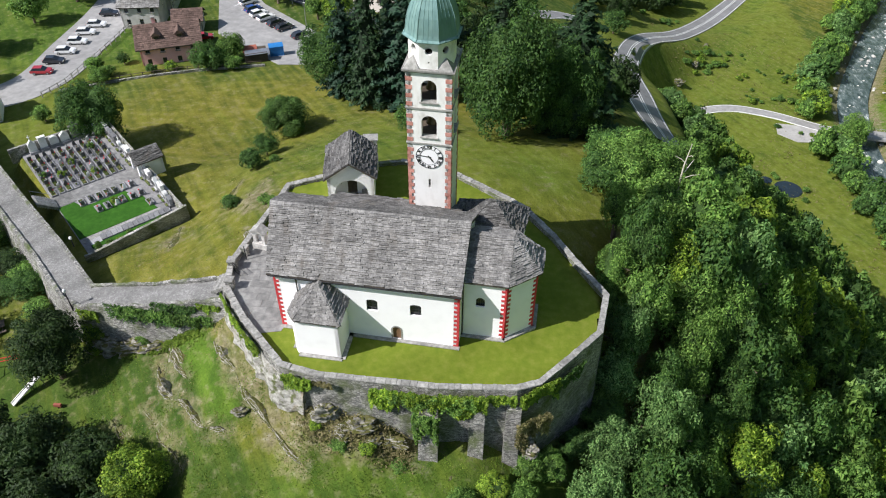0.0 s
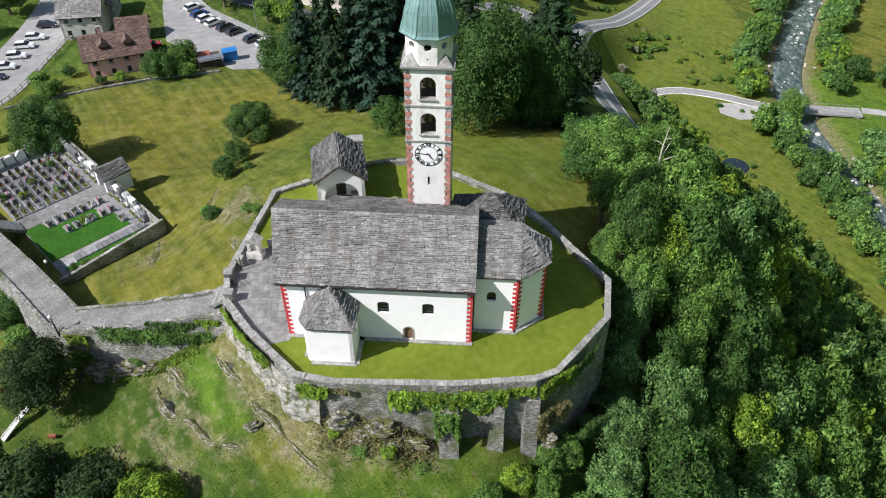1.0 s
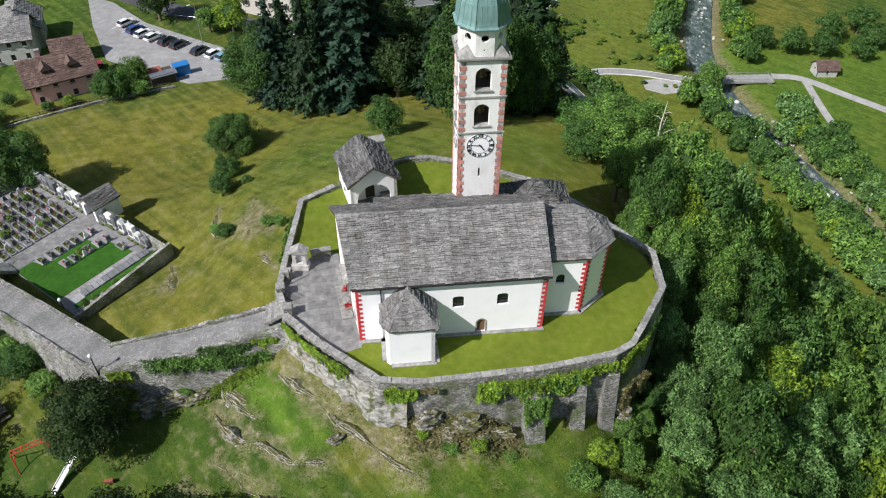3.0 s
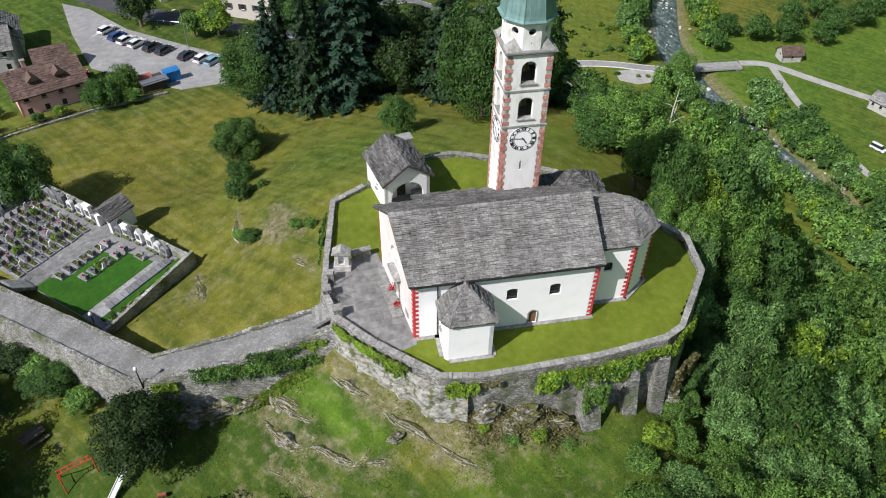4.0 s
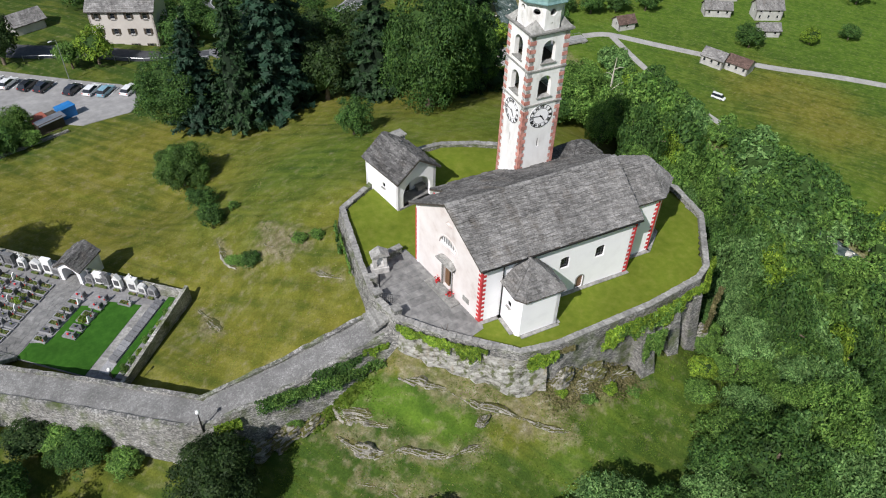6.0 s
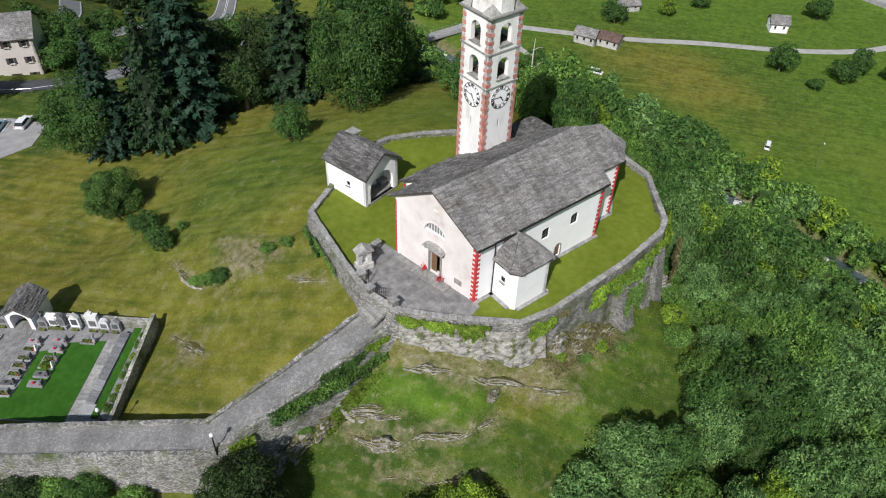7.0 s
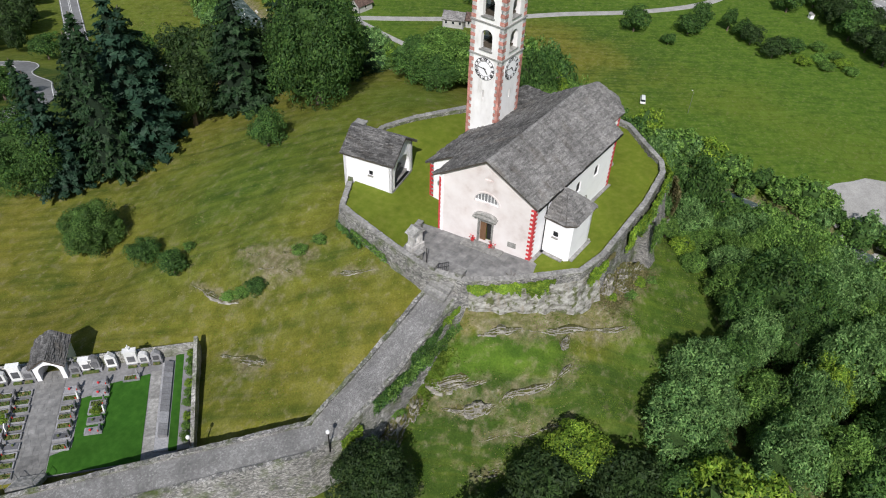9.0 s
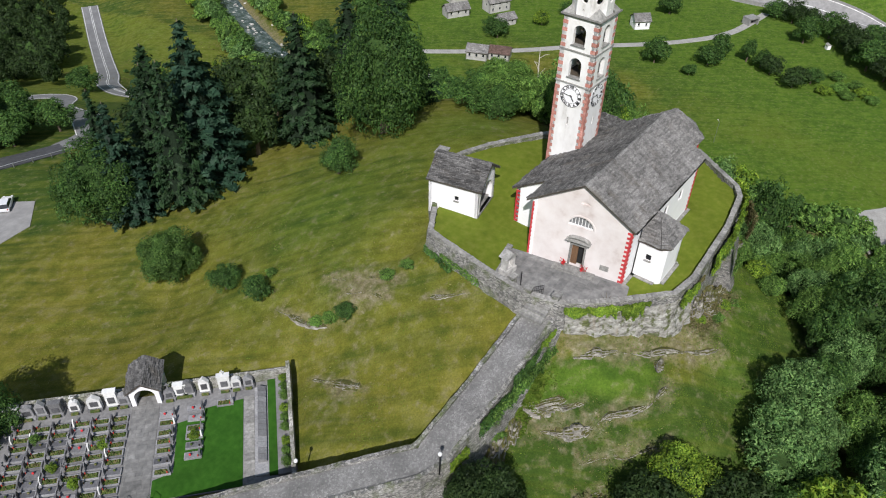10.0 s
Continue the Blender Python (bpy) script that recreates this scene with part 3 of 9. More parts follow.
VALLEY_Y = (-420, -80, -40, 0, 30, 60, 84, 97, 108, 132, 155, 170, 190, 203, 222, 250, 270, 330, 600)
BROW = (60, 60, 60, 60, 60, 60, 60, 60, 60, 60, 62, 62, 72, 80, 94, 112, 128, 158, 200)
FOOT = (110, 112, 118, 122, 121, 118, 110, 102, 96, 90, 82, 80, 88, 95, 107, 131, 146, 176, 240)

TERRACE = [(-6.8, 3.9), (-4.0, 0.0), (1.2, -5.6), (4.9, -6.5), (9.4, -6.7), (16.0, -7.0), (23.0, -6.6), (25.3, -5.6), (28.0, -2.6), (31.2, 1.0), (32.3, 6.3),
           (30.9, 8.6), (27.3, 15.0), (23.9, 19.7), (15.7, 25.1), (11.8, 27.0), (8.6, 27.3), (4.0, 26.2), (-0.4, 23.4), (-4.4, 21.4), (-6.5, 12.4), (-7.4, 7.6)]
PATHWAY = [(-6.7, 5.8, -1.35), (-10.6, 6.05, -2.45), (-17.0, 6.7, -4.2), (-25.7, 7.6, -6.0), (-34.8, 16.9, -7.8), (-45.5, 27.0, -9.2), (-62, 43, -11), (-90, 68, -15)]
RIVER = [(222, 330), (192, 276), (173, 244), (158, 216), (146, 190), (140, 163), (139.5, 142), (142, 115), (143.5, 90), (144, 60), (143, 30), (140, 0), (137, -23), (133, -46), (128, -90), (122, -150)]
CEM_O, CEM_A = Vector((-21.4, 28.4)), 133.7      # north-east corner of the cemetery, and the way of its long side
CEM_L, CEM_W, CEM_Z = 31.0, 13.6, -11.6
cem_u = Vector((math.cos(radians(CEM_A)), math.sin(radians(CEM_A))))
cem_v = Vector((-cem_u.y, cem_u.x))


def cem_uv(x, y):
    dx, dy = np.asarray(x, float) - CEM_O.x, np.asarray(y, float) - CEM_O.y
    return dx * cem_u.x + dy * cem_u.y, dx * cem_v.x + dy * cem_v.y


def ground_z(x, y):
    x, y = np.atleast_1d(np.asarray(x, float)), np.atleast_1d(np.asarray(y, float))
    rows = pchip(GX, GRID, x)
    z = pchip(GY, rows.T.copy(), y, each=True)
    # the hill falls to the flat valley floor between the lines x = BROW and x = FOOT
    brow, foot = np.interp(y, VALLEY_Y, BROW), np.interp(y, VALLEY_Y, FOOT)
    top = pchip(GY, pchip(GX, GRID, np.minimum(x, brow)).T.copy(), y, each=True)
    t = np.clip((x - brow) / (foot - brow), 0, 1)
    fall = np.minimum(t * 1.12, 1) * (2 - np.minimum(t * 1.12, 1)) * 0.25 + 0.75 * t
    z = np.where(x > brow, top + (FLOOR - top) * np.clip(fall, 0, 1), z) + 0.6 * np.maximum(0, x - 320)
    # the field stands higher along the uphill side of the ramp
    along = smooth_step(-31, -26, x) * (1 - smooth_step(-11, -7, x))
    mid = np.interp(x, [-25.7, -17, -10.6, -6.7], [7.6, 6.7, 6.05, 5.8])
    d = y - mid
    z = z + 2.3 * along * smooth_step(-1.0, 1.0, d) * np.exp(-np.maximum(d, 0) / 7.0)
    # rocky shelf at the foot of the terrace wall
    rim = line_dist(TERRACE + TERRACE[:1], x, y)
    shelf = np.interp(x, [-9, -6.8, 1.2, 3.5, 9.5, 12, 14.5, 18], [-3.0, -2.05, -3.8, -3.4, -3.9, -5.2, -7.0, -9.0]) - 0.68 * rim
    z = np.where((y < 4.5) & (x < 18) & (x > -14), np.maximum(z, shelf), z)
    z = np.where((y > 7.5) & (y < 24) & (x < 0), np.maximum(z, -1.5 - 0.05 * np.abs(y - 16) - 0.6 * rim), z)
    # the cemetery's level bed
    u, v = cem_uv(x, y)
    out = np.maximum.reduce([-u, u - CEM_L, -v, v - CEM_W, np.zeros(u.shape)])
    k = 1 - smooth_step(0.0, 1.6, out)
    z = z * (1 - k) + (CEM_Z - 0.12) * k
    # the river's bed
    r = line_dist(RIVER, x, y)
    z = z - 2.4 * (1 - smooth_step(4.5, 9.5, r))
    return z


def gz(x, y):
    return float(ground_z([x], [y])[0])


def ticks(*runs):
    out = []
    for a, b, s in runs:
        out += list(np.arange(a, b, s))
    return np.array(out + [runs[-1][1]])


# rock ledges across the slope below the church, and how far bare soil spreads beside each
LEDGES = [([(-7.6, 1.4), (-6.2, -0.6), (-4.9, -2.2), (-2.1, -5.6), (0.5, -8.6), (3.7, -11.0)], 1.5, 1.1), ([(-13.9, 3.6), (-12.6, 1.8), (-11.2, 0.2)], 0.3, 0.5),
          ([(-13.9, 2.4), (-12.4, 0.5), (-10.6, -1.6)], 0.5, 0.7), ([(-15.0, 1.4), (-13.6, -1.4), (-11.2, -3.4), (-8.8, -5.4), (-6.4, -7.4), (-4.2, -8.0)], 1.3, 1.9),
          ([(-14.9, -3.4), (-12.6, -6.3), (-11.0, -7.7), (-8.5, -10.3)], 0.5, 0.35), ([(-18.2, -4.8), (-16.2, -6.6)], 0.4, 0.3),
          ([(-10.9, 31.6), (-9.6, 27.0), (-7.9, 22.8)], 0.55, 0.4), ([(-11.4, 27.8), (-11.0, 25.2), (-10.8, 22.7)], 0.5, 0.35), ([(-15.4, 35.6), (-15.6, 31.5), (-15.8, 27.6)], 0.3, 0.3),
          ([(-21.4, 25.6), (-20.9, 22.4), (-20.3, 18.8)], 0.4, 0.3), ([(-9.2, 18.4), (-7.6, 14.4)], 0.3, 0.25)]


def relief(x, y):
    """Small unevenness of the ground near the church."""
    x, y = np.atleast_1d(np.asarray(x, float)), np.atleast_1d(np.asarray(y, float))
    near = 1 - smooth_step(60, 110, np.hypot(x + 5, y - 10))
    u, v = cem_uv(x, y)
    incem = (u > -1) & (u < CEM_L + 1) & (v > -1) & (v < CEM_W + 1)
    slope_s = (1 - smooth_step(2, 6, y)) * smooth_step(-30, -20, y)
    rough = hash_noise(x, y, 6, 1) * 0.35 + hash_noise(x, y, 2.3, 2) * 0.16 + hash_noise(x, y, 1.1, 3) * 0.07
    return np.where(incem, 0, near * rough * (0.45 + 0.7 * slope_s))


# the strip of rich grass on the shelf below the terrace
LUSH = [(-14.4, 4.4), (-11.5, 3.9), (-9.2, 2.2), (-6.9, -1.4), (-4.9, -4.6), (-3.4, -6.4), (-5.2, -7.1), (-7.2, -5.2), (-9.2, -2.6), (-11.4, 0.2), (-13.2, 2.0)]


# ---- ground ----
def build_ground():
    xs = ticks((-1500, -420, 180), (-420, -100, 20), (-100, -62, 2.0), (-62, 40, 0.8), (40, 80, 1.8), (80, 310, 3.2), (310, 490, 15), (490, 1500, 170))
    ys = ticks((-1500, -420, 180), (-420, -70, 25), (-70, -24, 2.5), (-24, 58, 0.8), (58, 130, 1.8), (130, 310, 3.2), (310, 600, 18), (600, 1500, 150))
    X, Y = np.meshgrid(xs, ys)
    x, y = X.ravel(), Y.ravel()
    z = ground_z(x, y)
    far = np.maximum(0, np.hypot(x, y) - 450)
    z = z + far * 0.35
    z = z + relief(x, y)
    hid = inside([(a * 0.94 + 12 * 0.06, b * 0.94 + 10 * 0.06) for a, b in TERRACE], x, y)
    z = np.where(hid, np.minimum(z, -1.2), z)
    nx, ny = len(xs), len(ys)
    i = np.arange(nx * ny).reshape(ny, nx)
    faces = np.stack([i[:-1, :-1], i[:-1, 1:], i[1:, 1:], i[1:, :-1]], -1).reshape(-1, 4)
    me = bpy.data.meshes.new("ground")
    me.from_pydata(np.stack([x, y, z], -1).tolist(), [], faces.tolist())
    me.materials.append(M["ground"])
    me.shade_smooth()
    dry = 0.85 * smooth_step(-16, 4, y - 6) * (1 - smooth_step(70, 95, y)) * (1 - smooth_step(36, 50, x))
    dry = dry - 0.55 * np.exp(-((x - 1) ** 2 / 240 + (y - 42) ** 2 / 300)) + 0.1 * smooth_step(-25, -5, x) * (y > 20)
    dry = np.maximum(dry, 0.62 * smooth_step(140, 160, x) * (1 - smooth_step(200, 225, x)))
    dry = np.maximum(dry, np.where((x > 50) & (x < 141) & (y > 60), 0.8, 0))
    dry = np.maximum(dry, 0.95 * np.exp(-((x - 195.7) ** 2 / 1000 + (y - 86.5) ** 2 / 2600)) + 0.6 * np.exp(-((x - 208.8) ** 2 / 300 + (y - 160.5) ** 2 / 400)))
    dry = dry - 0.55 * (1 - smooth_step(0, 5, y)) * (1 - smooth_step(26, 34, x)) + 0.75 * (1 - smooth_step(1, 5, y)) * smooth_step(-9, -1, y + 0.6 * x + 8) * smooth_step(-16, -6, x) * (1 - smooth_step(20, 30, x))
    dry = dry + 0.55 * np.exp(-line_dist([(-4, -9), (2, -8), (10, -9.5)], x, y) ** 2 / 7)
    dry = dry - 0.5 * smooth_step(150, 162, x) * smooth_step(0.2, 0.6, 1 - np.exp(-((x - 195.7) ** 2 / 900 + (y - 86.5) ** 2 / 2600))) * (y < 170)
    dry = dry + 0.75 * np.exp(-line_dist([(186, -32), (196, 0), (204, 14)], x, y) ** 2 / 380) * (x > 160)
    patch_in = smooth_step(-0.9, 0.7, np.where(inside(LUSH, x, y), 1, -1) * line_dist(LUSH + LUSH[:1], x, y) + 0.5 * hash_noise(x, y, 1.6, 17))
    lush = 0.78 * patch_in + 0.5 * np.exp(-((x - 13) ** 2 / 60 + (y + 11) ** 2 / 14)) + 0.25 * np.exp(-((x - 3) ** 2 / 30 + (y + 13) ** 2 / 18))
    dry = dry - 1.2 * patch_in
    # darker, greener grass below the ramp; some tree shade is put into its colour
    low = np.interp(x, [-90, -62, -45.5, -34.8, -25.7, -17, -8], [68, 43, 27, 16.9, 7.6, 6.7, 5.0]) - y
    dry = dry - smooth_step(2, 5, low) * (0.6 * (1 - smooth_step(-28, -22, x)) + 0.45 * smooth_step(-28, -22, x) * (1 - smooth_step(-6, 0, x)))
    lush = lush + 0.55 * np.exp(-((x - 27) ** 2 / 140 + (y - 34) ** 2 / 140))
    lush = lush + 0.4 * np.exp(-((x - 2) ** 2 / 260 + (y - 42) ** 2 / 320))
    lush = lush + (0.8 - 0.8 * np.exp(-((x - 195.7) ** 2 / 900 + (y - 86.5) ** 2 / 2400))) * smooth_step(142, 152, x) * (y < 190) + 0.45 * (x > 50) * (x < 142) * (y > 60) + 0.4 * (1 - smooth_step(-58, -46, x))
    soil = 0.06 * (y < 4) * (y > -16) * (x > -24) * (x < 24) * (0.55 + 0.45 * hash_noise(x, y, 4, 5))
    for pts, w, _ in LEDGES:
        soil = np.maximum(soil, 0.85 * np.exp(-line_dist(pts, x, y) ** 2 / w))
    soil = soil * (1 - 0.9 * patch_in)
    foot = line_dist([(-7.4, 2.6), (-4.6, -1.6), (0.6, -7.2), (5, -8.2), (13, -8.8)], x, y)
    soil = np.maximum(soil, (0.85 + 0.35 * hash_noise(x, y, 1.7, 8)) * np.exp(-foot ** 2 / 4.2) * (1 - 0.8 * patch_in))
    soil = np.maximum(soil, (0.6 + 0.3 * hash_noise(x, y, 1.4, 12)) * np.exp(-line_dist([(-20.5, 4.2), (-17, 3.6), (-14.5, 2.6)], x, y) ** 2 / 2.2))
    soil = soil + 0.75 * np.exp(-((x + 11) ** 2 / 14 + (y - 26) ** 2 / 10)) + 0.6 * np.exp(-((x + 21) ** 2 / 9 + (y - 21.5) ** 2 / 2))
    wood = inside(FOREST, x, y)
    soil = np.maximum(soil, np.where(wood, 0.35, 0))
    soil = np.maximum(soil, 0.95 * (1 - smooth_step(6.5, 9, line_dist(RIVER, x, y))))
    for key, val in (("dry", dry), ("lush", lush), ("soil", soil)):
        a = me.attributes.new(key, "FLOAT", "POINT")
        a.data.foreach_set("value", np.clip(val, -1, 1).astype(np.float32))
    return tagged(new("ground", me), "sunlit meadow ground with dry and green grass, soil and rock", "ground", kind="structure")


FOREST = [(42, 31), (35, 24.5), (34, 17), (34.6, 8), (32, -4), (28.5, -10.5), (21, -17), (8.5, -20.5), (-3, -22), (-11, -20), (-16, -24), (0, -45), (40, -70), (108, -75),
          (116, -36), (121, -15), (123, 15), (122, 40), (118, 60), (111, 80), (103, 95), (97, 107), (91, 122), (85, 140), (76, 152), (66, 142), (64, 118), (63, 100), (62, 76), (54, 46)]
build_ground()


def ribbon(name, pts, width, mat, label, category, lift=0.12, step=2.0, kind="structure", level=False):
    """A road or strip that lies on the ground along plan points."""
    line = curve_through(pts, step)
    n, k = len(line), 5
    P = np.array([q[:2] for q in line])
    t = np.gradient(P, axis=0)
    t /= np.linalg.norm(t, axis=1)[:, None] + 1e-9
    nr = np.stack([-t[:, 1], t[:, 0]], -1)
    w = np.array([q[2] for q in line]) if len(line[0]) > 2 else np.full(n, width)
    rows = []
    for j in range(k):
        q = P + nr * ((j / (k - 1) - 0.5) * w)[:, None]
        rows.append(q)
    zc = [ground_z(q[:, 0], q[:, 1]) for q in rows]
    if level:
        m = np.min(zc, axis=0) if level == "low" else np.mean(zc, axis=0)
        zc = [m] * k
    g = Geo()
    for q, z in zip(rows, zc):
        g.v += [(a[0], a[1], b + lift) for a, b in zip(q, z)]
    for j in range(k - 1):
        for i in range(n - 1):
            g.f.append((j * n + i, j * n + i + 1, (j + 1) * n + i + 1, (j + 1) * n + i))
    # skirts, so that the strip has thickness
    for j in (0, k - 1):
        b = len(g.v)
        g.v += [(a[0], a[1], z + lift - 0.5) for a, z in zip(rows[j], zc[j])]
        g.f += [(j * n + i, j * n + i + 1, b + i + 1, b + i) for i in range(n - 1)]
    return solo(name, g, mat, label, category, kind=kind, smooth=False)


# ---- terrace: retaining wall, lawn, forecourt ----
def run_points(pts, closed=False, step=1.0):
    out = []
    loop = pts + pts[:1] if closed else pts
    for p, q in zip(loop, loop[1:]):
        p, q = np.array(p, float), np.array(q, float)
        n = max(1, int(round(np.linalg.norm((q - p)[:2]) / step)))
        out += [p + (q - p) * i / n for i in range(n)]
    if not closed:
        out.append(np.array(loop[-1], float))
    return out


def stone_wall(name, pts, thick, top, foot, mat, label, lean=0.0, closed=False, rough=0.09, parent=None):
    """A rubble wall to the left of the line of plan points. top and foot: heights, or functions of x and y; lean: metres that its foot stands out to the right."""
    line = run_points(pts, closed, 0.8)
    n = len(line)
    P = np.array([q[:2] for q in line])
    if closed:
        t = np.roll(P, -1, 0) - np.roll(P, 1, 0)
    else:
        t = np.gradient(P, axis=0)
    t /= np.linalg.norm(t, axis=1)[:, None] + 1e-9
    left = np.stack([-t[:, 1], t[:, 0]], -1)
    tops = np.array([top(*p) if callable(top) else top for p in P])
    feet = np.array([foot(*p) if callable(foot) else foot for p in P])
    k = 7
    g = Geo()
    for j in range(k):
        s = j / (k - 1)
        z = feet + (tops - feet) * s
        q = P - left * (lean * (1 - s))[..., None] if np.ndim(lean) else P - left * lean * (1 - s)
        w = rough * (hash_noise(P[:, 0] * 3 + z, P[:, 1] * 3 - z, 1.7, 4)) * (0.3 if j in (k - 1,) else 1)
        q = q - left * w[:, None]
        g.v += [(a[0], a[1], b) for a, b in zip(q, z)]
    for inner, z in ((thick, tops), (thick, feet)):
        g.v += [(a[0], a[1], b) for a, b in zip(P + left * inner, z)]
    m = n if closed else n - 1
    order = list(range(k)) + [k, k + 1]
    for a, b in zip(order, order[1:]):
        for i in range(m):
            i2 = (i + 1) % n
            g.f.append((a * n + i, a * n + i2, b * n + i2, b * n + i))
    if not closed:
        g.f.append(tuple(j * n for j in order))
        g.f.append(tuple(j * n + n - 1 for j in reversed(order)))
    if parent is not None:
        return part(name, g, mat, parent, label)
    return solo(name, g, mat, label, "wall", kind="structure")


def coping(parent, pts, thick, top, seed, every=0.85, over=0.06, high=0.12, limit=400):
    """Coping stones along a wall's top, each a piece of its own."""
    rnd = random.Random(seed)
    shapes = []
    for i in range(5):
        g = Geo()
        h = [high * rnd.uniform(0.8, 1.2) for _ in range(4)]
        e = [rnd.uniform(0.0, 0.03) for _ in range(8)]
        g.add([(-.5 + e[0], -.5 + e[1], 0), (.5 - e[2], -.5 + e[3], 0), (.5 - e[4], .5 - e[5], 0), (-.5 + e[6], .5 - e[7], 0),
               (-.49 + e[0], -.46 + e[1], h[0]), (.49 - e[2], -.46 + e[3], h[1]), (.49 - e[4], .46 - e[5], h[2]), (-.49 + e[6], .46 - e[7], h[3])],
              [(3, 2, 1, 0), (4, 5, 6, 7), (0, 1, 5, 4), (1, 2, 6, 5), (2, 3, 7, 6), (3, 0, 4, 7)])
        shapes.append(g.mesh("coping_stone", M["cope"]))
    count = 0
    for p, q in zip(pts, pts[1:]):
        p, q = Vector(p), Vector(q)
        d = (q - p).length
        u = (q - p) / d
        s = 0.0
        while s < d - 0.05 and count < limit:
            w = min(every * rnd.uniform(0.6, 1.9), d - s)
            if d - s - w < 0.3:
                w = d - s
            c = p + u * (s + w / 2) + Vector((-u.y, u.x)) * thick / 2
            zt = top(c.x, c.y) if callable(top) else top
            z0, z1 = (top(*(p + u * s)), top(*(p + u * (s + w)))) if callable(top) else (top, top)
            ob = new("coping_stone", shapes[rnd.randrange(5)])
            ob.parent = parent
            ob.matrix_basis = pose(c.x, c.y, zt - 0.01, 0, -math.degrees(math.atan2(z1 - z0, w)), math.degrees(math.atan2(u.y, u.x)) + rnd.uniform(-1.5, 1.5)) @ Matrix.Diagonal((w - 0.006, (thick + 2 * over) * rnd.uniform(0.92, 1.06), rnd.uniform(0.6, 1.2), 1))
            count += 1
            s += w


def under(x, y):
    return gz(x, y) - 0.9


def terrace_top(x, y):
    return 0.62 + 0.35 * float(smooth_step(14, 26, y)) - 0.25 * float(smooth_step(20, 30, x))


def lawn_z(x, y):
    return 0.55 * smooth_step(13, 24, y) * (1 - smooth_step(14, 26, x)) - 0.25 * smooth_step(19, 30, x)
terrace_wall = stone_wall("wall_terrace", TERRACE, 0.55, terrace_top, under, M["wall"], "grey rubble retaining wall round the church terrace", lean=0.55, closed=True, rough=0.12)
# a pale, washed-out stretch at the south-west corner
stone_wall("wall_terrace_corner", [(-6.5, 3.3), (-4.15, -0.08), (1.2, -5.85), (3.6, -6.5)], 0.4, -0.45, lambda x, y: max(gz(x, y) - 0.6, -5.2), M["palecliff"],
           "pale grey rock face under the terrace wall", lean=0.75, rough=0.34)


def build_lawn():
    xs, ys = np.arange(-9, 34, 0.7), np.arange(-8, 29, 0.7)
    X, Y = np.meshgrid(xs, ys)
    x, y = X.ravel(), Y.ravel()
    inner = [(a + (12 - a) * 0.008, b + (10 - b) * 0.012) for a, b in TERRACE]
    z = lawn_z(x, y) + 0.05 * hash_noise(x, y, 2.5, 9)
    keep = inside(inner, x, y)
    i = np.arange(len(x)).reshape(len(ys), len(xs))
    q = np.stack([i[:-1, :-1], i[:-1, 1:], i[1:, 1:], i[1:, :-1]], -1).reshape(-1, 4)
    q = q[keep[q].sum(1) >= 2]
    used = np.unique(q)
    idx = np.full(len(x), -1)
    idx[used] = np.arange(len(used))
    # corners that stick out past the wall are drawn in under it
    px, py = x[used].copy(), y[used].copy()
    out = ~inside(inner, px, py)
    px[out] += (12 - px[out]) * 0.035
    py[out] += (10 - py[out]) * 0.035
    me = bpy.data.meshes.new("lawn")
    me.from_pydata(np.stack([px, py, z[used]], -1).tolist(), [], idx[q].tolist())
    me.materials.append(M["lawn"])
    me.shade_smooth()
    return tagged(new("lawn", me), "short olive-green mown lawn round the church", "lawn", kind="structure")


build_lawn()

# forecourt in front of the church door, in big worn slabs
forecourt = solo("forecourt_floor", Geo().prism([(-6.3, 4.2), (-4.0, 0.9), (-1.7, -1.3), (0.2, -0.9), (0.6, 0.2), (-0.9, 12.6), (-3.3, 12.4), (-6.4, 12.0), (-7.0, 7.6)], -0.3, 0.05), M["paving"],
                 "worn grey stone paving of the church forecourt", "paving", kind="structure")
rnd = random.Random(5)
slab_shapes = []
for i in range(3):
    slab_shapes.append(Geo().prism([(-.49, -.49), (.49, -.485), (.485, .49), (-.49, .485)], 0, 1).mesh("paving_slab", M["paving"]))
court = [(-6.2, 4.5), (-3.9, 1.1), (-1.7, -1.0), (0.0, -0.6), (0.3, 0.3), (-1.1, 12.3), (-3.3, 12.1), (-6.2, 11.7), (-6.7, 7.7)]
y = -0.6
while y < 12:
    h = rnd.uniform(0.7, 1.1)
    x = -7.0
    while x < 0.4:
        w = rnd.uniform(0.8, 1.9)
        if all(inside(court, [x + a * w], [y + b * h])[0] for a in (0.02, 0.98) for b in (0.02, 0.98)):
            ob = new("paving_slab", slab_shapes[rnd.randrange(3)])
            ob.parent = forecourt
            ob.matrix_basis = pose(x + w / 2, y + h / 2, 0.04, 0, 0, rnd.uniform(-0.6, 0.6)) @ Matrix.Diagonal((w, h, rnd.uniform(0.02, 0.045), 1))
        x += w
    y += h

# ---- the ramped path with its walls ----
path_pts = run_points(PATHWAY, step=1.0)


def side_of(pts, off):
    P = np.array([p[:2] for p in pts])
    t = np.gradient(P, axis=0)
    t /= np.linalg.norm(t, axis=1)[:, None]
    return np.stack([P[:, 0] - t[:, 1] * off, P[:, 1] + t[:, 0] * off], -1)


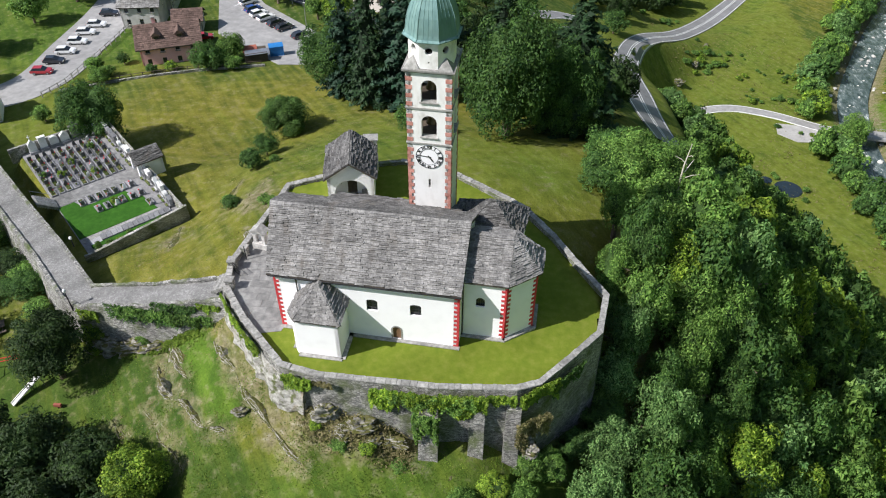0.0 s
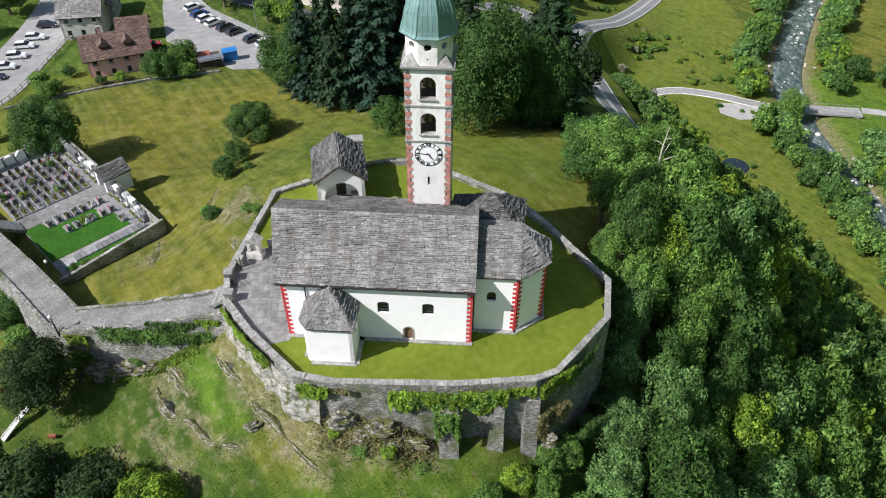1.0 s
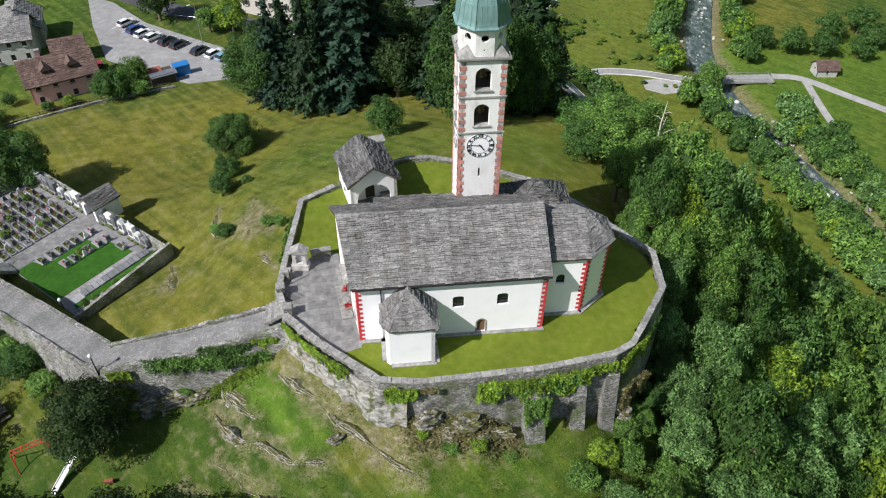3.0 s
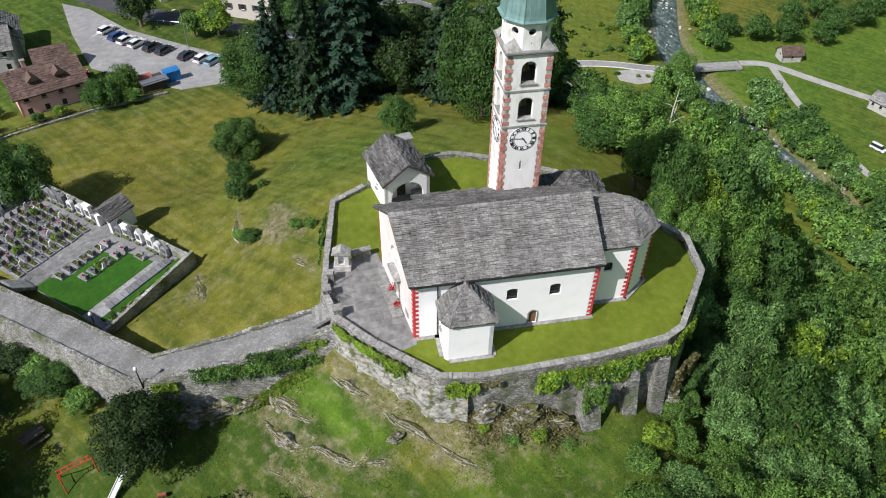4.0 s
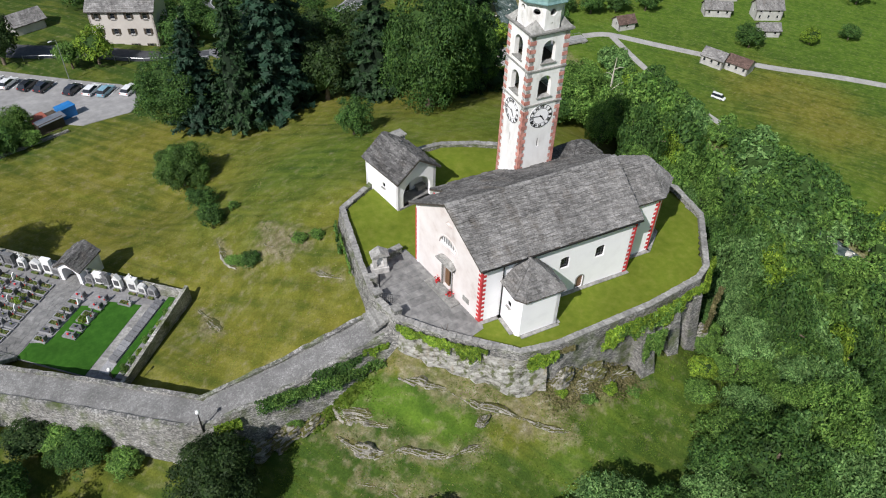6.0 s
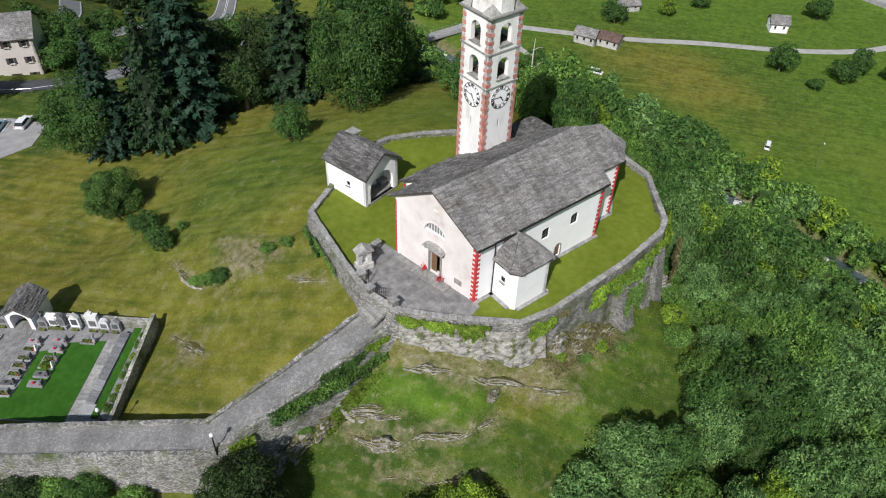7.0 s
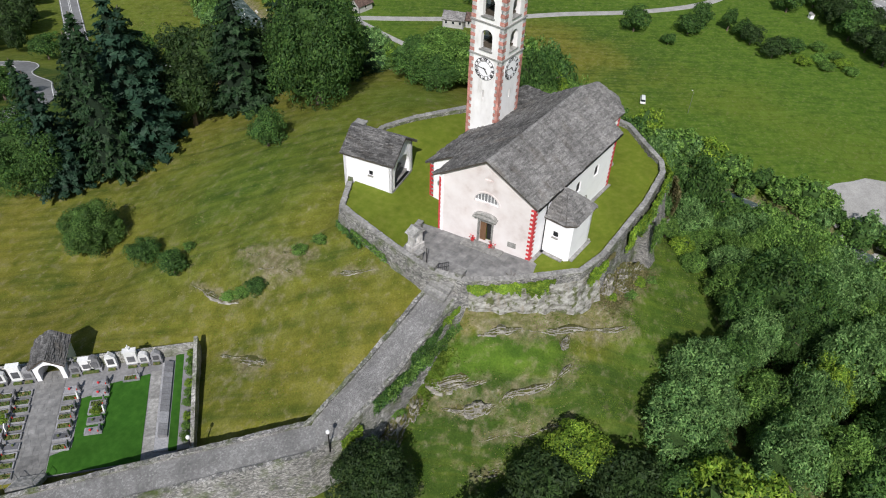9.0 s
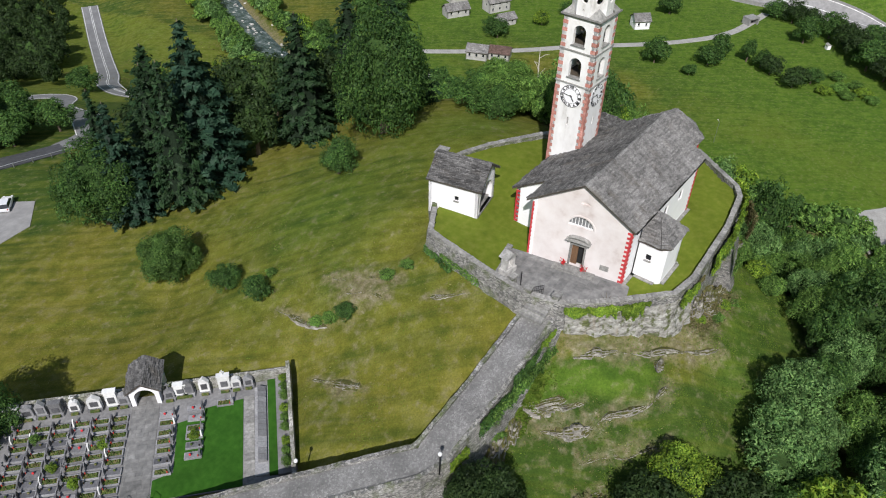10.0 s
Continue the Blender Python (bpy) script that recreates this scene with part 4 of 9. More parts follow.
HALF = 1.45
z_path = np.array([p[2] for p in path_pts])
g = Geo()
cols = [side_of(path_pts, o) for o in (HALF, 0.5, -0.5, -HALF)]
crown = (0.0, 0.04, 0.04, 0.0)
n = len(path_pts)
for c, k in zip(cols, crown):
    g.v += [(a[0], a[1], z + k) for a, z in zip(c, z_path)]
for c in (cols[-1], cols[0]):
    g.v += [(a[0], a[1], z - 0.8) for a, z in zip(c, z_path)]
for j in range(5):
    g.f += [(j * n + i, j * n + i + 1, (j + 1) * n + i + 1, (j + 1) * n + i) for i in range(n - 1)]
solo("path", g, M["cobble"], "sloping grey cobbled path up to the church", "path", kind="structure")


def path_height(x, y):
    d = np.hypot(np.array([p[0] for p in path_pts]) - x, np.array([p[1] for p in path_pts]) - y)
    i = np.argsort(d)[:2]
    w = 1 / (d[i] + 1e-6)
    return float((z_path[i] * w).sum() / w.sum())


# side walls: the one towards the valley runs down to the ground, the one towards the field is low
def thinned(a):
    a = [tuple(q) for q in a]
    return a[:-1:2] + a[-1:]


valley_side = thinned(side_of(path_pts, HALF + 0.42)[::-1])
field_side = thinned(side_of(path_pts, -HALF - 0.42))
stone_wall("wall_path_valley", valley_side, 0.42, lambda x, y: path_height(x, y) + 0.22, lambda x, y: min(gz(x, y), path_height(x, y)) - 0.8, M["wall"],
                         "tall grey rubble wall carrying the cobbled path", lean=0.9, rough=0.1)
stone_wall("wall_path_field", field_side, 0.42, lambda x, y: path_height(x, y) + 0.32, lambda x, y: min(gz(x, y), path_height(x, y)) - 0.8, M["wall"],
                        "low grey rubble wall between path and field", lean=0.1, rough=0.06)

# ---- church (plan: x along the nave from its south-west corner, y towards the north) ----
CHURCH = pose(0.2, 0, 0, 0, 0, -5)
church = thing("church", CHURCH, "white plastered church with stone-slab roof and red painted corners", "church")
RIDGE_Y, RIDGE_Z, PITCH_S, PITCH_N = 5.3, 11.05, 0.66, 0.63
FX = -1.8 / 10.6                                  # how the west front runs askew


def south_roof(y):
    return RIDGE_Z - PITCH_S * (RIDGE_Y - y)


def north_roof(y):
    return RIDGE_Z - PITCH_N * (y - RIDGE_Y)


def wall_part(name, a, b, loops, mat="plaster", thick=0.5, label=""):
    return part(name, Geo().panel(a, b, loops, thick), M[mat], church, label)


A, B = (0, 0), (-1.8, 10.6)
FL = math.hypot(1.8, 10.6)
front_z0, front_z1 = south_roof(0) - 0.12, north_roof(10.6) - 0.12
apex = FL * RIDGE_Y / 10.6
# west front, seen from outside from north to south, so that its depth lies within
front = wall_part("west_front", B, A, [
    [(0, -0.6), (FL, -0.6), (FL, front_z0), (FL - apex, RIDGE_Z - 0.14), (0, front_z1)],
    rect(FL - 5.9, FL - 4.5, 0.45, 3.2),
    [(FL - 5.3 + 1.4 * math.cos(math.pi * i / 12), 5.55 + 1.3 * math.sin(math.pi * i / 12)) for i in range(13)],
    [(FL - 5.2 + 0.5 * math.cos(math.pi * i / 8), 8.45 + 0.45 * math.sin(math.pi * i / 8)) for i in range(9)],
], "facade", 0.55, "weathered white front wall with pinkish stains")
wall_part("south_wall", (0, 0), (17.3, 0), [rect(0, 17.3, -0.6, 7.45)] + [
    low_arch(8.65, 9.7, 3.6, 5.05), low_arch(12.75, 13.8, 3.6, 5.05), arch(11.0, 11.8, 0.05, 1.75, 8)])
wall_part("east_wall", (17.3, 0), (17.3, 10.6), [[(0, -0.6), (10.6, -0.6), (10.6, north_roof(10.6) - 0.12), (RIDGE_Y, RIDGE_Z - 0.14), (0, 7.45)]])
wall_part("north_wall", (17.3, 10.6), (-1.8, 10.6), [rect(0, 19.1, -0.6, 7.5)])
# north aisle under the long roof slope
wall_part("aisle_west_wall", (2.3, 15.0), (2.3, 10.6), [[(0, -0.6), (4.4, -0.6), (4.4, north_roof(10.6) - 0.14), (0, north_roof(15.0) - 0.14)], rect(3.0, 3.6, 2.6, 3.7)])
wall_part("aisle_north_wall", (15.5, 15.0), (2.3, 15.0), [rect(0, 13.2, -0.6, 4.8)])
# chancel and apse
AP = [(17.3, 1.75), (21.4, 1.75), (24.0, 3.9), (24.0, 6.7), (21.4, 8.9), (17.3, 8.9)]
for i in range(5):
    p, q = AP[i], AP[i + 1]
    d = math.dist(p, q)
    hole = [arch(1.3, 2.15, 4.0, 5.2, 6)] if i == 0 else []
    wall_part("chancel_wall", p, q, [rect(0, d, -0.9, 7.3)] + hole)
# sacristy behind the chancel
SA = [(15.2, 10.6), (21.6, 10.2), (22.2, 15.6), (15.2, 15.8)]
for p, q in zip(SA, SA[1:] + SA[:1]):
    wall_part("sacristy_wall", p, q, [rect(0, math.dist(p, q), -0.9, 5.1)], thick=0.4)
# south annex
AN = [(2.35, -0.05), (2.35, -2.85), (2.65, -3.15), (6.75, -3.15), (6.75, -0.05)]
for i, (p, q) in enumerate(zip(AN, AN[1:])):
    d = math.dist(p, q)
    hole = [rect(1.05, 1.65, 2.55, 3.25)] if i == 0 else []
    wall_part("annex_wall", p, q, [rect(0, d, -0.6, 4.85)] + hole, thick=0.35)
# grey plinth strip round the walls
for p, q in (((0, 0), (2.35, 0)), ((6.75, 0), (17.3, 0)), ((2.9, -3.15), (6.75, -3.15)), ((2.35, 0), (2.35, -2.5)), ((6.75, -3.15), (6.75, 0)), ((17.3, 1.75), (21.4, 1.75)), ((21.4, 1.75), (24, 3.9)), ((24, 3.9), (24, 6.7))):
    p, q = Vector(p), Vector(q)
    u = (q - p).normalized()
    out = Vector((u.y, -u.x))
    c = (p + q) / 2 + out * 0.2
    part("footing", Geo().box((c.x, c.y, -0.06), ((q - p).length + 0.3, 0.42, 0.3), math.degrees(math.atan2(u.y, u.x))), M["cope"], church, "grey stone strip at the wall's foot")


# -- stone roofs: each slope is laid in courses of uneven slabs --
slab_rnd = random.Random(11)


def slope(g, under_g, a, b, c, d, course=0.19, wide=0.6, thick=0.1):
    """Slabs over the slope with eave a-b and ridge d-c."""
    a, b, c, d = (Vector(p) for p in (a, b, c, d))
    up = ((c + d) / 2 - (a + b) / 2)
    nrm = (b - a).cross(d - a if (d - a).length > 0.01 else c - a).normalized()
    if nrm.z < 0:
        nrm = -nrm
    rows = max(2, int(up.length / course))
    drop = Vector((0, 0, -0.16))
    base = [a, b, c, d] if (c - d).length > 0.02 else [a, b, c]
    k = len(base)
    under_g.add([p - nrm * 0.02 for p in base] + [p + drop - nrm * 0.02 for p in base],
                [tuple(range(k)), tuple(range(2 * k - 1, k - 1, -1))] + [(i, k + i, k + (i + 1) % k, (i + 1) % k) for i in range(k)])
    for r in range(rows):
        t0, t1 = r / rows, min(1.0, (r + 1.7) / rows)
        l0, r0 = a.lerp(d, t0), b.lerp(c, t0)
        l1, r1 = a.lerp(d, t1), b.lerp(c, t1)
        w = (r0 - l0).length
        if w < 0.15:
            continue
        s = -slab_rnd.uniform(0, wide * 0.5)
        while s < w - 0.05:
            e = s + wide * slab_rnd.uniform(0.55, 1.6)
            e2 = min(e, w) if w - e > 0.15 else w
            f0, f1 = max(0, s) / w, e2 / w
            j = slab_rnd.uniform(-0.05, 0.05) * up.normalized()
            mid = l0.lerp(r0, (f0 + f1) / 2)
            lift = nrm * (thick * slab_rnd.uniform(0.6, 1.9) + 0.05 * noise.noise(mid * 0.45))
            tip = nrm * slab_rnd.uniform(0.0, 0.03)
            p = [l0.lerp(r0, f0) + j, l0.lerp(r0, f1 - 0.012 / max(w, .2)) + j, l1.lerp(r1, f1 - 0.012 / max(w, .2)), l1.lerp(r1, f0)]
            g.add([p[0], p[1], p[2], p[3], p[0] + lift + tip, p[1] + lift + tip, p[2] + nrm * 0.012, p[3] + nrm * 0.012],
                  [(4, 5, 6, 7), (0, 1, 5, 4), (1, 2, 6, 5), (3, 0, 4, 7)])
            s = e


def roof_part(parent, slopes, name="roof", ridges=(), label="grey stone-slab roof", mat="slate"):
    g, u = Geo(), Geo()
    for q in slopes:
        slope(g, u, *q)
    ob = part(name, u, M["under"], parent, label)
    sl = part("roof_slab", g, M[mat], ob)
    tagged(sl, "uneven overlapping grey stone slabs", kind="stuff")
    for p, q in ridges:
        p, q = Vector(p), Vector(q)
        d = (q - p).normalized()
        n = max(1, int((q - p).length / 0.7))
        rg = Geo()
        side = d.cross(Vector((0, 0, 1))).normalized()
        for i in range(n):
            x, y = p.lerp(q, i / n), p.lerp(q, (i + 0.97) / n)
            h = Vector((0, 0, slab_rnd.uniform(0.05, 0.1)))
            for sg in (-1, 1):
                o = side * sg * 0.24 + Vector((0, 0, -0.13))
                rg.add([x + h, y + h, y + o + h * 0.8, x + o + h * 0.8, x, y, y + o, x + o], [(0, 1, 2, 3), (2, 3, 7, 6), (0, 3, 7, 4), (1, 2, 6, 5)])
        tagged(part("ridge_slab", rg, M[mat], ob), kind="stuff")
    return ob


OV = 0.45
wx = lambda y, o=0.5: FX * y - o                    # west verge, parallel to the front
e_end = 17.55
ys, yn = -OV, 15.0 + OV
roof_part(church, [
    ((wx(ys), ys, south_roof(ys)), (e_end, ys, south_roof(ys)), (e_end, RIDGE_Y, RIDGE_Z), (wx(RIDGE_Y), RIDGE_Y, RIDGE_Z)),
], "nave_roof", [((wx(RIDGE_Y), RIDGE_Y, RIDGE_Z + 0.03), (e_end, RIDGE_Y, RIDGE_Z + 0.03))], "large grey stone-slab roof over the nave")
# Part of this north side's shade is put into its darker slab colour.
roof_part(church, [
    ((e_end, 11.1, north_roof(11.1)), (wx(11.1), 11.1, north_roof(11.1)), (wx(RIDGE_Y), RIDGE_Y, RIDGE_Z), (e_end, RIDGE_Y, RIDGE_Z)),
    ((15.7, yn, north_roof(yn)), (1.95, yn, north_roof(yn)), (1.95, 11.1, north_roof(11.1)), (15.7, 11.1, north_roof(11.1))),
], "aisle_roof", (), "stone-slab roof over nave and aisle, coloured darker on the shaded side", "slatedark")
cz, ce = 9.85, 7.3
E = [(17.5, 1.4, ce), (21.55, 1.4, ce), (24.35, 3.75, ce), (24.35, 6.85, ce), (21.55, 9.25, ce), (17.5, 9.25, ce)]
cr0, cr1 = (17.3, 5.33, cz), (21.5, 5.33, cz)
roof_part(church, [(E[0], E[1], cr1, cr0), (E[1], E[2], cr1, cr1), (E[2], E[3], cr1, cr1), (E[3], E[4], cr1, cr1), (E[4], E[5], cr0, cr1)], "chancel_roof",
          [(cr0, cr1), (cr1, (24.3, 3.8, ce + 0.08)), (cr1, (21.55, 1.45, ce + 0.08)), (cr1, (24.3, 6.8, ce + 0.08))])
sa, st = 5.0, (18.9, 13.2, 7.7)
Q = [(14.9, 9.0, 5.6), (22.0, 9.0, 5.6), (22.5, 15.9, sa), (14.9, 16.1, sa)]
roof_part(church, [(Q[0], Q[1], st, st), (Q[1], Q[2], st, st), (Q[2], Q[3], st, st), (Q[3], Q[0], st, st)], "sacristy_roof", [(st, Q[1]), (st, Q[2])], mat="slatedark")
ae, at0, at1 = 4.75, (4.6, 0.0, 7.2), (4.6, -0.85, 7.2)
R = [(2.05, 0, ae), (2.05, -2.6, ae), (2.75, -3.45, ae), (7.05, -3.45, ae), (7.05, 0, ae)]
roof_part(church, [(R[0], R[1], at1, at0), (R[1], R[2], at1, at1), (R[2], R[3], at1, at1), (R[3], R[4], at0, at1)], "annex_roof", [(at1, R[3]), (at1, R[2]), (at1, at0)])


# -- red painted corner blocks --
def quoins(parent, corner, ways, z0, z1, mat, step=0.29, thick=0.035, long=0.46, short=0.17):
    """Alternating blocks on both faces of a corner. ways: two outward pairs (along, out) of plan vectors."""
    for al, out in ways:
        al, out = Vector(al).normalized(), Vector(out).normalized()
        shapes = {}
        i, z = 0, z0
        turn = math.degrees(math.atan2(al.y, al.x))
        while z + step <= z1 + 0.01:
            if i % 2 and short <= 0:
                z, i = z + step, i + 1
                continue
            w = long if i % 2 == 0 else short
            if w not in shapes:
                shapes[w] = Geo().prism([(0, -0.5), (1, -0.5), (1, 0.5), (0, 0.5)], 0.02, 0.98).mesh("quoin", M[mat])
            ob = new("quoin", shapes[w])
            ob.parent = parent
            c = Vector(corner) + out * (thick / 2 - 0.005) - al * 0.03
            ob.matrix_basis = pose(c.x, c.y, z, 0, 0, turn) @ Matrix.Diagonal((w + 0.03, thick + 0.01, step, 1))
            z += step
            i += 1


fu = Vector((FX, 1)).normalized()
fo = Vector((-fu.y, fu.x))
quoins(church, (0, 0), [(fu, fo), ((1, 0), (0, -1))], 0.1, 6.9, "red")
quoins(church, (-1.8, 10.6), [(-fu, fo)], 0.1, 7.3, "red")
quoins(church, (17.3, 0), [((-1, 0), (0, -1)), ((0, 1), (1, 0))], 0.0, 7.1, "red")
ap_a = Vector((24.0 - 21.4, 3.9 - 1.75)).normalized()
quoins(church, (21.4, 1.75), [((-1, 0), (0, -1)), (ap_a, (ap_a.y, -ap_a.x))], -0.2, 7.0, "red")
quoins(church, (24.0, 3.9), [(-ap_a, (ap_a.y, -ap_a.x)), ((0, 1), (1, 0))], -0.2, 7.0, "red")
quoins(church, (2.3, 15.0), [((0, -1), (-1, 0))], 0.1, 4.6, "red")


# -- openings --
def frame_at(a, b, s, z, inset):
    """The pose of an opening's middle: x along the wall, z up, y into the wall."""
    a, b = Vector(a), Vector(b)
    u = (b - a).normalized()
    p = a + u * s + Vector((-u.y, u.x)) * inset
    return pose(p.x, p.y, z, 0, 0, math.degrees(math.atan2(u.y, u.x)))


def window(parent, m, w, h, bars=3, rows=2, mat="iron", sill=True):
    fr = Geo()
    for x in (-w / 2, w / 2):
        fr.box((x, 0, 0), (0.06, 0.08, h + 0.06))
    for z in (-h / 2, h / 2):
        fr.box((0, 0, z), (w + 0.06, 0.08, 0.06))
    ob = part("window", fr, M[mat], parent, "", m=m)
    part("pane", Geo().box((0, 0.05, 0), (w, 0.02, h)), M["glass"], ob, "dark glass")
    for i in range(bars):
        x = -w / 2 + w * (i + 1) / (bars + 1)
        part("bar", Geo().tube([(x, -0.06, -h / 2), (x, -0.06, h / 2)], 0.018, 5), M["iron"], ob)
    for i in range(rows):
        z = -h / 2 + h * (i + 1) / (rows + 1)
        part("bar", Geo().tube([(-w / 2, -0.06, z), (w / 2, -0.06, z)], 0.018, 5), M["iron"], ob)
    if sill:
        part("sill", Geo().box((0, -0.16, -h / 2 - 0.06), (w + 0.16, 0.4, 0.07)), M["cope"], ob)
    return ob


for s in (9.175, 13.275):
    window(church, frame_at((0, 0), (17.3, 0), s, 4.3, 0.22), 1.05, 1.45, 3, 3, sill=False)
window(church, frame_at(AP[0], AP[1], 1.72, 4.6, 0.25), 0.85, 1.2, sill=False)
window(church, frame_at(AN[0], AN[1], 1.35, 2.9, 0.15), 0.6, 0.7, 3, 3)
window(church, frame_at((2.3, 15.0), (2.3, 10.6), 3.3, 3.15, 0.2), 0.6, 1.1)
# lunette with upright glazing bars
lun = part("lunette_window", Geo().panel((-1.4, 0), (1.4, 0), [[(1.4 + 1.4 * math.cos(math.pi * i / 12), 1.3 * math.sin(math.pi * i / 12)) for i in range(13)]], 0.03), M["paleglass"], church,
           "half-round grey glazed window with pale bars", m=frame_at(B, A, FL - 5.3, 5.55, 0.3))
for i in range(-3, 4):
    x = i * 0.36
    part("glazing_bar", Geo().box((x, -0.05, 0.62 * math.sqrt(1 - (x / 1.42) ** 2)), (0.07, 0.06, 1.24 * math.sqrt(1 - (x / 1.42) ** 2))), M["white"], lun)
part("sill", Geo().box((0, -0.05, 0.03), (2.8, 0.08, 0.08)), M["white"], lun)
g = Geo()
for i in range(12):
    t0, t1 = math.pi * i / 12, math.pi * (i + 1) / 12
    q = [(r * math.cos(t) * 1.0, y, r * 0.93 * math.sin(t)) for t in (t0, t1) for r in (1.4, 1.58) for y in (-0.36, -0.28)]
    g.add(q, [(0, 2, 6, 4), (1, 5, 7, 3), (2, 3, 7, 6), (0, 4, 5, 1)])
part("moulding", g, M["facade"], lun)
# small half-round opening in the gable
part("gable_opening", Geo().panel((-0.5, 0), (0.5, 0), [[(0.5 + 0.5 * math.cos(math.pi * i / 8), 0.45 * math.sin(math.pi * i / 8)) for i in range(9)]], 0.05), M["facade"], church, "blind half-round niche in the gable", m=frame_at(B, A, FL - 5.2, 8.45, 0.16))
# main door, one leaf ajar, under a stone hood on brackets
dm = frame_at(B, A, FL - 5.2, 0, 0)
door = part("door", Geo().box((-0.36, 0.3, 1.8), (0.68, 0.07, 2.7)), M["wood"], church, "brown wooden double door, one leaf open", m=dm)
part("door_leaf", Geo().box((0.62, 0.62, 1.8), (0.07, 0.66, 2.7)), M["wood"], door)
part("dark_entry", Geo().box((0.3, 0.72, 1.8), (0.8, 0.04, 2.75)), M["dark"], door)
g = Geo()
for x in (-0.8, 0.8):
    g.box((x, -0.03, 1.82), (0.2, 0.12, 2.75))
g.box((0, -0.03, 3.3), (1.8, 0.12, 0.22))
part("stone_surround", g, M["cope"], door, "grey stone door surround")
hood = part("door_hood", Geo().box((0, -0.28, 3.95), (2.7, 0.62, 0.12), 0), M["cope"], door, "weathered stone hood over the door")
for x in (-1.1, 1.1):
    part("bracket", Geo().box((x, -0.15, 3.7), (0.2, 0.35, 0.4)), M["cope"], door)
g = Geo()
for i in range(9):
    t = math.pi * i / 8
    g.v += [(1.25 * math.cos(t), -0.5, 4.0 + 0.5 * math.sin(t)), (1.25 * math.cos(t), 0.0, 4.0 + 0.5 * math.sin(t)), (1.1 * math.cos(t), 0.0, 4.0 + 0.36 * math.sin(t)), (1.1 * math.cos(t), -0.5, 4.0 + 0.36 * math.sin(t))]
g.f += [(4 * i + k, 4 * i + (k + 1) % 4, 4 * i + 4 + (k + 1) % 4, 4 * i + 4 + k) for i in range(8) for k in range(4)]
part("hood_arch", g, M["cope"], door)
part("doorstep", Geo().box((0, -0.65, 0.1), (4.6, 1.1, 0.24)).box((0, -0.4, 0.3), (2.6, 0.7, 0.24)), M["cope"], door, "two worn stone steps")
part("tablet", Geo().box((3.1, -0.03, 1.35), (0.95, 0.06, 0.65)).box((3.1, -0.05, 1.35), (0.75, 0.06, 0.45)), M["cope"], church, "grey inscribed stone tablet", m=dm)
# side door
sd = frame_at((0, 0), (17.3, 0), 11.4, 0, 0)
side = part("side_door", Geo().panel((-0.4, 0.16), (0.4, 0.16), [arch(0, 0.8, 0.05, 1.75, 8)], 0.06), M["wood"], church, "small arched brown wooden side door", m=sd)
g = Geo()
for x in (-0.47, 0.47):
    g.box((x, -0.01, 0.72), (0.14, 0.05, 1.35))
for i in range(8):
    t0, t1 = math.pi * i / 8, math.pi * (i + 1) / 8
    g.add([(r * math.cos(t), y, 1.35 + r * math.sin(t)) for t in (t0, t1) for r in (0.4, 0.54) for y in (-0.035, 0.02)], [(0, 2, 6, 4), (1, 5, 7, 3), (2, 3, 7, 6), (0, 4, 5, 1)])
part("stone_surround", g, M["cope"], side)
# gutter and downpipes
for x, y in ((2.2, -0.12), (17.42, 1.6)):
    part("downpipe", Geo().tube([(x, -0.35 if y < 0 else y, 7.2), (x, y, 6.8), (x, y, 0.1)], 0.06, 8), M["iron"], church)
part("gutter", Geo().tube([(-0.3, -0.52, 7.12), (17.5, -0.52, 7.12)], 0.07, 8), M["iron"], church)

# ---- bell tower ----
tower = thing("bell_tower", CHURCH @ pose(12.5, 13.95, 0), "tall plastered bell tower with clocks, faded red corners and copper dome", "bell tower")
H = 2.1
faces = [((-H, -H), (H, -H)), ((H, -H), (H, H)), ((H, H), (-H, H)), ((-H, H), (-H, -H))]
for p, q in faces:
    w = 2 * H
    part("tower_wall", Geo().panel(p, q, [rect(0, w, -0.6, 22.1), arch(w / 2 - 0.72, w / 2 + 0.72, 15.35, 17.65, 10), arch(w / 2 - 0.72, w / 2 + 0.72, 19.05, 21.3, 10), rect(w / 2 - 0.1, w / 2 + 0.1, 9.5, 10.5)], 0.5), M["oldplaster"], tower, "stained old white plaster")
for z in (15.2, 18.95, 22.05):
    part("bell_floor", Geo().box((0, 0, z - 0.12), (3.3, 3.3, 0.15)), M["darkwood"], tower)
part("slit_back", Geo().box((0, 0, 10), (3.25, 3.25, 1.6)), M["dark"], tower)
for z, h, o in ((14.62, 0.16, 0.1), (18.4, 0.16, 0.1), (22.1, 0.16, 0.16), (22.25, 0.16, 0.3)):
    part("string_course", Geo().box((0, 0, z), (2 * (H + o), 2 * (H + o), h)), M["cope"], tower, "grey stone string course")
for zc in (15.35, 19.05):
    for p, q in faces:
        p, q = Vector(p), Vector(q)
        c, out = (p + q) / 2, (p + q).normalized()
        part("sill", Geo().box((0, 0, 0), (1.7, 0.7, 0.1)), M["cope"], tower, m=pose(c.x - out.x * 0.2, c.y - out.y * 0.2, zc - 0.02, 0, 0, math.degrees(math.atan2((q - p).y, (q - p).x))))
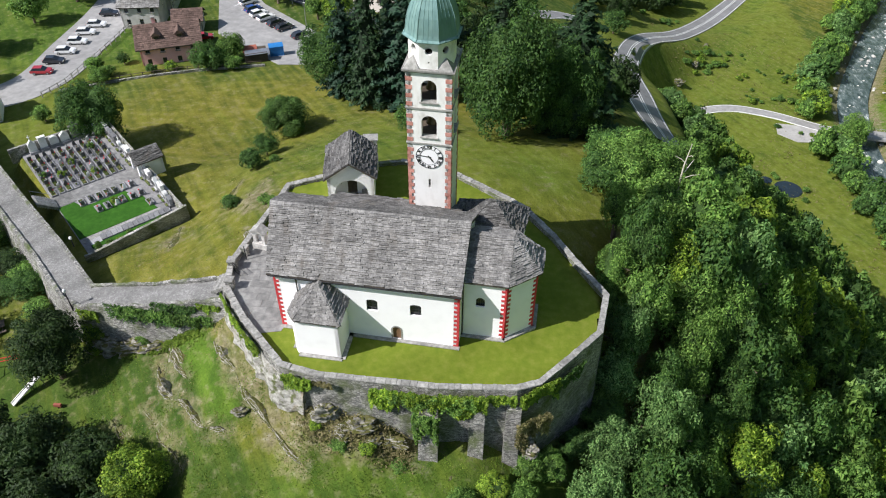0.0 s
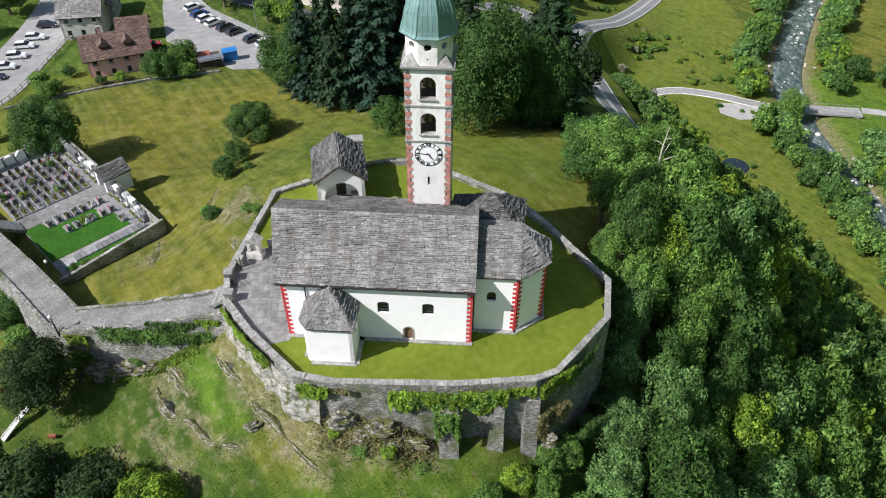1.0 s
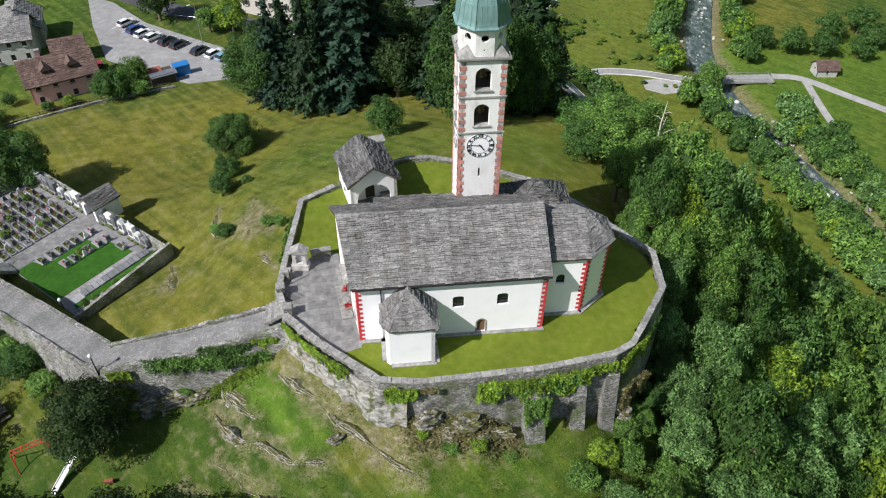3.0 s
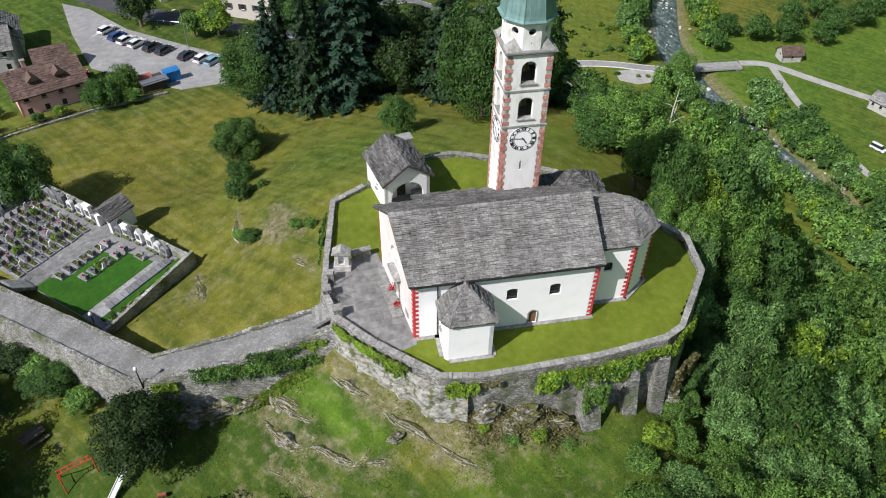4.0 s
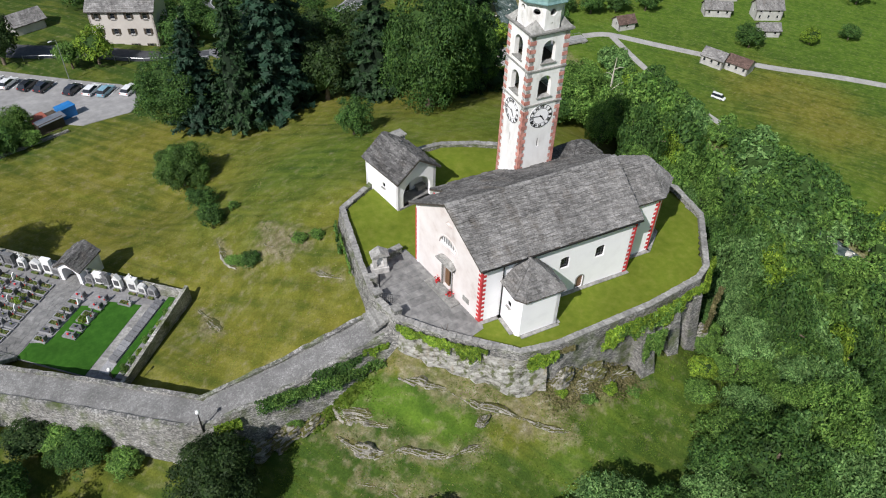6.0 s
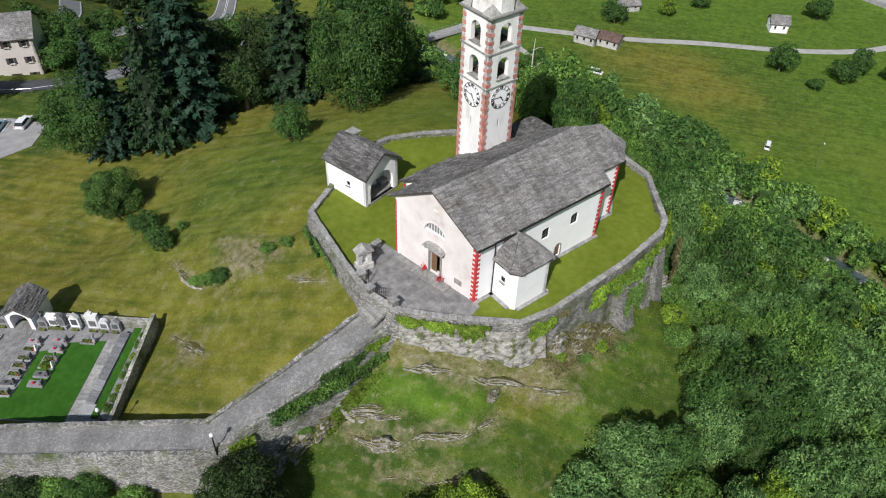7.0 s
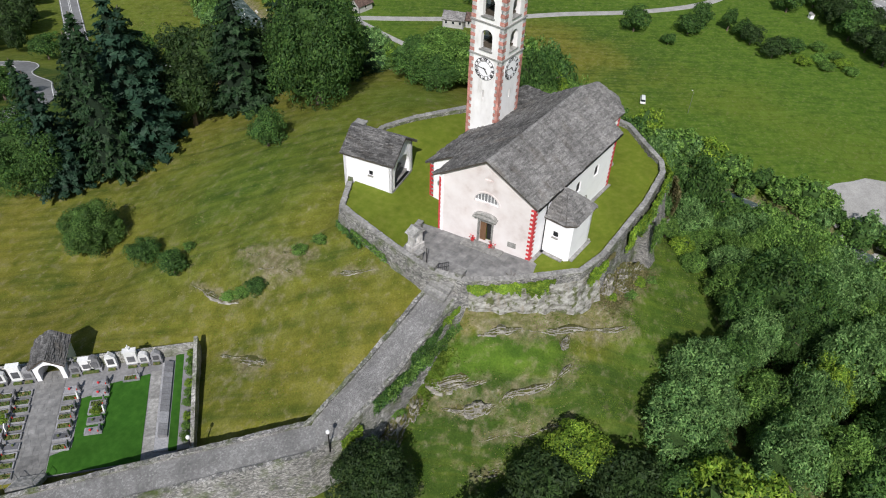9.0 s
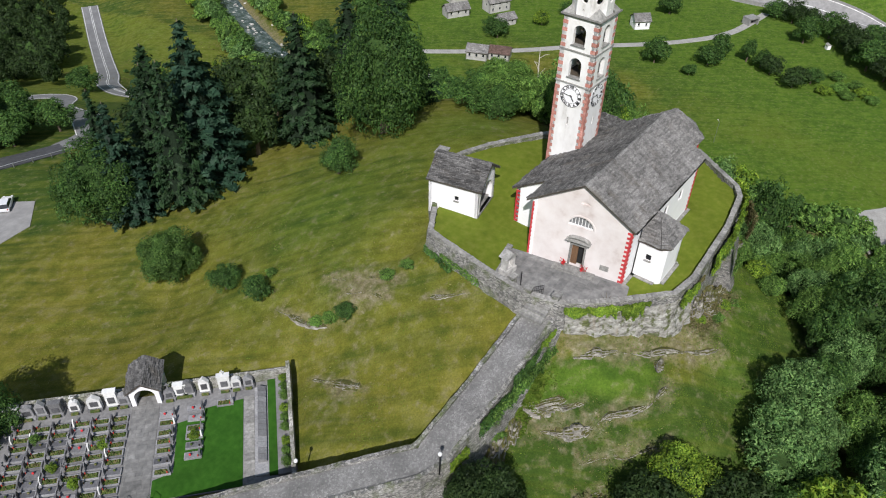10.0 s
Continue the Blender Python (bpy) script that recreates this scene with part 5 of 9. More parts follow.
for z in (15.3, 19.0):
    bell = part("bell", Geo().lathe((0, 0, z), [(0.02, 0.45), (0.66, 0.45), (0.62, 0.55), (0.5, 0.8), (0.42, 1.2), (0.34, 1.45), (0.02, 1.55)], 16), M["bronze"], tower, "bronze bell", smooth=True)
    part("bell_beam", Geo().box((0, 0, z + 1.72), (3.3, 0.22, 0.25)).box((0, 0, z + 1.6), (0.3, 0.3, 0.3)), M["darkwood"], bell)
for sx, sy in ((-1, -1), (1, -1), (1, 1), (-1, 1)):
    for z0, z1 in ((0.2, 14.4), (14.8, 18.2), (18.6, 21.9)):
        quoins(tower, (sx * H, sy * H), [((-sx, 0), (0, sy)), ((0, -sy), (sx, 0))], z0, z1, "pink", 0.42, 0.03, 0.58, 0.30 if z0 < 1 else 0.0)
# octagon and dome
oc = 2.02
rad = oc / math.cos(math.pi / 8)
octo = [(rad * math.cos(math.pi / 8 + k * math.pi / 4), rad * math.sin(math.pi / 8 + k * math.pi / 4)) for k in range(8)]
for k in range(8):
    p, q = octo[k], octo[(k + 1) % 8]
    d = math.dist(p, q)
    part("drum_wall", Geo().panel(p, q, [rect(0, d, 22.3, 24.95), ring(d / 2, 24.0, 0.34, 14), ring(d / 2, 22.95, 0.09, 8)], 0.3), M["oldplaster"], tower)
part("drum_floor", Geo().prism([(x * 0.82, y * 0.82) for x, y in octo], 22.32, 22.4), M["dark"], tower)
for k in range(4):
    g = Geo()
    a = math.pi / 4 + k * math.pi / 2
    c = 1.9
    g.add([(math.copysign(2.25, math.cos(a)), math.copysign(2.25, math.sin(a)), 22.34), (math.copysign(2.25, math.cos(a)), math.copysign(0.8, math.sin(a)), 22.34), (math.copysign(0.8, math.cos(a)), math.copysign(2.25, math.sin(a)), 22.34),
           (1.45 * math.copysign(1, math.cos(a)), 1.45 * math.copysign(1, math.sin(a)), 23.3)], [(0, 1, 3), (0, 3, 2), (1, 2, 3), (0, 2, 1)])
    part("corner_weathering", g, M["cope"], tower)
prof = [(2.0, 24.9), (2.48, 24.92), (2.5, 25.0), (2.3, 25.15), (2.22, 25.5), (2.16, 26.1), (2.02, 26.9), (1.78, 27.6), (1.45, 28.3), (1.05, 28.9), (0.62, 29.3), (0.3, 29.5), (0.12, 29.9)]
dome = part("dome", Geo().lathe((0, 0, 0), [(r / math.cos(math.pi / 8), z) for r, z in prof], 8, math.pi / 8), M["copper"], tower, "green weathered copper dome in eight sections")
for k in range(8):
    t = math.pi / 8 + k * math.pi / 4
    part("seam", Geo().tube([(r / math.cos(math.pi / 8) * math.cos(t), r / math.cos(math.pi / 8) * math.sin(t), z + 0.01) for r, z in prof[2:]], 0.05, 5), M["copper"], dome)
    for f in (-0.5, 0.0, 0.5):
        a, b = Vector((math.cos(t), math.sin(t))), Vector((math.cos(t + math.pi / 4), math.sin(t + math.pi / 4)))
        d = a.lerp(b, 0.5 + f / 2 * 0.9)
        part("seam", Geo().tube([(r / math.cos(math.pi / 8) * d.x, r / math.cos(math.pi / 8) * d.y, z + 0.01) for r, z in prof[2:-2]], 0.022, 4), M["copper"], dome)


def clock(m):
    ob = part("clock_face", Geo().tube([(0, 0.0, 0), (0, -0.03, 0)], 1.34, 36), M["plaster"], tower, "round white clock face with black Roman numerals", m=m)
    for name, r0, r1 in (("outer_ring", 1.26, 1.32), ("inner_ring", 0.86, 0.9)):
        g = Geo()
        for i in range(36):
            t0, t1 = 2 * math.pi * i / 36, 2 * math.pi * (i + 1) / 36
            g.add([(r * math.cos(t), -0.045, r * math.sin(t)) for t in (t0, t1) for r in (r0, r1)], [(0, 1, 3, 2)])
        part(name, g, M["iron"], ob)
    for i, word in enumerate(("XII", "I", "II", "III", "IIII", "V", "VI", "VII", "VIII", "IX", "X", "XI")):
        c = bpy.data.curves.new("numeral", "FONT")
        c.body, c.size, c.align_x, c.align_y, c.extrude, c.offset = word, 0.42, "CENTER", "CENTER", 0.005, 0.02
        t = math.pi / 2 - i * math.pi / 6
        tmp = new("numeral", c)
        me = bpy.data.meshes.new_from_object(tmp)
        bpy.data.objects.remove(tmp)
        bpy.data.curves.remove(c)
        me.name = "numeral"
        me.materials.append(M["iron"])
        part("numeral", me, None, ob, m=pose(1.08 * math.cos(t), -0.045, 1.08 * math.sin(t), 0, 90 - math.degrees(t), 0) @ pose(0, 0, 0, 90, 0, 0))
    for name, ang, ln, w in (("hour_hand", 90 - 4.75 * 30, 0.75, 0.12), ("minute_hand", 90 - 46 * 6, 1.05, 0.08)):
        part(name, Geo().add([(-0.18, -0.07, -w / 2), (ln * 0.8, -0.07, -w / 2), (ln, -0.07, 0), (ln * 0.8, -0.07, w / 2), (-0.18, -0.07, w / 2)], [(0, 1, 2, 3, 4)])
             .add([(-0.18, -0.055, -w / 2), (ln * 0.8, -0.055, -w / 2), (ln, -0.055, 0), (ln * 0.8, -0.055, w / 2), (-0.18, -0.055, w / 2)], [(4, 3, 2, 1, 0)]), M["iron"], ob, m=pose(0, 0, 0, 0, -ang, 0))
    return ob


clock(pose(0, -H - 0.01, 13.15))
clock(pose(-H - 0.01, 0, 13.15, 0, 0, -90))

# ---- chapel ----
chapel = thing("chapel", CHURCH @ pose(-0.5, 18.35, 0.45, 0, 0, 13), "small white chapel with stone-slab roof and arched open porch", "chapel")
CW, CD = 5.3, 6.2
ce_z, cr_z = 4.0, 5.95


def cpanel(name, a, b, loops, thick=0.35, label=""):
    return part(name, Geo().panel(a, b, loops, thick), M["plaster"], chapel, label)


cpanel("front_wall", (0, 0), (CW, 0), [[(0, -1), (CW, -1), (CW, ce_z), (CW / 2, cr_z - 0.05), (0, ce_z)], arch(0.75, CW - 0.75, 0.05, 3.35, 14)], label="white gable wall with a wide arch")
cpanel("east_wall", (CW, 0), (CW, CD), [rect(0, CD, -1, ce_z)])
cpanel("back_wall", (CW, CD), (0, CD), [[(0, -1), (CW, -1), (CW, ce_z), (CW / 2, cr_z - 0.05), (0, ce_z)]])
cpanel("west_wall", (0, CD), (0, 0), [rect(0, CD, -1, ce_z), rect(3.3, 3.8, 1.6, 2.2)])
cpanel("porch_wall", (0.35, 2.0), (CW - 0.35, 2.0), [rect(0, CW - 0.7, -1, 3.9), rect(1.75, 2.85, 0.05, 2.3), arch(0.5, 1.1, 1.4, 2.2, 6), arch(3.5, 4.1, 1.4, 2.2, 6)], 0.3)
part("porch_floor", Geo().box((CW / 2, 1.0, -0.1), (CW - 0.4, 2.2, 0.3)), M["paving"], chapel)
part("porch_door", Geo().box((CW / 2 - 0.03, 2.2, 1.17), (1.1, 0.06, 2.25)), M["darkwood"], chapel, "dark wooden door")
part("porch_bench", Geo().box((4.3, 1.55, 0.3), (1.0, 0.6, 0.55)).box((4.3, 1.55, 0.62), (1.15, 0.7, 0.1)), M["cope"], chapel, "grey stone bench")
for x in (1.15, 4.15):
    part("pane", Geo().box((x, 2.2, 1.8), (0.6, 0.03, 0.8)), M["glass"], chapel)
window(chapel, pose(-0.15 + 0.3, CD - 3.55, 1.9, 0, 0, -90), 0.5, 0.6, 2, 2)
o = 0.35
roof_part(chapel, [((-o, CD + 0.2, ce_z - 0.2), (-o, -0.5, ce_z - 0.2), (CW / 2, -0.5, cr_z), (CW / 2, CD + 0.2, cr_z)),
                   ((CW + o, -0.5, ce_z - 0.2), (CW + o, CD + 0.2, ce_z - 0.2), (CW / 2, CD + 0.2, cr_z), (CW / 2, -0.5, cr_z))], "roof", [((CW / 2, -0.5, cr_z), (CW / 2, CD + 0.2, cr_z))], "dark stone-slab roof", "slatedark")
part("bell_cote", Geo().box((4.9, CD + 0.55, 1.9), (1.5, 1.1, 5.2)), M["facade"], chapel, "small plastered turret behind the chapel")
part("turret_opening", Geo().box((4.9, CD + 0.0, 3.6), (0.6, 0.1, 1.0)), M["dark"], chapel)
part("turret_cap", Geo().box((4.9, CD + 0.55, 4.58), (1.8, 1.4, 0.14)), M["cope"], chapel)

# ---- trees ----
def leaf_quads(P, N, size, rng):
    """Small leaf sprays, one blade each, at the points P facing roughly along N."""
    n = len(P)
    N = N / (np.linalg.norm(N, axis=1)[:, None] + 1e-9)
    a = np.cross(N, rng.normal(size=(n, 3)))
    a /= np.linalg.norm(a, axis=1)[:, None] + 1e-9
    b = np.cross(N, a)
    s = size * rng.uniform(0.6, 1.35, (n, 1))
    a, b = a * s * 1.15, b * s * rng.uniform(0.6, 0.95, (n, 1))
    v = np.stack([P - a * 0.8, P + b - a * 0.15, P + a - b * 0.45], 1).reshape(-1, 3)
    f = np.arange(3 * n).reshape(-1, 3)
    return v, f


def mesh_of(name, v, f, mat):
    me = bpy.data.meshes.new(name)
    me.from_pydata(v.tolist(), [], f.tolist())
    me.materials.append(mat)
    return me


def crown_arrays(seed, clumps, leaves, size, low=-0.55, squash=1.0):
    """A crown of radius 1 about the origin, in clumps of leaf sprays."""
    rng = np.random.default_rng(seed)
    C = []
    while len(C) < clumps:
        d = rng.normal(size=3)
        d /= np.linalg.norm(d)
        if d[2] < low:
            continue
        C.append(d * rng.uniform(0.48, 0.86) * np.array([1, 1, squash]))
    C = np.array(C)
    C[:, :2] *= 1 + 0.12 * np.sin(3 * np.arctan2(C[:, 1], C[:, 0]) + seed)[:, None]
    R = rng.uniform(0.17, 0.34, clumps)
    per = leaves // clumps
    D = rng.normal(size=(clumps, per, 3))
    D /= np.linalg.norm(D, axis=2)[:, :, None]
    out = C / np.linalg.norm(C, axis=1)[:, None]
    flip = (D * (out[:, None] * 0.6 + np.array([0, 0, 0.6]))).sum(2) < -0.25
    D[flip] *= -1
    P = (C[:, None] + D * R[:, None, None] * rng.uniform(0.75, 1.08, (clumps, per, 1))).reshape(-1, 3)
    N = (D + 0.4 * rng.normal(size=D.shape) + np.array([0, 0, 0.3])).reshape(-1, 3)
    v, f = leaf_quads(P, N, size, rng)
    # Added blob stops see-through; its dark colour paints the shade between leaf clumps.
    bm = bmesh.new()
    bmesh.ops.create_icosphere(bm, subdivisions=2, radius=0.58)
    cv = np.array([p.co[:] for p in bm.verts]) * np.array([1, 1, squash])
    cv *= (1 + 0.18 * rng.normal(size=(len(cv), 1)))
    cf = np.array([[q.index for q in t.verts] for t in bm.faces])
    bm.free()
    return v, f, cv, cf


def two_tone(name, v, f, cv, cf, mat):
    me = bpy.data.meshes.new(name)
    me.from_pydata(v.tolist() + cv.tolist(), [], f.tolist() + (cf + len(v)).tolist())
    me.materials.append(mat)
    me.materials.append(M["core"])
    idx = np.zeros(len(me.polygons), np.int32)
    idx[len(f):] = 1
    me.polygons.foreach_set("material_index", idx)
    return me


def broad_crown(seed, clumps, leaves, size, mat, low=-0.55, squash=1.0):
    return two_tone("crown", *crown_arrays(seed, clumps, leaves, size, low, squash), mat)


def spruce_crown(seed, mat, sparse=1.0, whorls=26, size=0.062):
    """A spruce of height 1 and foot radius about 0.26, in drooping whorls."""
    rng = np.random.default_rng(seed)
    P, N = [], []
    for w in range(whorls):
        t = w / whorls
        z = 0.10 + 0.88 * t
        r = 0.27 * (1 - t) ** 0.9 * (1.12 if w % 2 else 0.86) * rng.uniform(0.88, 1.1) + 0.012
        nb = max(5, int(15 * (1 - t) * sparse) + 4)
        for b in range(nb):
            a = rng.uniform(0, 2 * math.pi)
            rb = r * rng.uniform(0.65, 1.2)
            m = max(3, int(15 * rb / 0.27 * sparse))
            for s in np.linspace(0.18, 1, m):
                sag = -0.42 * rb * s + 0.30 * rb * s * s
                for side in (-1, 0, 1):
                    off = side * 0.16 * rb * (1.15 - s)
                    P.append((rb * s * math.cos(a) - off * math.sin(a), rb * s * math.sin(a) + off * math.cos(a), z + sag + rng.normal() * 0.006))
                    N.append((math.cos(a) * 0.5 + rng.normal() * 0.35, math.sin(a) * 0.5 + rng.normal() * 0.35, 0.9))
    P, N = np.array(P), np.array(N)
    v, f = leaf_quads(P, N, size * 0.36, rng)
    k = len(v)
    # Added solid cone, near black: the shade among the branches is in its colour.
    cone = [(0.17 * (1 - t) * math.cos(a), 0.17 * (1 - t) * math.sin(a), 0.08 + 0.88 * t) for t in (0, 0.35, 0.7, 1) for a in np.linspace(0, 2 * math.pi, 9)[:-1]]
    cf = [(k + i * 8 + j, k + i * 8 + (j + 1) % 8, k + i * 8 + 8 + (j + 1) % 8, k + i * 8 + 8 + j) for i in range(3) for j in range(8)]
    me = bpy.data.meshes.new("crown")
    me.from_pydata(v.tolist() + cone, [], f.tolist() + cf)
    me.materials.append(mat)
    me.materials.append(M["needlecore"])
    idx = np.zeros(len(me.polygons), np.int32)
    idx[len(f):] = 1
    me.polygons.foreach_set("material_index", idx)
    return me


def trunk_mesh(seed, limbs=6, mat="bark"):
    """A trunk of height 1 that forks into limbs near its top."""
    rnd = random.Random(seed)
    g = Geo()
    g.tube([(0, 0, -0.12), (0.005, 0.0, 0.02), (0.01, 0.01, 0.35), (0.0, 0.02, 0.7), (0.02, 0.0, 1.0)], [0.075, 0.055, 0.042, 0.032, 0.012], 8)
    for i in range(limbs):
        a, z = rnd.uniform(0, 6.28), rnd.uniform(0.35, 0.75)
        l = rnd.uniform(0.2, 0.38)
        g.tube([(0, 0.01, z), (l * 0.5 * math.cos(a), l * 0.5 * math.sin(a), z + 0.13), (l * math.cos(a), l * math.sin(a), z + 0.2)], [0.024, 0.017, 0.006], 5)
    return g.mesh("trunk", M[mat], True)


LEAFY = {
    "mid": [broad_crown(21, 84, 8600, 0.041, M["leaf"]), broad_crown(22, 94, 8600, 0.040, M["leaf"], squash=1.15), broad_crown(27, 74, 8200, 0.042, M["leaf"], squash=0.9)],
    "bright": [broad_crown(23, 80, 8200, 0.041, M["leafbright"]), broad_crown(28, 66, 8000, 0.043, M["leafbright"], squash=1.1)],
    "grey": [broad_crown(24, 88, 8600, 0.040, M["leafgrey"]), broad_crown(29, 78, 8200, 0.041, M["leafgrey"], squash=1.2)],
    "dark": [broad_crown(25, 84, 8400, 0.040, M["leafdark"]), broad_crown(30, 74, 8200, 0.042, M["leafdark"], squash=1.15)],
}
PLAIN = {k: [broad_crown(31 + i, 64, 3300, 0.064, M[n]), broad_crown(131 + i, 56, 3300, 0.064, M[n], squash=1.15)] for i, (k, n) in enumerate((("mid", "leaf"), ("bright", "leafbright"), ("grey", "leafgrey"), ("dark", "leafdark"), ("deep", "leafdeep")))}
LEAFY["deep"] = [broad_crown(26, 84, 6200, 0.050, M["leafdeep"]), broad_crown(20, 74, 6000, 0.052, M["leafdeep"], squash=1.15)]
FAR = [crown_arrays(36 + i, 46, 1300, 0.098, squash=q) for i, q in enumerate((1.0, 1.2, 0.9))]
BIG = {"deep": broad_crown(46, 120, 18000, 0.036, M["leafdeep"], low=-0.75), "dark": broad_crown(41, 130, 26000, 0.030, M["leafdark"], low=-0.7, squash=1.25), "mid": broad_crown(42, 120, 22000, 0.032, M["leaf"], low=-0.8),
       "meadow": broad_crown(45, 120, 24000, 0.031, M["leafmeadow"], low=-0.8)}
SPRUCE = {"dark": [spruce_crown(51, M["needle"]), spruce_crown(52, M["needle"], 0.8)], "blue": [spruce_crown(53, M["needleblue"], 1.1)]}
TRUNKS = [trunk_mesh(61), trunk_mesh(62), trunk_mesh(63)]
SPRUCE_TRUNK = Geo().tube([(0, 0, -0.06), (0, 0, 0.02), (0, 0, 0.98)], [0.02, 0.016, 0.002], 8).mesh("trunk", M["bark"], True)
tree_rnd = random.Random(77)


def leafy_tree(x, y, h, r, tone="mid", big=False, z=None, label="", name="broadleaf_tree", foot=0.35, group="", plain=False):
    """A broadleaf tree; h: height, r: the crown's radius; foot: how high the crown starts, as a share of h."""
    z = gz(x, y) if z is None else z
    t = thing(name, pose(x, y, z, 0, 0, tree_rnd.uniform(0, 360)), label or {"mid": "broadleaf tree with a dense mid-green crown", "meadow": "round green tree with a dense crown", "deep": "broadleaf tree with a very dark green crown", "bright": "broadleaf tree with a light yellow-green crown",
              "grey": "broadleaf tree with a pale grey-green crown", "dark": "broadleaf tree with a dense dark green crown"}[tone], "tree", group)
    me = BIG[tone] if big else tree_rnd.choice((PLAIN if plain or h < 3.3 else LEAFY)[tone])
    half = h * (1 - foot) / 2
    part("crown", me, None, t, m=pose(0, 0, h - half) @ Matrix.Diagonal((r, r, half * 1.02, 1)))
    part("trunk", TRUNKS[tree_rnd.randrange(3)], None, t, m=Matrix.Diagonal((h * 0.7, h * 0.7, h * 0.78, 1)))
    return t


def spruce(x, y, h, tone="dark", r=0.27, k=0):
    t = thing("spruce_tree", pose(x, y, gz(x, y), 0, 0, tree_rnd.uniform(0, 360)), {"dark": "tall dark green spruce with drooping branches", "blue": "tall blue-green spruce with dense branches"}[tone], "tree", "conifers north of the church")
    w = h * r / 0.27
    part("crown", SPRUCE[tone][k % len(SPRUCE[tone])], None, t, m=Matrix.Diagonal((w, w, h, 1)))
    part("trunk", SPRUCE_TRUNK, None, t, m=Matrix.Diagonal((h, h, h, 1)))
    return t


for x, y, h, tone, r, k in ((-2.0, 66.5, 24, "dark", 0.19, 1), (-7.6, 72.5, 20, "blue", 0.23, 0), (4.8, 69, 27, "blue", 0.26, 0), (0.5, 74, 22, "dark", 0.24, 0), (-5.5, 79, 20, "dark", 0.23, 1), (10, 74, 22, "dark", 0.29, 0), (32.6, 53, 22.5, "dark", 0.31, 0),
                            (7, 82, 22, "dark", 0.3, 0), (20.5, 62, 22, "dark", 0.27, 0), (32, 61, 22, "dark", 0.3, 1)):
    spruce(x, y, h, tone, r, k)
leafy_tree(21.8, 46.5, 18.5, 7.0, "dark", True, foot=0.0)
leafy_tree(31, 51, 15, 5.0, "dark", True, foot=0.0)
for x, y, h, r, tone in ((38.3, 34.6, 8.6, 5.6, "mid"), (34.6, 33.6, 5.6, 3.6, "dark"), (43.2, 35.4, 8.4, 4.6, "mid"), (36.0, 38.4, 6.4, 4.0, "dark"), (47.0, 40.5, 8.0, 4.4, "mid"), (41.5, 28.5, 8.4, 4.0, "mid")):
    leafy_tree(x, y, h, r, tone, h > 8.5, foot=0.0, group="trees of the wooded slope")
leafy_tree(-10.4, 75, 13, 6.0, "dark", True, foot=0.12, label="old spreading chestnut tree with thin patches in its crown")
leafy_tree(-14.8, 56, 7.3, 4.3, "meadow", True, foot=0.04, label="round dense green tree alone in the meadow")
leafy_tree(-45.4, 50.8, 11.5, 5.2, "dark", True, foot=0.06, label="dark round tree beside the cemetery wall")
leafy_tree(8.2, 44.8, 6.0, 2.7, "dark", foot=0.0, name="conical_bush", label="dense green conical bush in the meadow")
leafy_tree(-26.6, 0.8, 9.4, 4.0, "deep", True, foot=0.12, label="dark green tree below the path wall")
for x, y, h, r, tone in ((-14.9, 45.0, 3.6, 2.2, "dark"), (-15.2, 39.0, 3.2, 1.9, "dark"), (-14.1, 26.2, 1.8, 1.3, "dark"), (-15.0, 27.8, 1.0, 1.0, "mid"), (-15.7, 29.2, 0.8, 0.9, "mid"), (-12.0, 39.6, 1.0, 0.8, "mid"), (-7.0, 22.5, 1.4, 0.9, "mid"), (-8.6, 24.2, 1.2, 1.0, "mid"),
                         (-38, 83.5, 5.5, 3.2, "dark"), (-34.5, 89, 6, 3.0, "mid"), (-33, 84, 3, 2.0, "mid"), (-57, 76, 3.5, 2, "mid")):
    leafy_tree(x, y, h, r, tone, foot=0.0, name="bush", label="leafy green bush in the grass", group="bushes in the meadow")


def joined_trees(name, rows, label):
    """Many far trees in one mesh. rows: x, y, height, crown radius, tone."""
    tones = ["mid", "bright", "grey", "dark", "deep"]
    V, Fq, mats, k = [], [], [], 0
    rng = np.random.default_rng(len(rows))
    zs = ground_z([r[0] for r in rows], [r[1] for r in rows])
    for (x, y, h, r, tone), z in zip(rows, zs):
        v, f, cv, cf = FAR[rng.integers(0, len(FAR))]
        a = rng.uniform(0, 6.28)
        rot = np.array([[math.cos(a), -math.sin(a), 0], [math.sin(a), math.cos(a), 0], [0, 0, 1]])
        half = h * 0.49
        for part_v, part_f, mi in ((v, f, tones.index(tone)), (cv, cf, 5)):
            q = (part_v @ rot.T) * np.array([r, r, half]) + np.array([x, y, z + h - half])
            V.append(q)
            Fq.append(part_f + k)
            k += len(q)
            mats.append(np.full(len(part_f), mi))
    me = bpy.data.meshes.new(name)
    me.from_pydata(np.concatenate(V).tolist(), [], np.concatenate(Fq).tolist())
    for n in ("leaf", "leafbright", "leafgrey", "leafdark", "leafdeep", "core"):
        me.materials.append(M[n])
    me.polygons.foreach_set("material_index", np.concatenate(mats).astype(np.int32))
    return tagged(new(name, me), label, "trees", kind="stuff")


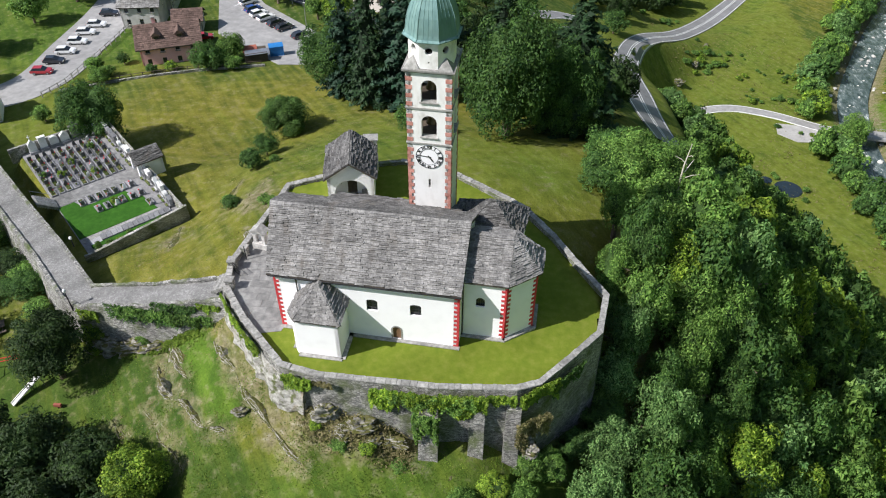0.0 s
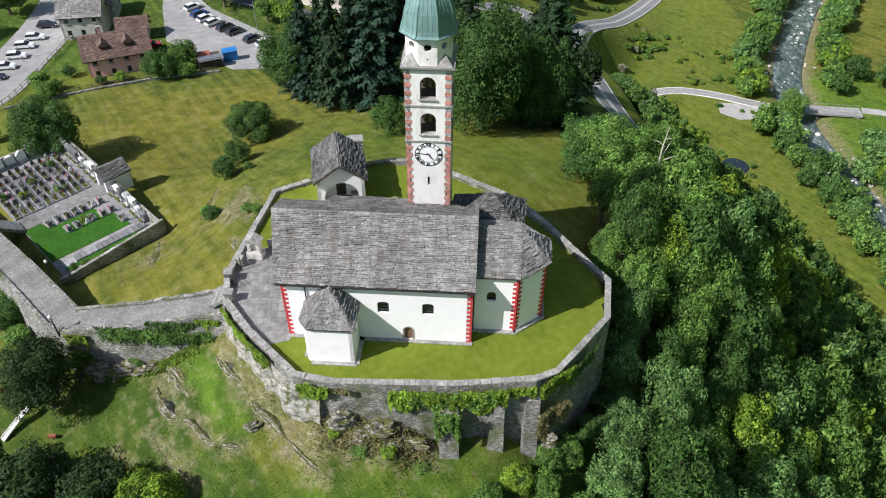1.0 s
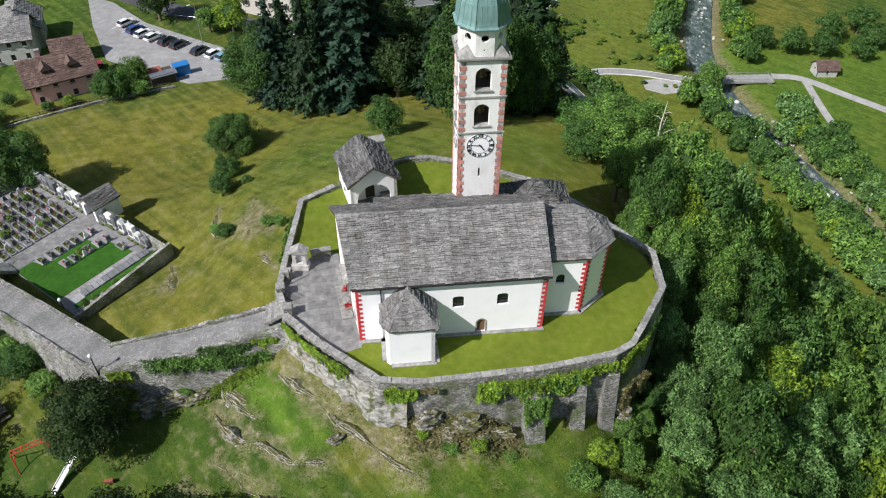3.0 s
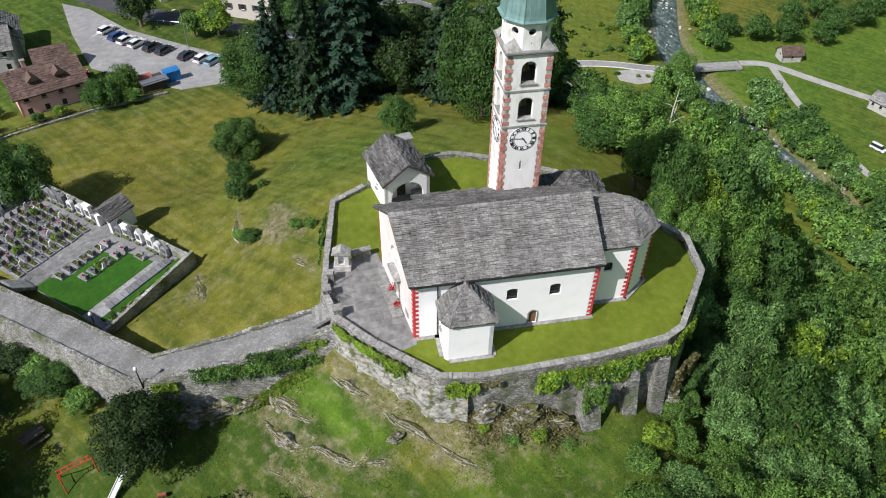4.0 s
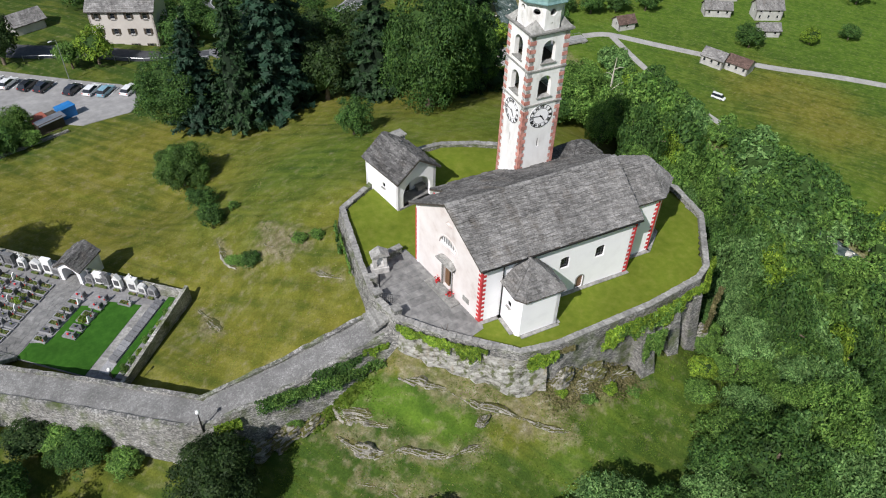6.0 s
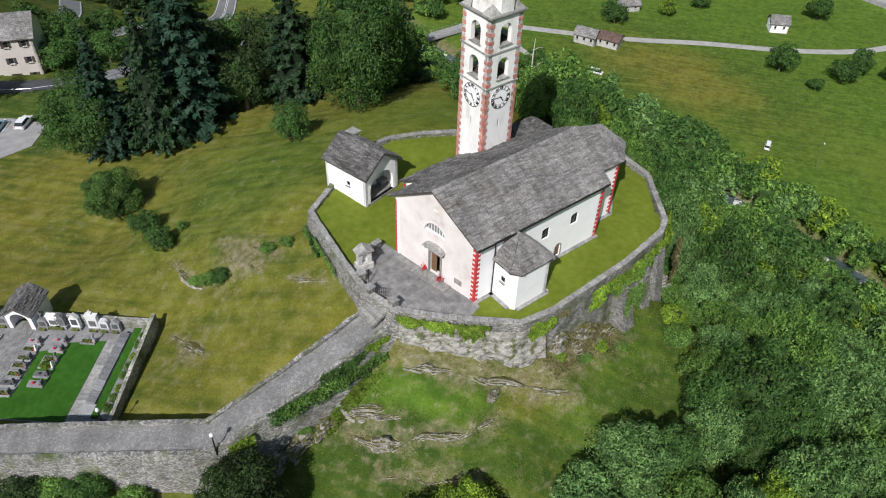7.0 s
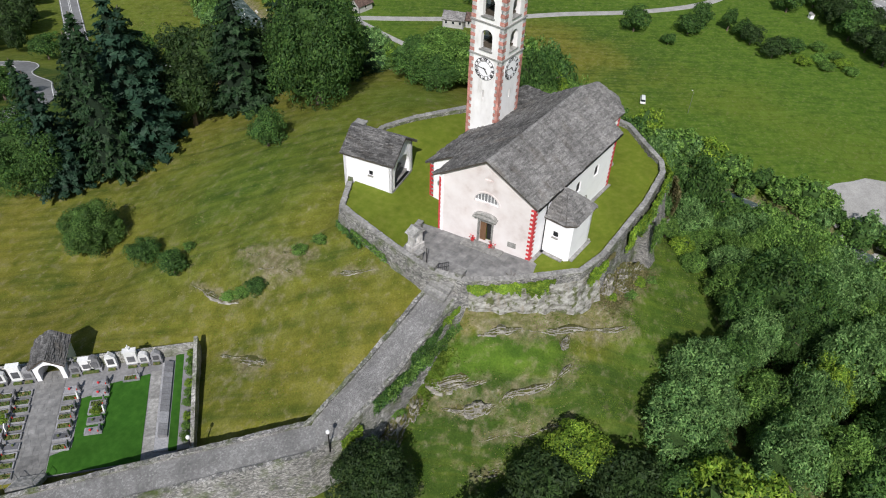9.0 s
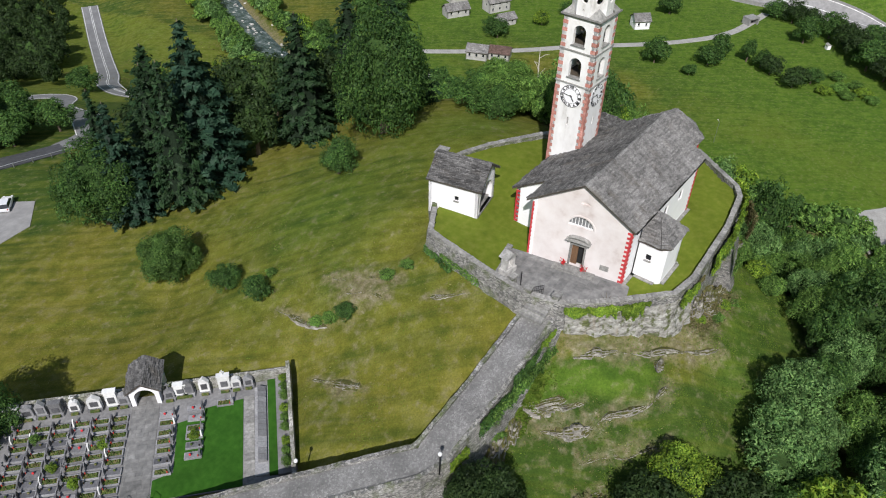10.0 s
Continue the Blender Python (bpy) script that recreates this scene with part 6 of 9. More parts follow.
# the wood on the slope east and south of the church
def build_wood():
    rnd = random.Random(3)
    pts = []
    rng = np.random.default_rng(3)
    cx, cy = rng.uniform(-18, 126, 11000), rng.uniform(-70, 150, 11000)
    ok = inside(FOREST, cx, cy) & (line_dist(RIVER, cx, cy) > 8)
    for x, y in zip(cx[ok].tolist(), cy[ok].tolist()):
        gap = 3.7 if math.hypot(x - 25, y + 5) < 45 else 4.9
        if len(pts) < 560 and not any((x - a) ** 2 + (y - b) ** 2 < (gap * k) ** 2 for a, b, k in pts):
            pts.append((x, y, rnd.uniform(0.8, 1.15)))
    pts.sort(key=lambda p: math.hypot(p[0] - 22, p[1] + 8))
    rest = []
    for i, (x, y, k) in enumerate(pts):
        edge = min(line_dist(FOREST + FOREST[:1], [x], [y])[0], 8) / 8
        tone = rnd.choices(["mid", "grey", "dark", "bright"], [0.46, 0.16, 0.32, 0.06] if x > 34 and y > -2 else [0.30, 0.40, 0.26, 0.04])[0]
        h = (5.6 + 6.0 * edge) * k * rnd.uniform(0.85, 1.2) + (2.6 if 34 < x < 80 and -10 < y < 27 else 0) + (1.5 if x >= 80 and 5 < y < 80 else 0) - (2.6 if x < 62 and y > 28 else 0)
        r = 3.4 * k * rnd.uniform(0.95, 1.3) * (0.7 + 0.3 * edge)
        if i < 185:
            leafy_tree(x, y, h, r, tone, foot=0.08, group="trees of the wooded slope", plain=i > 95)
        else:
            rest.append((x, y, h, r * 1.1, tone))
    joined_trees("far_wood", rest, "dense green wood on the lower slope")


build_wood()

# ---- roads, river, bridge ----
ribbon("road_village", [(-88, 60), (-72, 75), (-70.5, 95), (-71, 117), (-76, 150), (-84, 200)], 12.5, M["parking"], "wide pale village street", "road")
ROAD_MAIN = [(54, 72), (52, 88), (52, 103), (52.5, 116), (55, 138), (60, 162), (66, 184), (75, 203), (88, 222), (104, 248), (122, 277), (144, 311)]
ROAD_BEND = [(-8, 112.5), (4, 108.5), (11.9, 110.8), (18, 122), (26, 137), (32.5, 153), (41, 174), (48.6, 184), (50.3, 191.5), (46, 196), (39.5, 193.5), (33, 187.5), (26, 188), (24, 195), (26.5, 204), (33, 219), (40, 240)]
ribbon("road_lower", ROAD_BEND[1:], 6.6, M["asphalt"], "grey asphalt road winding through a hairpin bend", "road", 0.16)
ribbon("road_village_lower", [(-95, 205), (-62, 160), (-45, 140), (-30, 126), (-18, 119.5), (-8, 112.5), (4, 108.5)], 5.6, M["asphaltdark"], "dark asphalt road below the car park", "road", 0.16)
ribbon("road_main", ROAD_MAIN, 7.6, M["asphalt"], "grey main road with white markings", "road", 0.2)
for off, w in ((-3.4, 0.22), (3.4, 0.22), (0.3, 0.2), (-0.3, 0.2)):
    ribbon("road_line", [tuple(p) for p in side_of(curve_through(ROAD_MAIN, 3), off)], w, M["line"], "white painted road line", "road marking", 0.235, 3)
for off in (-3.0, 3.0):
    ribbon("road_line", [tuple(p) for p in side_of(curve_through(ROAD_BEND[2:], 2), off)], 0.2, M["line"], "white painted road line", "road marking", 0.2, 2)
lane = [(66, 150), (74, 163), (82, 171), (91, 176.8), (102, 179.4), (115, 176), (126, 170.3), (133, 167.6), (140, 165.6)]
ribbon("road_lane", lane, 4.2, M["parking"], "narrow grey lane to the bridge", "road", 0.2)
for off in (-2.0, 2.0):
    ribbon("road_line", [tuple(p) for p in side_of(curve_through(lane, 3), off)], 0.25, M["line"], "pale lane edge", "road marking", 0.23, 3)
ribbon("road_meadow", [(161.8, 165.3), (171.6, 161.4), (181.4, 147.4), (193.3, 130.4), (207.6, 112), (226.2, 92.4), (245.4, 69.1), (263, 52.6), (278.1, 43.5), (295.5, 38.7), (319.4, 34.1)], 3.6, M["gravel"], "pale gravel lane across the meadow", "road", 0.16)
ribbon("road_bank", [(172.5, 162.2), (166.7, 138.8), (163, 117.2), (162, 100.6), (161.9, 83), (161.2, 64.1), (158.5, 44), (156.4, 21.1), (154.1, -4.7), (151.4, -23.8), (145.5, -53.1), (138.2, -92.2)], 2.6, M["gravel"], "pale gravel track along the river", "road", 0.18)


def patch(name, poly, mat, label, category, lift=0.14, step=2.0):
    """A flat area that follows the ground within a plan outline."""
    xs = np.arange(min(p[0] for p in poly) - step, max(p[0] for p in poly) + step, step)
    ys_ = np.arange(min(p[1] for p in poly) - step, max(p[1] for p in poly) + step, step)
    X, Y = np.meshgrid(xs, ys_)
    bm = bmesh.new()
    ring_v = [bm.verts.new((x, y, 0)) for x, y in poly]
    bm.faces.new(ring_v)
    for k, arr in ((0, xs), (1, ys_)):
        for t in arr:
            co, no = [0, 0, 0], [0, 0, 0]
            co[k], no[k] = t, 1
            bmesh.ops.bisect_plane(bm, geom=bm.verts[:] + bm.edges[:] + bm.faces[:], plane_co=co, plane_no=no)
    z = ground_z([v.co.x for v in bm.verts], [v.co.y for v in bm.verts])
    for v, h in zip(bm.verts, z):
        v.co.z = h + lift
    edge = [e for e in bm.edges if e.is_boundary]
    low = bmesh.ops.extrude_edge_only(bm, edges=edge)
    for v in low["geom"]:
        if isinstance(v, bmesh.types.BMVert):
            v.co.z -= 0.4
    me = bpy.data.meshes.new(name)
    bm.to_mesh(me)
    bm.free()
    me.materials.append(mat)
    return tagged(new(name, me), label, category, kind="structure")


patch("parking_lot", [(-52, 139), (-45.5, 134), (-36.5, 120.5), (-15.5, 101), (-11.5, 93), (-16.5, 86.6), (-24.5, 86.6), (-30, 92), (-42.5, 103), (-48, 121)], M["parking"], "pale asphalt car park beside the meadow", "car park")
for i in range(12):
    c = Vector((-40.8, 121.6)).lerp(Vector((-14.2, 96.2)), i / 11)
    ob = solo("parking_line", Geo().box((0, 0, 0), (5.0, 0.12, 0.03)), M["line"], "white painted parking bay line", "road marking", kind="structure")
    ob.matrix_basis = pose(c.x - 1.2, c.y - 1.2, gz(c.x - 1.2, c.y - 1.2) + 0.17, 0, 0, 47)
patch("sand_lot", [(149.9, -27.4), (155.5, -25.6), (160.7, -26.8), (164.8, -28.6), (169.1, -32.9), (173.2, -36), (175, -42.2), (172.8, -50.8), (166.6, -61.9), (156.4, -68), (148.2, -55.6), (148.7, -38.4)], M["gravel"], "pale gravel yard beside the river", "yard", 0.1)
patch("pull_out", [(114.2, 171.0), (123, 170.0), (131, 167.8), (129.6, 162), (124, 160.4), (118.5, 160.2), (113.2, 164.6)], M["gravel"], "pale gravel pull-out beside the lane", "yard", 0.16)
ribbon("river", RIVER, 10.0, M["water"], "shallow foaming mountain river", "river", 0.75, 3.0, level="low")
solo("pond", Geo().lathe((108.6, 134.4, gz(108.6, 134.4) + 0.08), [(3.8, -0.5), (4.1, 0)], 18), M["pond"], "small dark pond in the meadow", "pond", kind="structure")
solo("pond", Geo().lathe((103.2, 138.6, gz(103.2, 138.6) + 0.1), [(1.6, -0.5), (1.8, 0)], 12), M["pond"], "small dark pond in the meadow", "pond", kind="structure")
for x, y, r in ((113.2, 133.4, 0.9), (105.7, 140.6, 0.8), (106.2, 139.2, 0.7), (111.6, 128.4, 0.8), (101.4, 141.1, 0.7), (103.6, 133.3, 0.6)):
    leafy_tree(x, y, r * 2, r * 1.3, "mid", foot=0.0, name="bush", label="low bush beside the pond", group="bushes by the pond")


def boulders():
    rng = np.random.default_rng(8)
    V, Fc = [], []
    bm = bmesh.new()
    bmesh.ops.create_icosphere(bm, subdivisions=1, radius=1)
    bv = np.array([p.co[:] for p in bm.verts])
    bf = np.array([[q.index for q in t.verts] for t in bm.faces])
    bm.free()
    line = np.array([p[:2] for p in curve_through(RIVER, 1.0)])
    n = 0
    for i in range(560):
        p = line[rng.integers(0, len(line))]
        o = rng.normal(0, 4.2, 2)
        x, y = p + o
        s = rng.uniform(0.25, 0.95) * (1.3 if y < 40 else 1)
        v = bv * s * rng.uniform(0.6, 1.2, (1, 3)) * np.array([1, 1, 0.7]) * (1 + 0.15 * rng.normal(size=(len(bv), 1)))
        V.append(v + np.array([x, y, gz(x, y) + 0.35 * s + (0.55 if np.hypot(*o) < 4 else 0)]))
        Fc.append(bf + n)
        n += len(bv)
    me = mesh_of("river_stones", np.concatenate(V), np.concatenate(Fc), M["boulder"])
    tagged(new("river_stones", me), "pale boulders and gravel in the river bed", "stones", kind="stuff")


boulders()
bz = FLOOR + 0.9
bridge = thing("bridge", pose(149.5, 163.8, 0, 0, 0, -8), "low concrete road bridge with steel railing", "bridge")
part("deck", Geo().box((0, 0, bz), (21, 5.2, 0.6)), M["parking"], bridge)
for sy in (-2.5, 2.5):
    rail = part("railing", Geo().tube([(-10, sy, bz + 1.25), (10, sy, bz + 1.25)], 0.06, 6), M["steel"], bridge)
    for i in range(9):
        part("post", Geo().tube([(-10 + i * 2.5, sy, bz + 0.3), (-10 + i * 2.5, sy, bz + 1.25)], 0.05, 6), M["steel"], rail)
for sx in (-9, 9):
    part("abutment", Geo().box((sx, 0, bz - 1.8), (1.6, 5.0, 3.2)), M["wall"], bridge)


# ---- houses ----
def house(x, y, turn, w, d, h, rise, wall, roof, label, name="house", storeys=2, cols=4, shutters=None, over=0.5, slabs=True, dormers=0, z=None, chimney=True, doors=()):
    """A gabled house. The front lies along x from its near corner, the ridge runs along the front."""
    z = min(gz(x + a * math.cos(radians(turn)) - b * math.sin(radians(turn)), y + a * math.sin(radians(turn)) + b * math.cos(radians(turn))) for a in (0, w) for b in (0, d)) if z is None else z
    ob = thing(name, pose(x, y, z, 0, 0, turn), label, "house")
    win = []
    if storeys and cols:
        sh = h / storeys
        for s in range(storeys):
            for c in range(cols):
                win.append((w * (c + 0.5) / cols, sh * s + sh * 0.42, 0.9, min(1.25, sh * 0.5)))
    holes = [rect(s - ww / 2, s + ww / 2, zz, zz + hh) for s, zz, ww, hh in win]
    part("wall", Geo().panel((0, 0), (w, 0), [rect(0, w, -2.5, h)] + holes, 0.35), M[wall], ob)
    side = [[(0, -2.5), (d, -2.5), (d, h), (d / 2, h + rise), (0, h)]]
    sw = [rect(d / 2 - 0.45, d / 2 + 0.45, h * 0.55, h * 0.55 + 1.0)] if storeys else []
    part("wall", Geo().panel((w, 0), (w, d), side + sw, 0.35), M[wall], ob)
    part("wall", Geo().panel((w, d), (0, d), [rect(0, w, -2.5, h)], 0.35), M[wall], ob)
    part("wall", Geo().panel((0, d), (0, 0), side + sw, 0.35), M[wall], ob)
    for s, zz, ww, hh in win:
        wn = window(ob, pose(s, 0.12, zz + hh / 2), ww, hh, 1, 1, "white", True)
        if shutters:
            for sx in (-1, 1):
                part("shutter", Geo().box((sx * ww * 0.78, -0.16, 0), (ww * 0.5, 0.05, hh + 0.05)), M[shutters], wn)
    if sw:
        for m in (pose(w - 0.15, d / 2, h * 0.55 + 0.5, 0, 0, 90), pose(0.15, d / 2, h * 0.55 + 0.5, 0, 0, -90)):
            window(ob, m, 0.9, 1.0, 1, 1, "white", False)
    o = over
    dz = rise / (d / 2) * o
    a = [(-o, -o, h - dz), (w + o, -o, h - dz), (w + o, d / 2, h + rise), (-o, d / 2, h + rise)]
    b = [(w + o, d + o, h - dz), (-o, d + o, h - dz), (-o, d / 2, h + rise), (w + o, d / 2, h + rise)]
    u, g = Geo(), Geo()
    slope(g, u, *a, course=0.45, wide=0.6, thick=0.06)
    slope(g, u, *b, course=0.45, wide=0.6, thick=0.06)
    r = part("roof", u, M["under"], ob)
    tagged(part("roof_covering", g, M[roof], r), kind="stuff")
    if chimney:
        ch = part("chimney", Geo().box((w * 0.3, d / 2 + 0.6, h + rise + 0.3), (0.7, 0.7, 1.6)), M[wall], r)
        part("cap", Geo().box((w * 0.3, d / 2 + 0.6, h + rise + 1.15), (0.95, 0.95, 0.1)), M["cope"], ch)
    for i in range(dormers):
        cx = w * (i + 0.8) / (dormers + 0.6)
        dm_ = part("dormer", Geo().prism([(cx - 0.7, d * 0.14), (cx + 0.7, d * 0.14), (cx + 0.7, d * 0.42), (cx - 0.7, d * 0.42)], h + 0.2, h + rise * 0.28 + 0.85), M["tile"], ob)
        zt = h + rise * 0.28 + 0.85
        part("dormer_roof", Geo().add([(cx - 1.0, d * 0.1, zt - 0.1), (cx + 1.0, d * 0.1, zt - 0.1), (cx, d * 0.1, zt + 0.75), (cx - 1.0, d * 0.5, zt - 0.1), (cx + 1.0, d * 0.5, zt - 0.1), (cx, d * 0.5, zt + 0.75)],
                                      [(0, 1, 2), (5, 4, 3), (0, 2, 5, 3), (2, 1, 4, 5), (1, 0, 3, 4)]), M["tile"], dm_)
        part("pane", Geo().box((cx, d * 0.14 - 0.03, zt - 0.5), (0.8, 0.04, 0.7)), M["glass"], dm_)
    return ob


house(-52.1, 84.6, 20.5, 11.8, 9.6, 5.1, 2.6, "housepink", "tile", "pink rendered house with brown tiled roof and two dormers", storeys=2, cols=4, dormers=2, over=0.7)
house(-64.5, 104, 8, 8.5, 9, 5.6, 2.8, "housegrey", "slate", "old grey rendered house with dark stone roof", storeys=2, cols=3)
house(-56, 112, 100, 10, 8, 5, 2.8, "housegrey", "slate", "old grey farmhouse with dark stone roof", storeys=1, cols=3)
house(-52, 102.5, 14, 6, 5, 3.2, 1.6, "housegrey", "tile", "small shed with brown tiled roof beside the house", name="shed", storeys=1, cols=2, chimney=False)
house(-15.6, 123.6, -27, 13.2, 10, 10.2, 3.0, "housecream", "slate", "tall pale three-storey house with stone roof and dark shutters", storeys=3, cols=4, shutters="darkwood")
house(-29.5, 134, 18, 6.5, 5, 2.6, 1.6, "housegrey", "slate", "low old stone hut with sagging stone roof", name="hut", storeys=0, cols=0, chimney=False)
house(-75.5, 55, 30, 9, 8, 4.6, 2.4, "plaster", "slate", "white house with dark stone roof by the street", storeys=1, cols=3)
house(-88, 120, 95, 14, 10, 7, 3, "housecream", "tile", "large pale house beyond the street", storeys=2, cols=4)
bt = math.degrees(math.atan2(99.1 - 114.9, 178.6 - 173.6))
house(187, 127.1, bt, 8.6, 6.4, 3.6, 2.2, "housegrey", "slate", "old stone barn with grey slab roof in the meadow", name="barn", storeys=1, cols=3, chimney=False, over=0.4)
house(191.7, 119.3, bt, 8.6, 6.4, 3.3, 2.0, "housegrey", "tile", "old stone barn with brown roof in the meadow", name="barn", storeys=1, cols=3, chimney=False, over=0.4)
house(177.1, 161.7, -10, 7.5, 5.5, 3.2, 2.2, "housegrey", "tile", "small stone hut with brown roof beside the lane", name="hut", storeys=1, cols=1, chimney=False)
house(218.4, 155.5, -33, 11, 6, 3.6, 2.3, "housegrey", "slate", "old stone farmhouse with grey slab roof", storeys=1, cols=3)
house(235.1, 164.2, -30, 9, 7, 4, 2.5, "housegrey", "slate", "old stone farmhouse with grey slab roof", storeys=1, cols=2)
house(234.7, 142.8, -30, 11, 7, 5, 2.6, "housegrey", "slate", "stone house with dark slab roof and pale gable", storeys=2, cols=3)
house(224.3, 131.1, -30, 8, 6, 3, 2, "housegrey", "slate", "low stone shed with dark slab roof", name="shed", storeys=1, cols=2, chimney=False)
house(253.3, 155.7, -30, 10, 8, 5, 2.6, "plaster", "slate", "white house with grey roof at the meadow's edge", storeys=2, cols=3)
house(256.4, 80.5, -50, 7, 6.5, 4, 2.4, "plaster", "slate", "small white house with grey slab roof in the meadow", storeys=1, cols=2, chimney=False)
house(323.1, 46, -70, 12, 8, 6, 2.6, "housecream", "tile", "pale house behind the meadow trees", storeys=2, cols=4)


# ---- vehicles ----
def wheel_parts(parent, x, y, r=0.31):
    ty = part("tyre", Geo().tube([(x, y - 0.1, r), (x, y + 0.1, r)], r, 14), M["rubber"], parent)
    part("rim", Geo().tube([(x, y - 0.115, r), (x, y + 0.115, r)], r * 0.6, 10), M["steel"], ty)


def car(kind="car"):
    """A car along x, 4.2 m long, its middle at the origin."""
    prof = {"car": ([(-2.1, 0.42), (-2.12, 0.78), (-1.9, 0.92), (0.95, 0.95), (1.85, 0.80), (2.08, 0.62), (2.1, 0.36)], [(-1.95, 0.92), (-1.45, 1.42), (0.2, 1.45), (1.0, 0.95)]),
            "van": ([(-2.4, 0.42), (-2.42, 1.0), (-2.35, 1.1), (1.7, 1.1), (2.3, 0.92), (2.42, 0.6), (2.4, 0.4)], [(-2.36, 1.08), (-2.25, 1.95), (1.0, 1.98), (1.75, 1.1)])}[kind]
    ob = thing("car" if kind == "car" else "camper_van", pose(0, 0, 0), "", "car" if kind == "car" else "van")

    def loft(p, w0, w1):
        g = Geo()
        n = len(p)
        zs = [q[1] for q in p]
        lo, hi = min(zs), max(zs)
        for sgn in (-1, 1):
            for x, z in p:
                w = w0 + (w1 - w0) * (z - lo) / (hi - lo)
                g.v.append((x, sgn * w, z))
        g.f += [tuple(range(n)), tuple(range(2 * n - 1, n - 1, -1))] + [(i, n + i, n + (i + 1) % n, (i + 1) % n) for i in range(n)]
        return g
    body = part("body", loft(prof[0], 0.86, 0.84), M["paint"], ob)
    cab = part("cabin", loft(prof[1], 0.80, 0.62), M["glass"], ob, "dark glass cabin")
    t = prof[1]
    part("car_roof", Geo().box(((t[1][0] + t[2][0]) / 2, 0, t[1][1] + 0.02), (t[2][0] - t[1][0] + 0.1, 1.24, 0.06)), M["paint"], ob)
    for s in (-1, 1):
        part("headlight", Geo().box((prof[0][5][0] - 0.05, s * 0.62, 0.68), (0.1, 0.3, 0.14)), M["white"], ob)
        part("tail_light", Geo().box((prof[0][1][0] + 0.02, s * 0.66, 0.78), (0.06, 0.22, 0.2)), M["redpaint"], ob)
        for x in (-1.3, 1.3):
            wheel_parts(ob, x, s * 0.78)
    return ob


proto = {"car": car("car"), "van": car("van")}
used = set()


def park(x, y, turn, colour, word, kind="car", group="cars in the car park", z=None):
    m = pose(x, y, (gz(x, y) + 0.14) if z is None else z, 0, 0, turn)
    if kind not in used:
        ob = proto[kind]
        ob.matrix_basis = m
        used.add(kind)
        group and tagged(ob, group=group)
    else:
        ob = copy_thing(proto[kind], m)
    tagged(ob, word + (" parked car with dark windows" if kind == "car" else " camper van with dark windows"), group=group)
    for c in ob.children:
        if c.name.startswith(("body", "car_roof")):
            c.color = (*colour, 1)


W, Bk, Bl, Lb, Rd, Gy = (0.75, 0.76, 0.77), (0.02, 0.022, 0.03), (0.02, 0.06, 0.22), (0.22, 0.38, 0.46), (0.35, 0.02, 0.03), (0.25, 0.26, 0.27)
for x, y, c, wd in ((-40.6, 120.2, W, "white"), (-38.2, 116.2, Bl, "dark blue"), (-36.2, 113.7, W, "white"), (-33.9, 111.5, W, "white"), (-30.8, 108.8, Bk, "black"), (-28.3, 106.6, Bk, "black"),
                    (-23.7, 102.6, Bk, "black"), (-20.6, 100.3, W, "white"), (-18.5, 98.3, Lb, "pale blue"), (-14.6, 96.0, W, "white")):
    park(x, y, 47, c, wd)
for x, y, c, wd in ((-71.9, 81.0, Rd, "red"), (-71.7, 85.8, Bk, "black"), (-71.5, 90.4, W, "white"), (-71.2, 95.2, W, "white"), (-71.5, 100, W, "white"), (-70.9, 104.2, W, "white"), (-70.7, 110.5, Bk, "black"), (-68, 119, W, "white")):
    park(x, y, 8, c, wd, group="cars along the village street")
park(-44.5, 99.5, 20, Rd, "dark red", group="cars in the car park")
park(173.2, 104.6, -70, W, "white", "van", "vehicles in the meadow")
# this camper van stands in for an unidentified white object
park(177.3, 37.9, 20, W, "white", "van", "vehicles in the meadow")

# sheds and container at the car park's edge
sh = thing("garden_shed", pose(-29.8, 89.2, gz(-29.8, 89.2), 0, 0, 22), "low wooden shed with patched red and grey metal roof", "shed")
part("shed_wall", Geo().box((0, 0, 1.0), (4.6, 3.0, 2.4)), M["darkwood"], sh)
part("roof_sheet", Geo().box((-1.0, 0.8, 2.35), (3.0, 2.2, 0.1), 0, Matrix.Rotation(radians(8), 3, "X")), M["tilered"], sh)
part("roof_sheet", Geo().box((0.3, -0.9, 2.2), (5.0, 1.8, 0.1), 0, Matrix.Rotation(radians(8), 3, "X")), M["steel"], sh)
bc = thing("container", pose(-26.3, 92.2, gz(-26.3, 92.2), 0, 0, 22), "blue tarpaulin-covered trailer beside the shed", "trailer")
part("box_body", Geo().box((0, 0, 1.15), (2.9, 2.0, 2.1)), M["blue"], bc)
part("tarpaulin", Geo().prism([(-1.5, -1.05), (1.5, -1.05), (1.5, 1.05), (-1.5, 1.05)], 2.18, 2.32), M["blue"], bc)


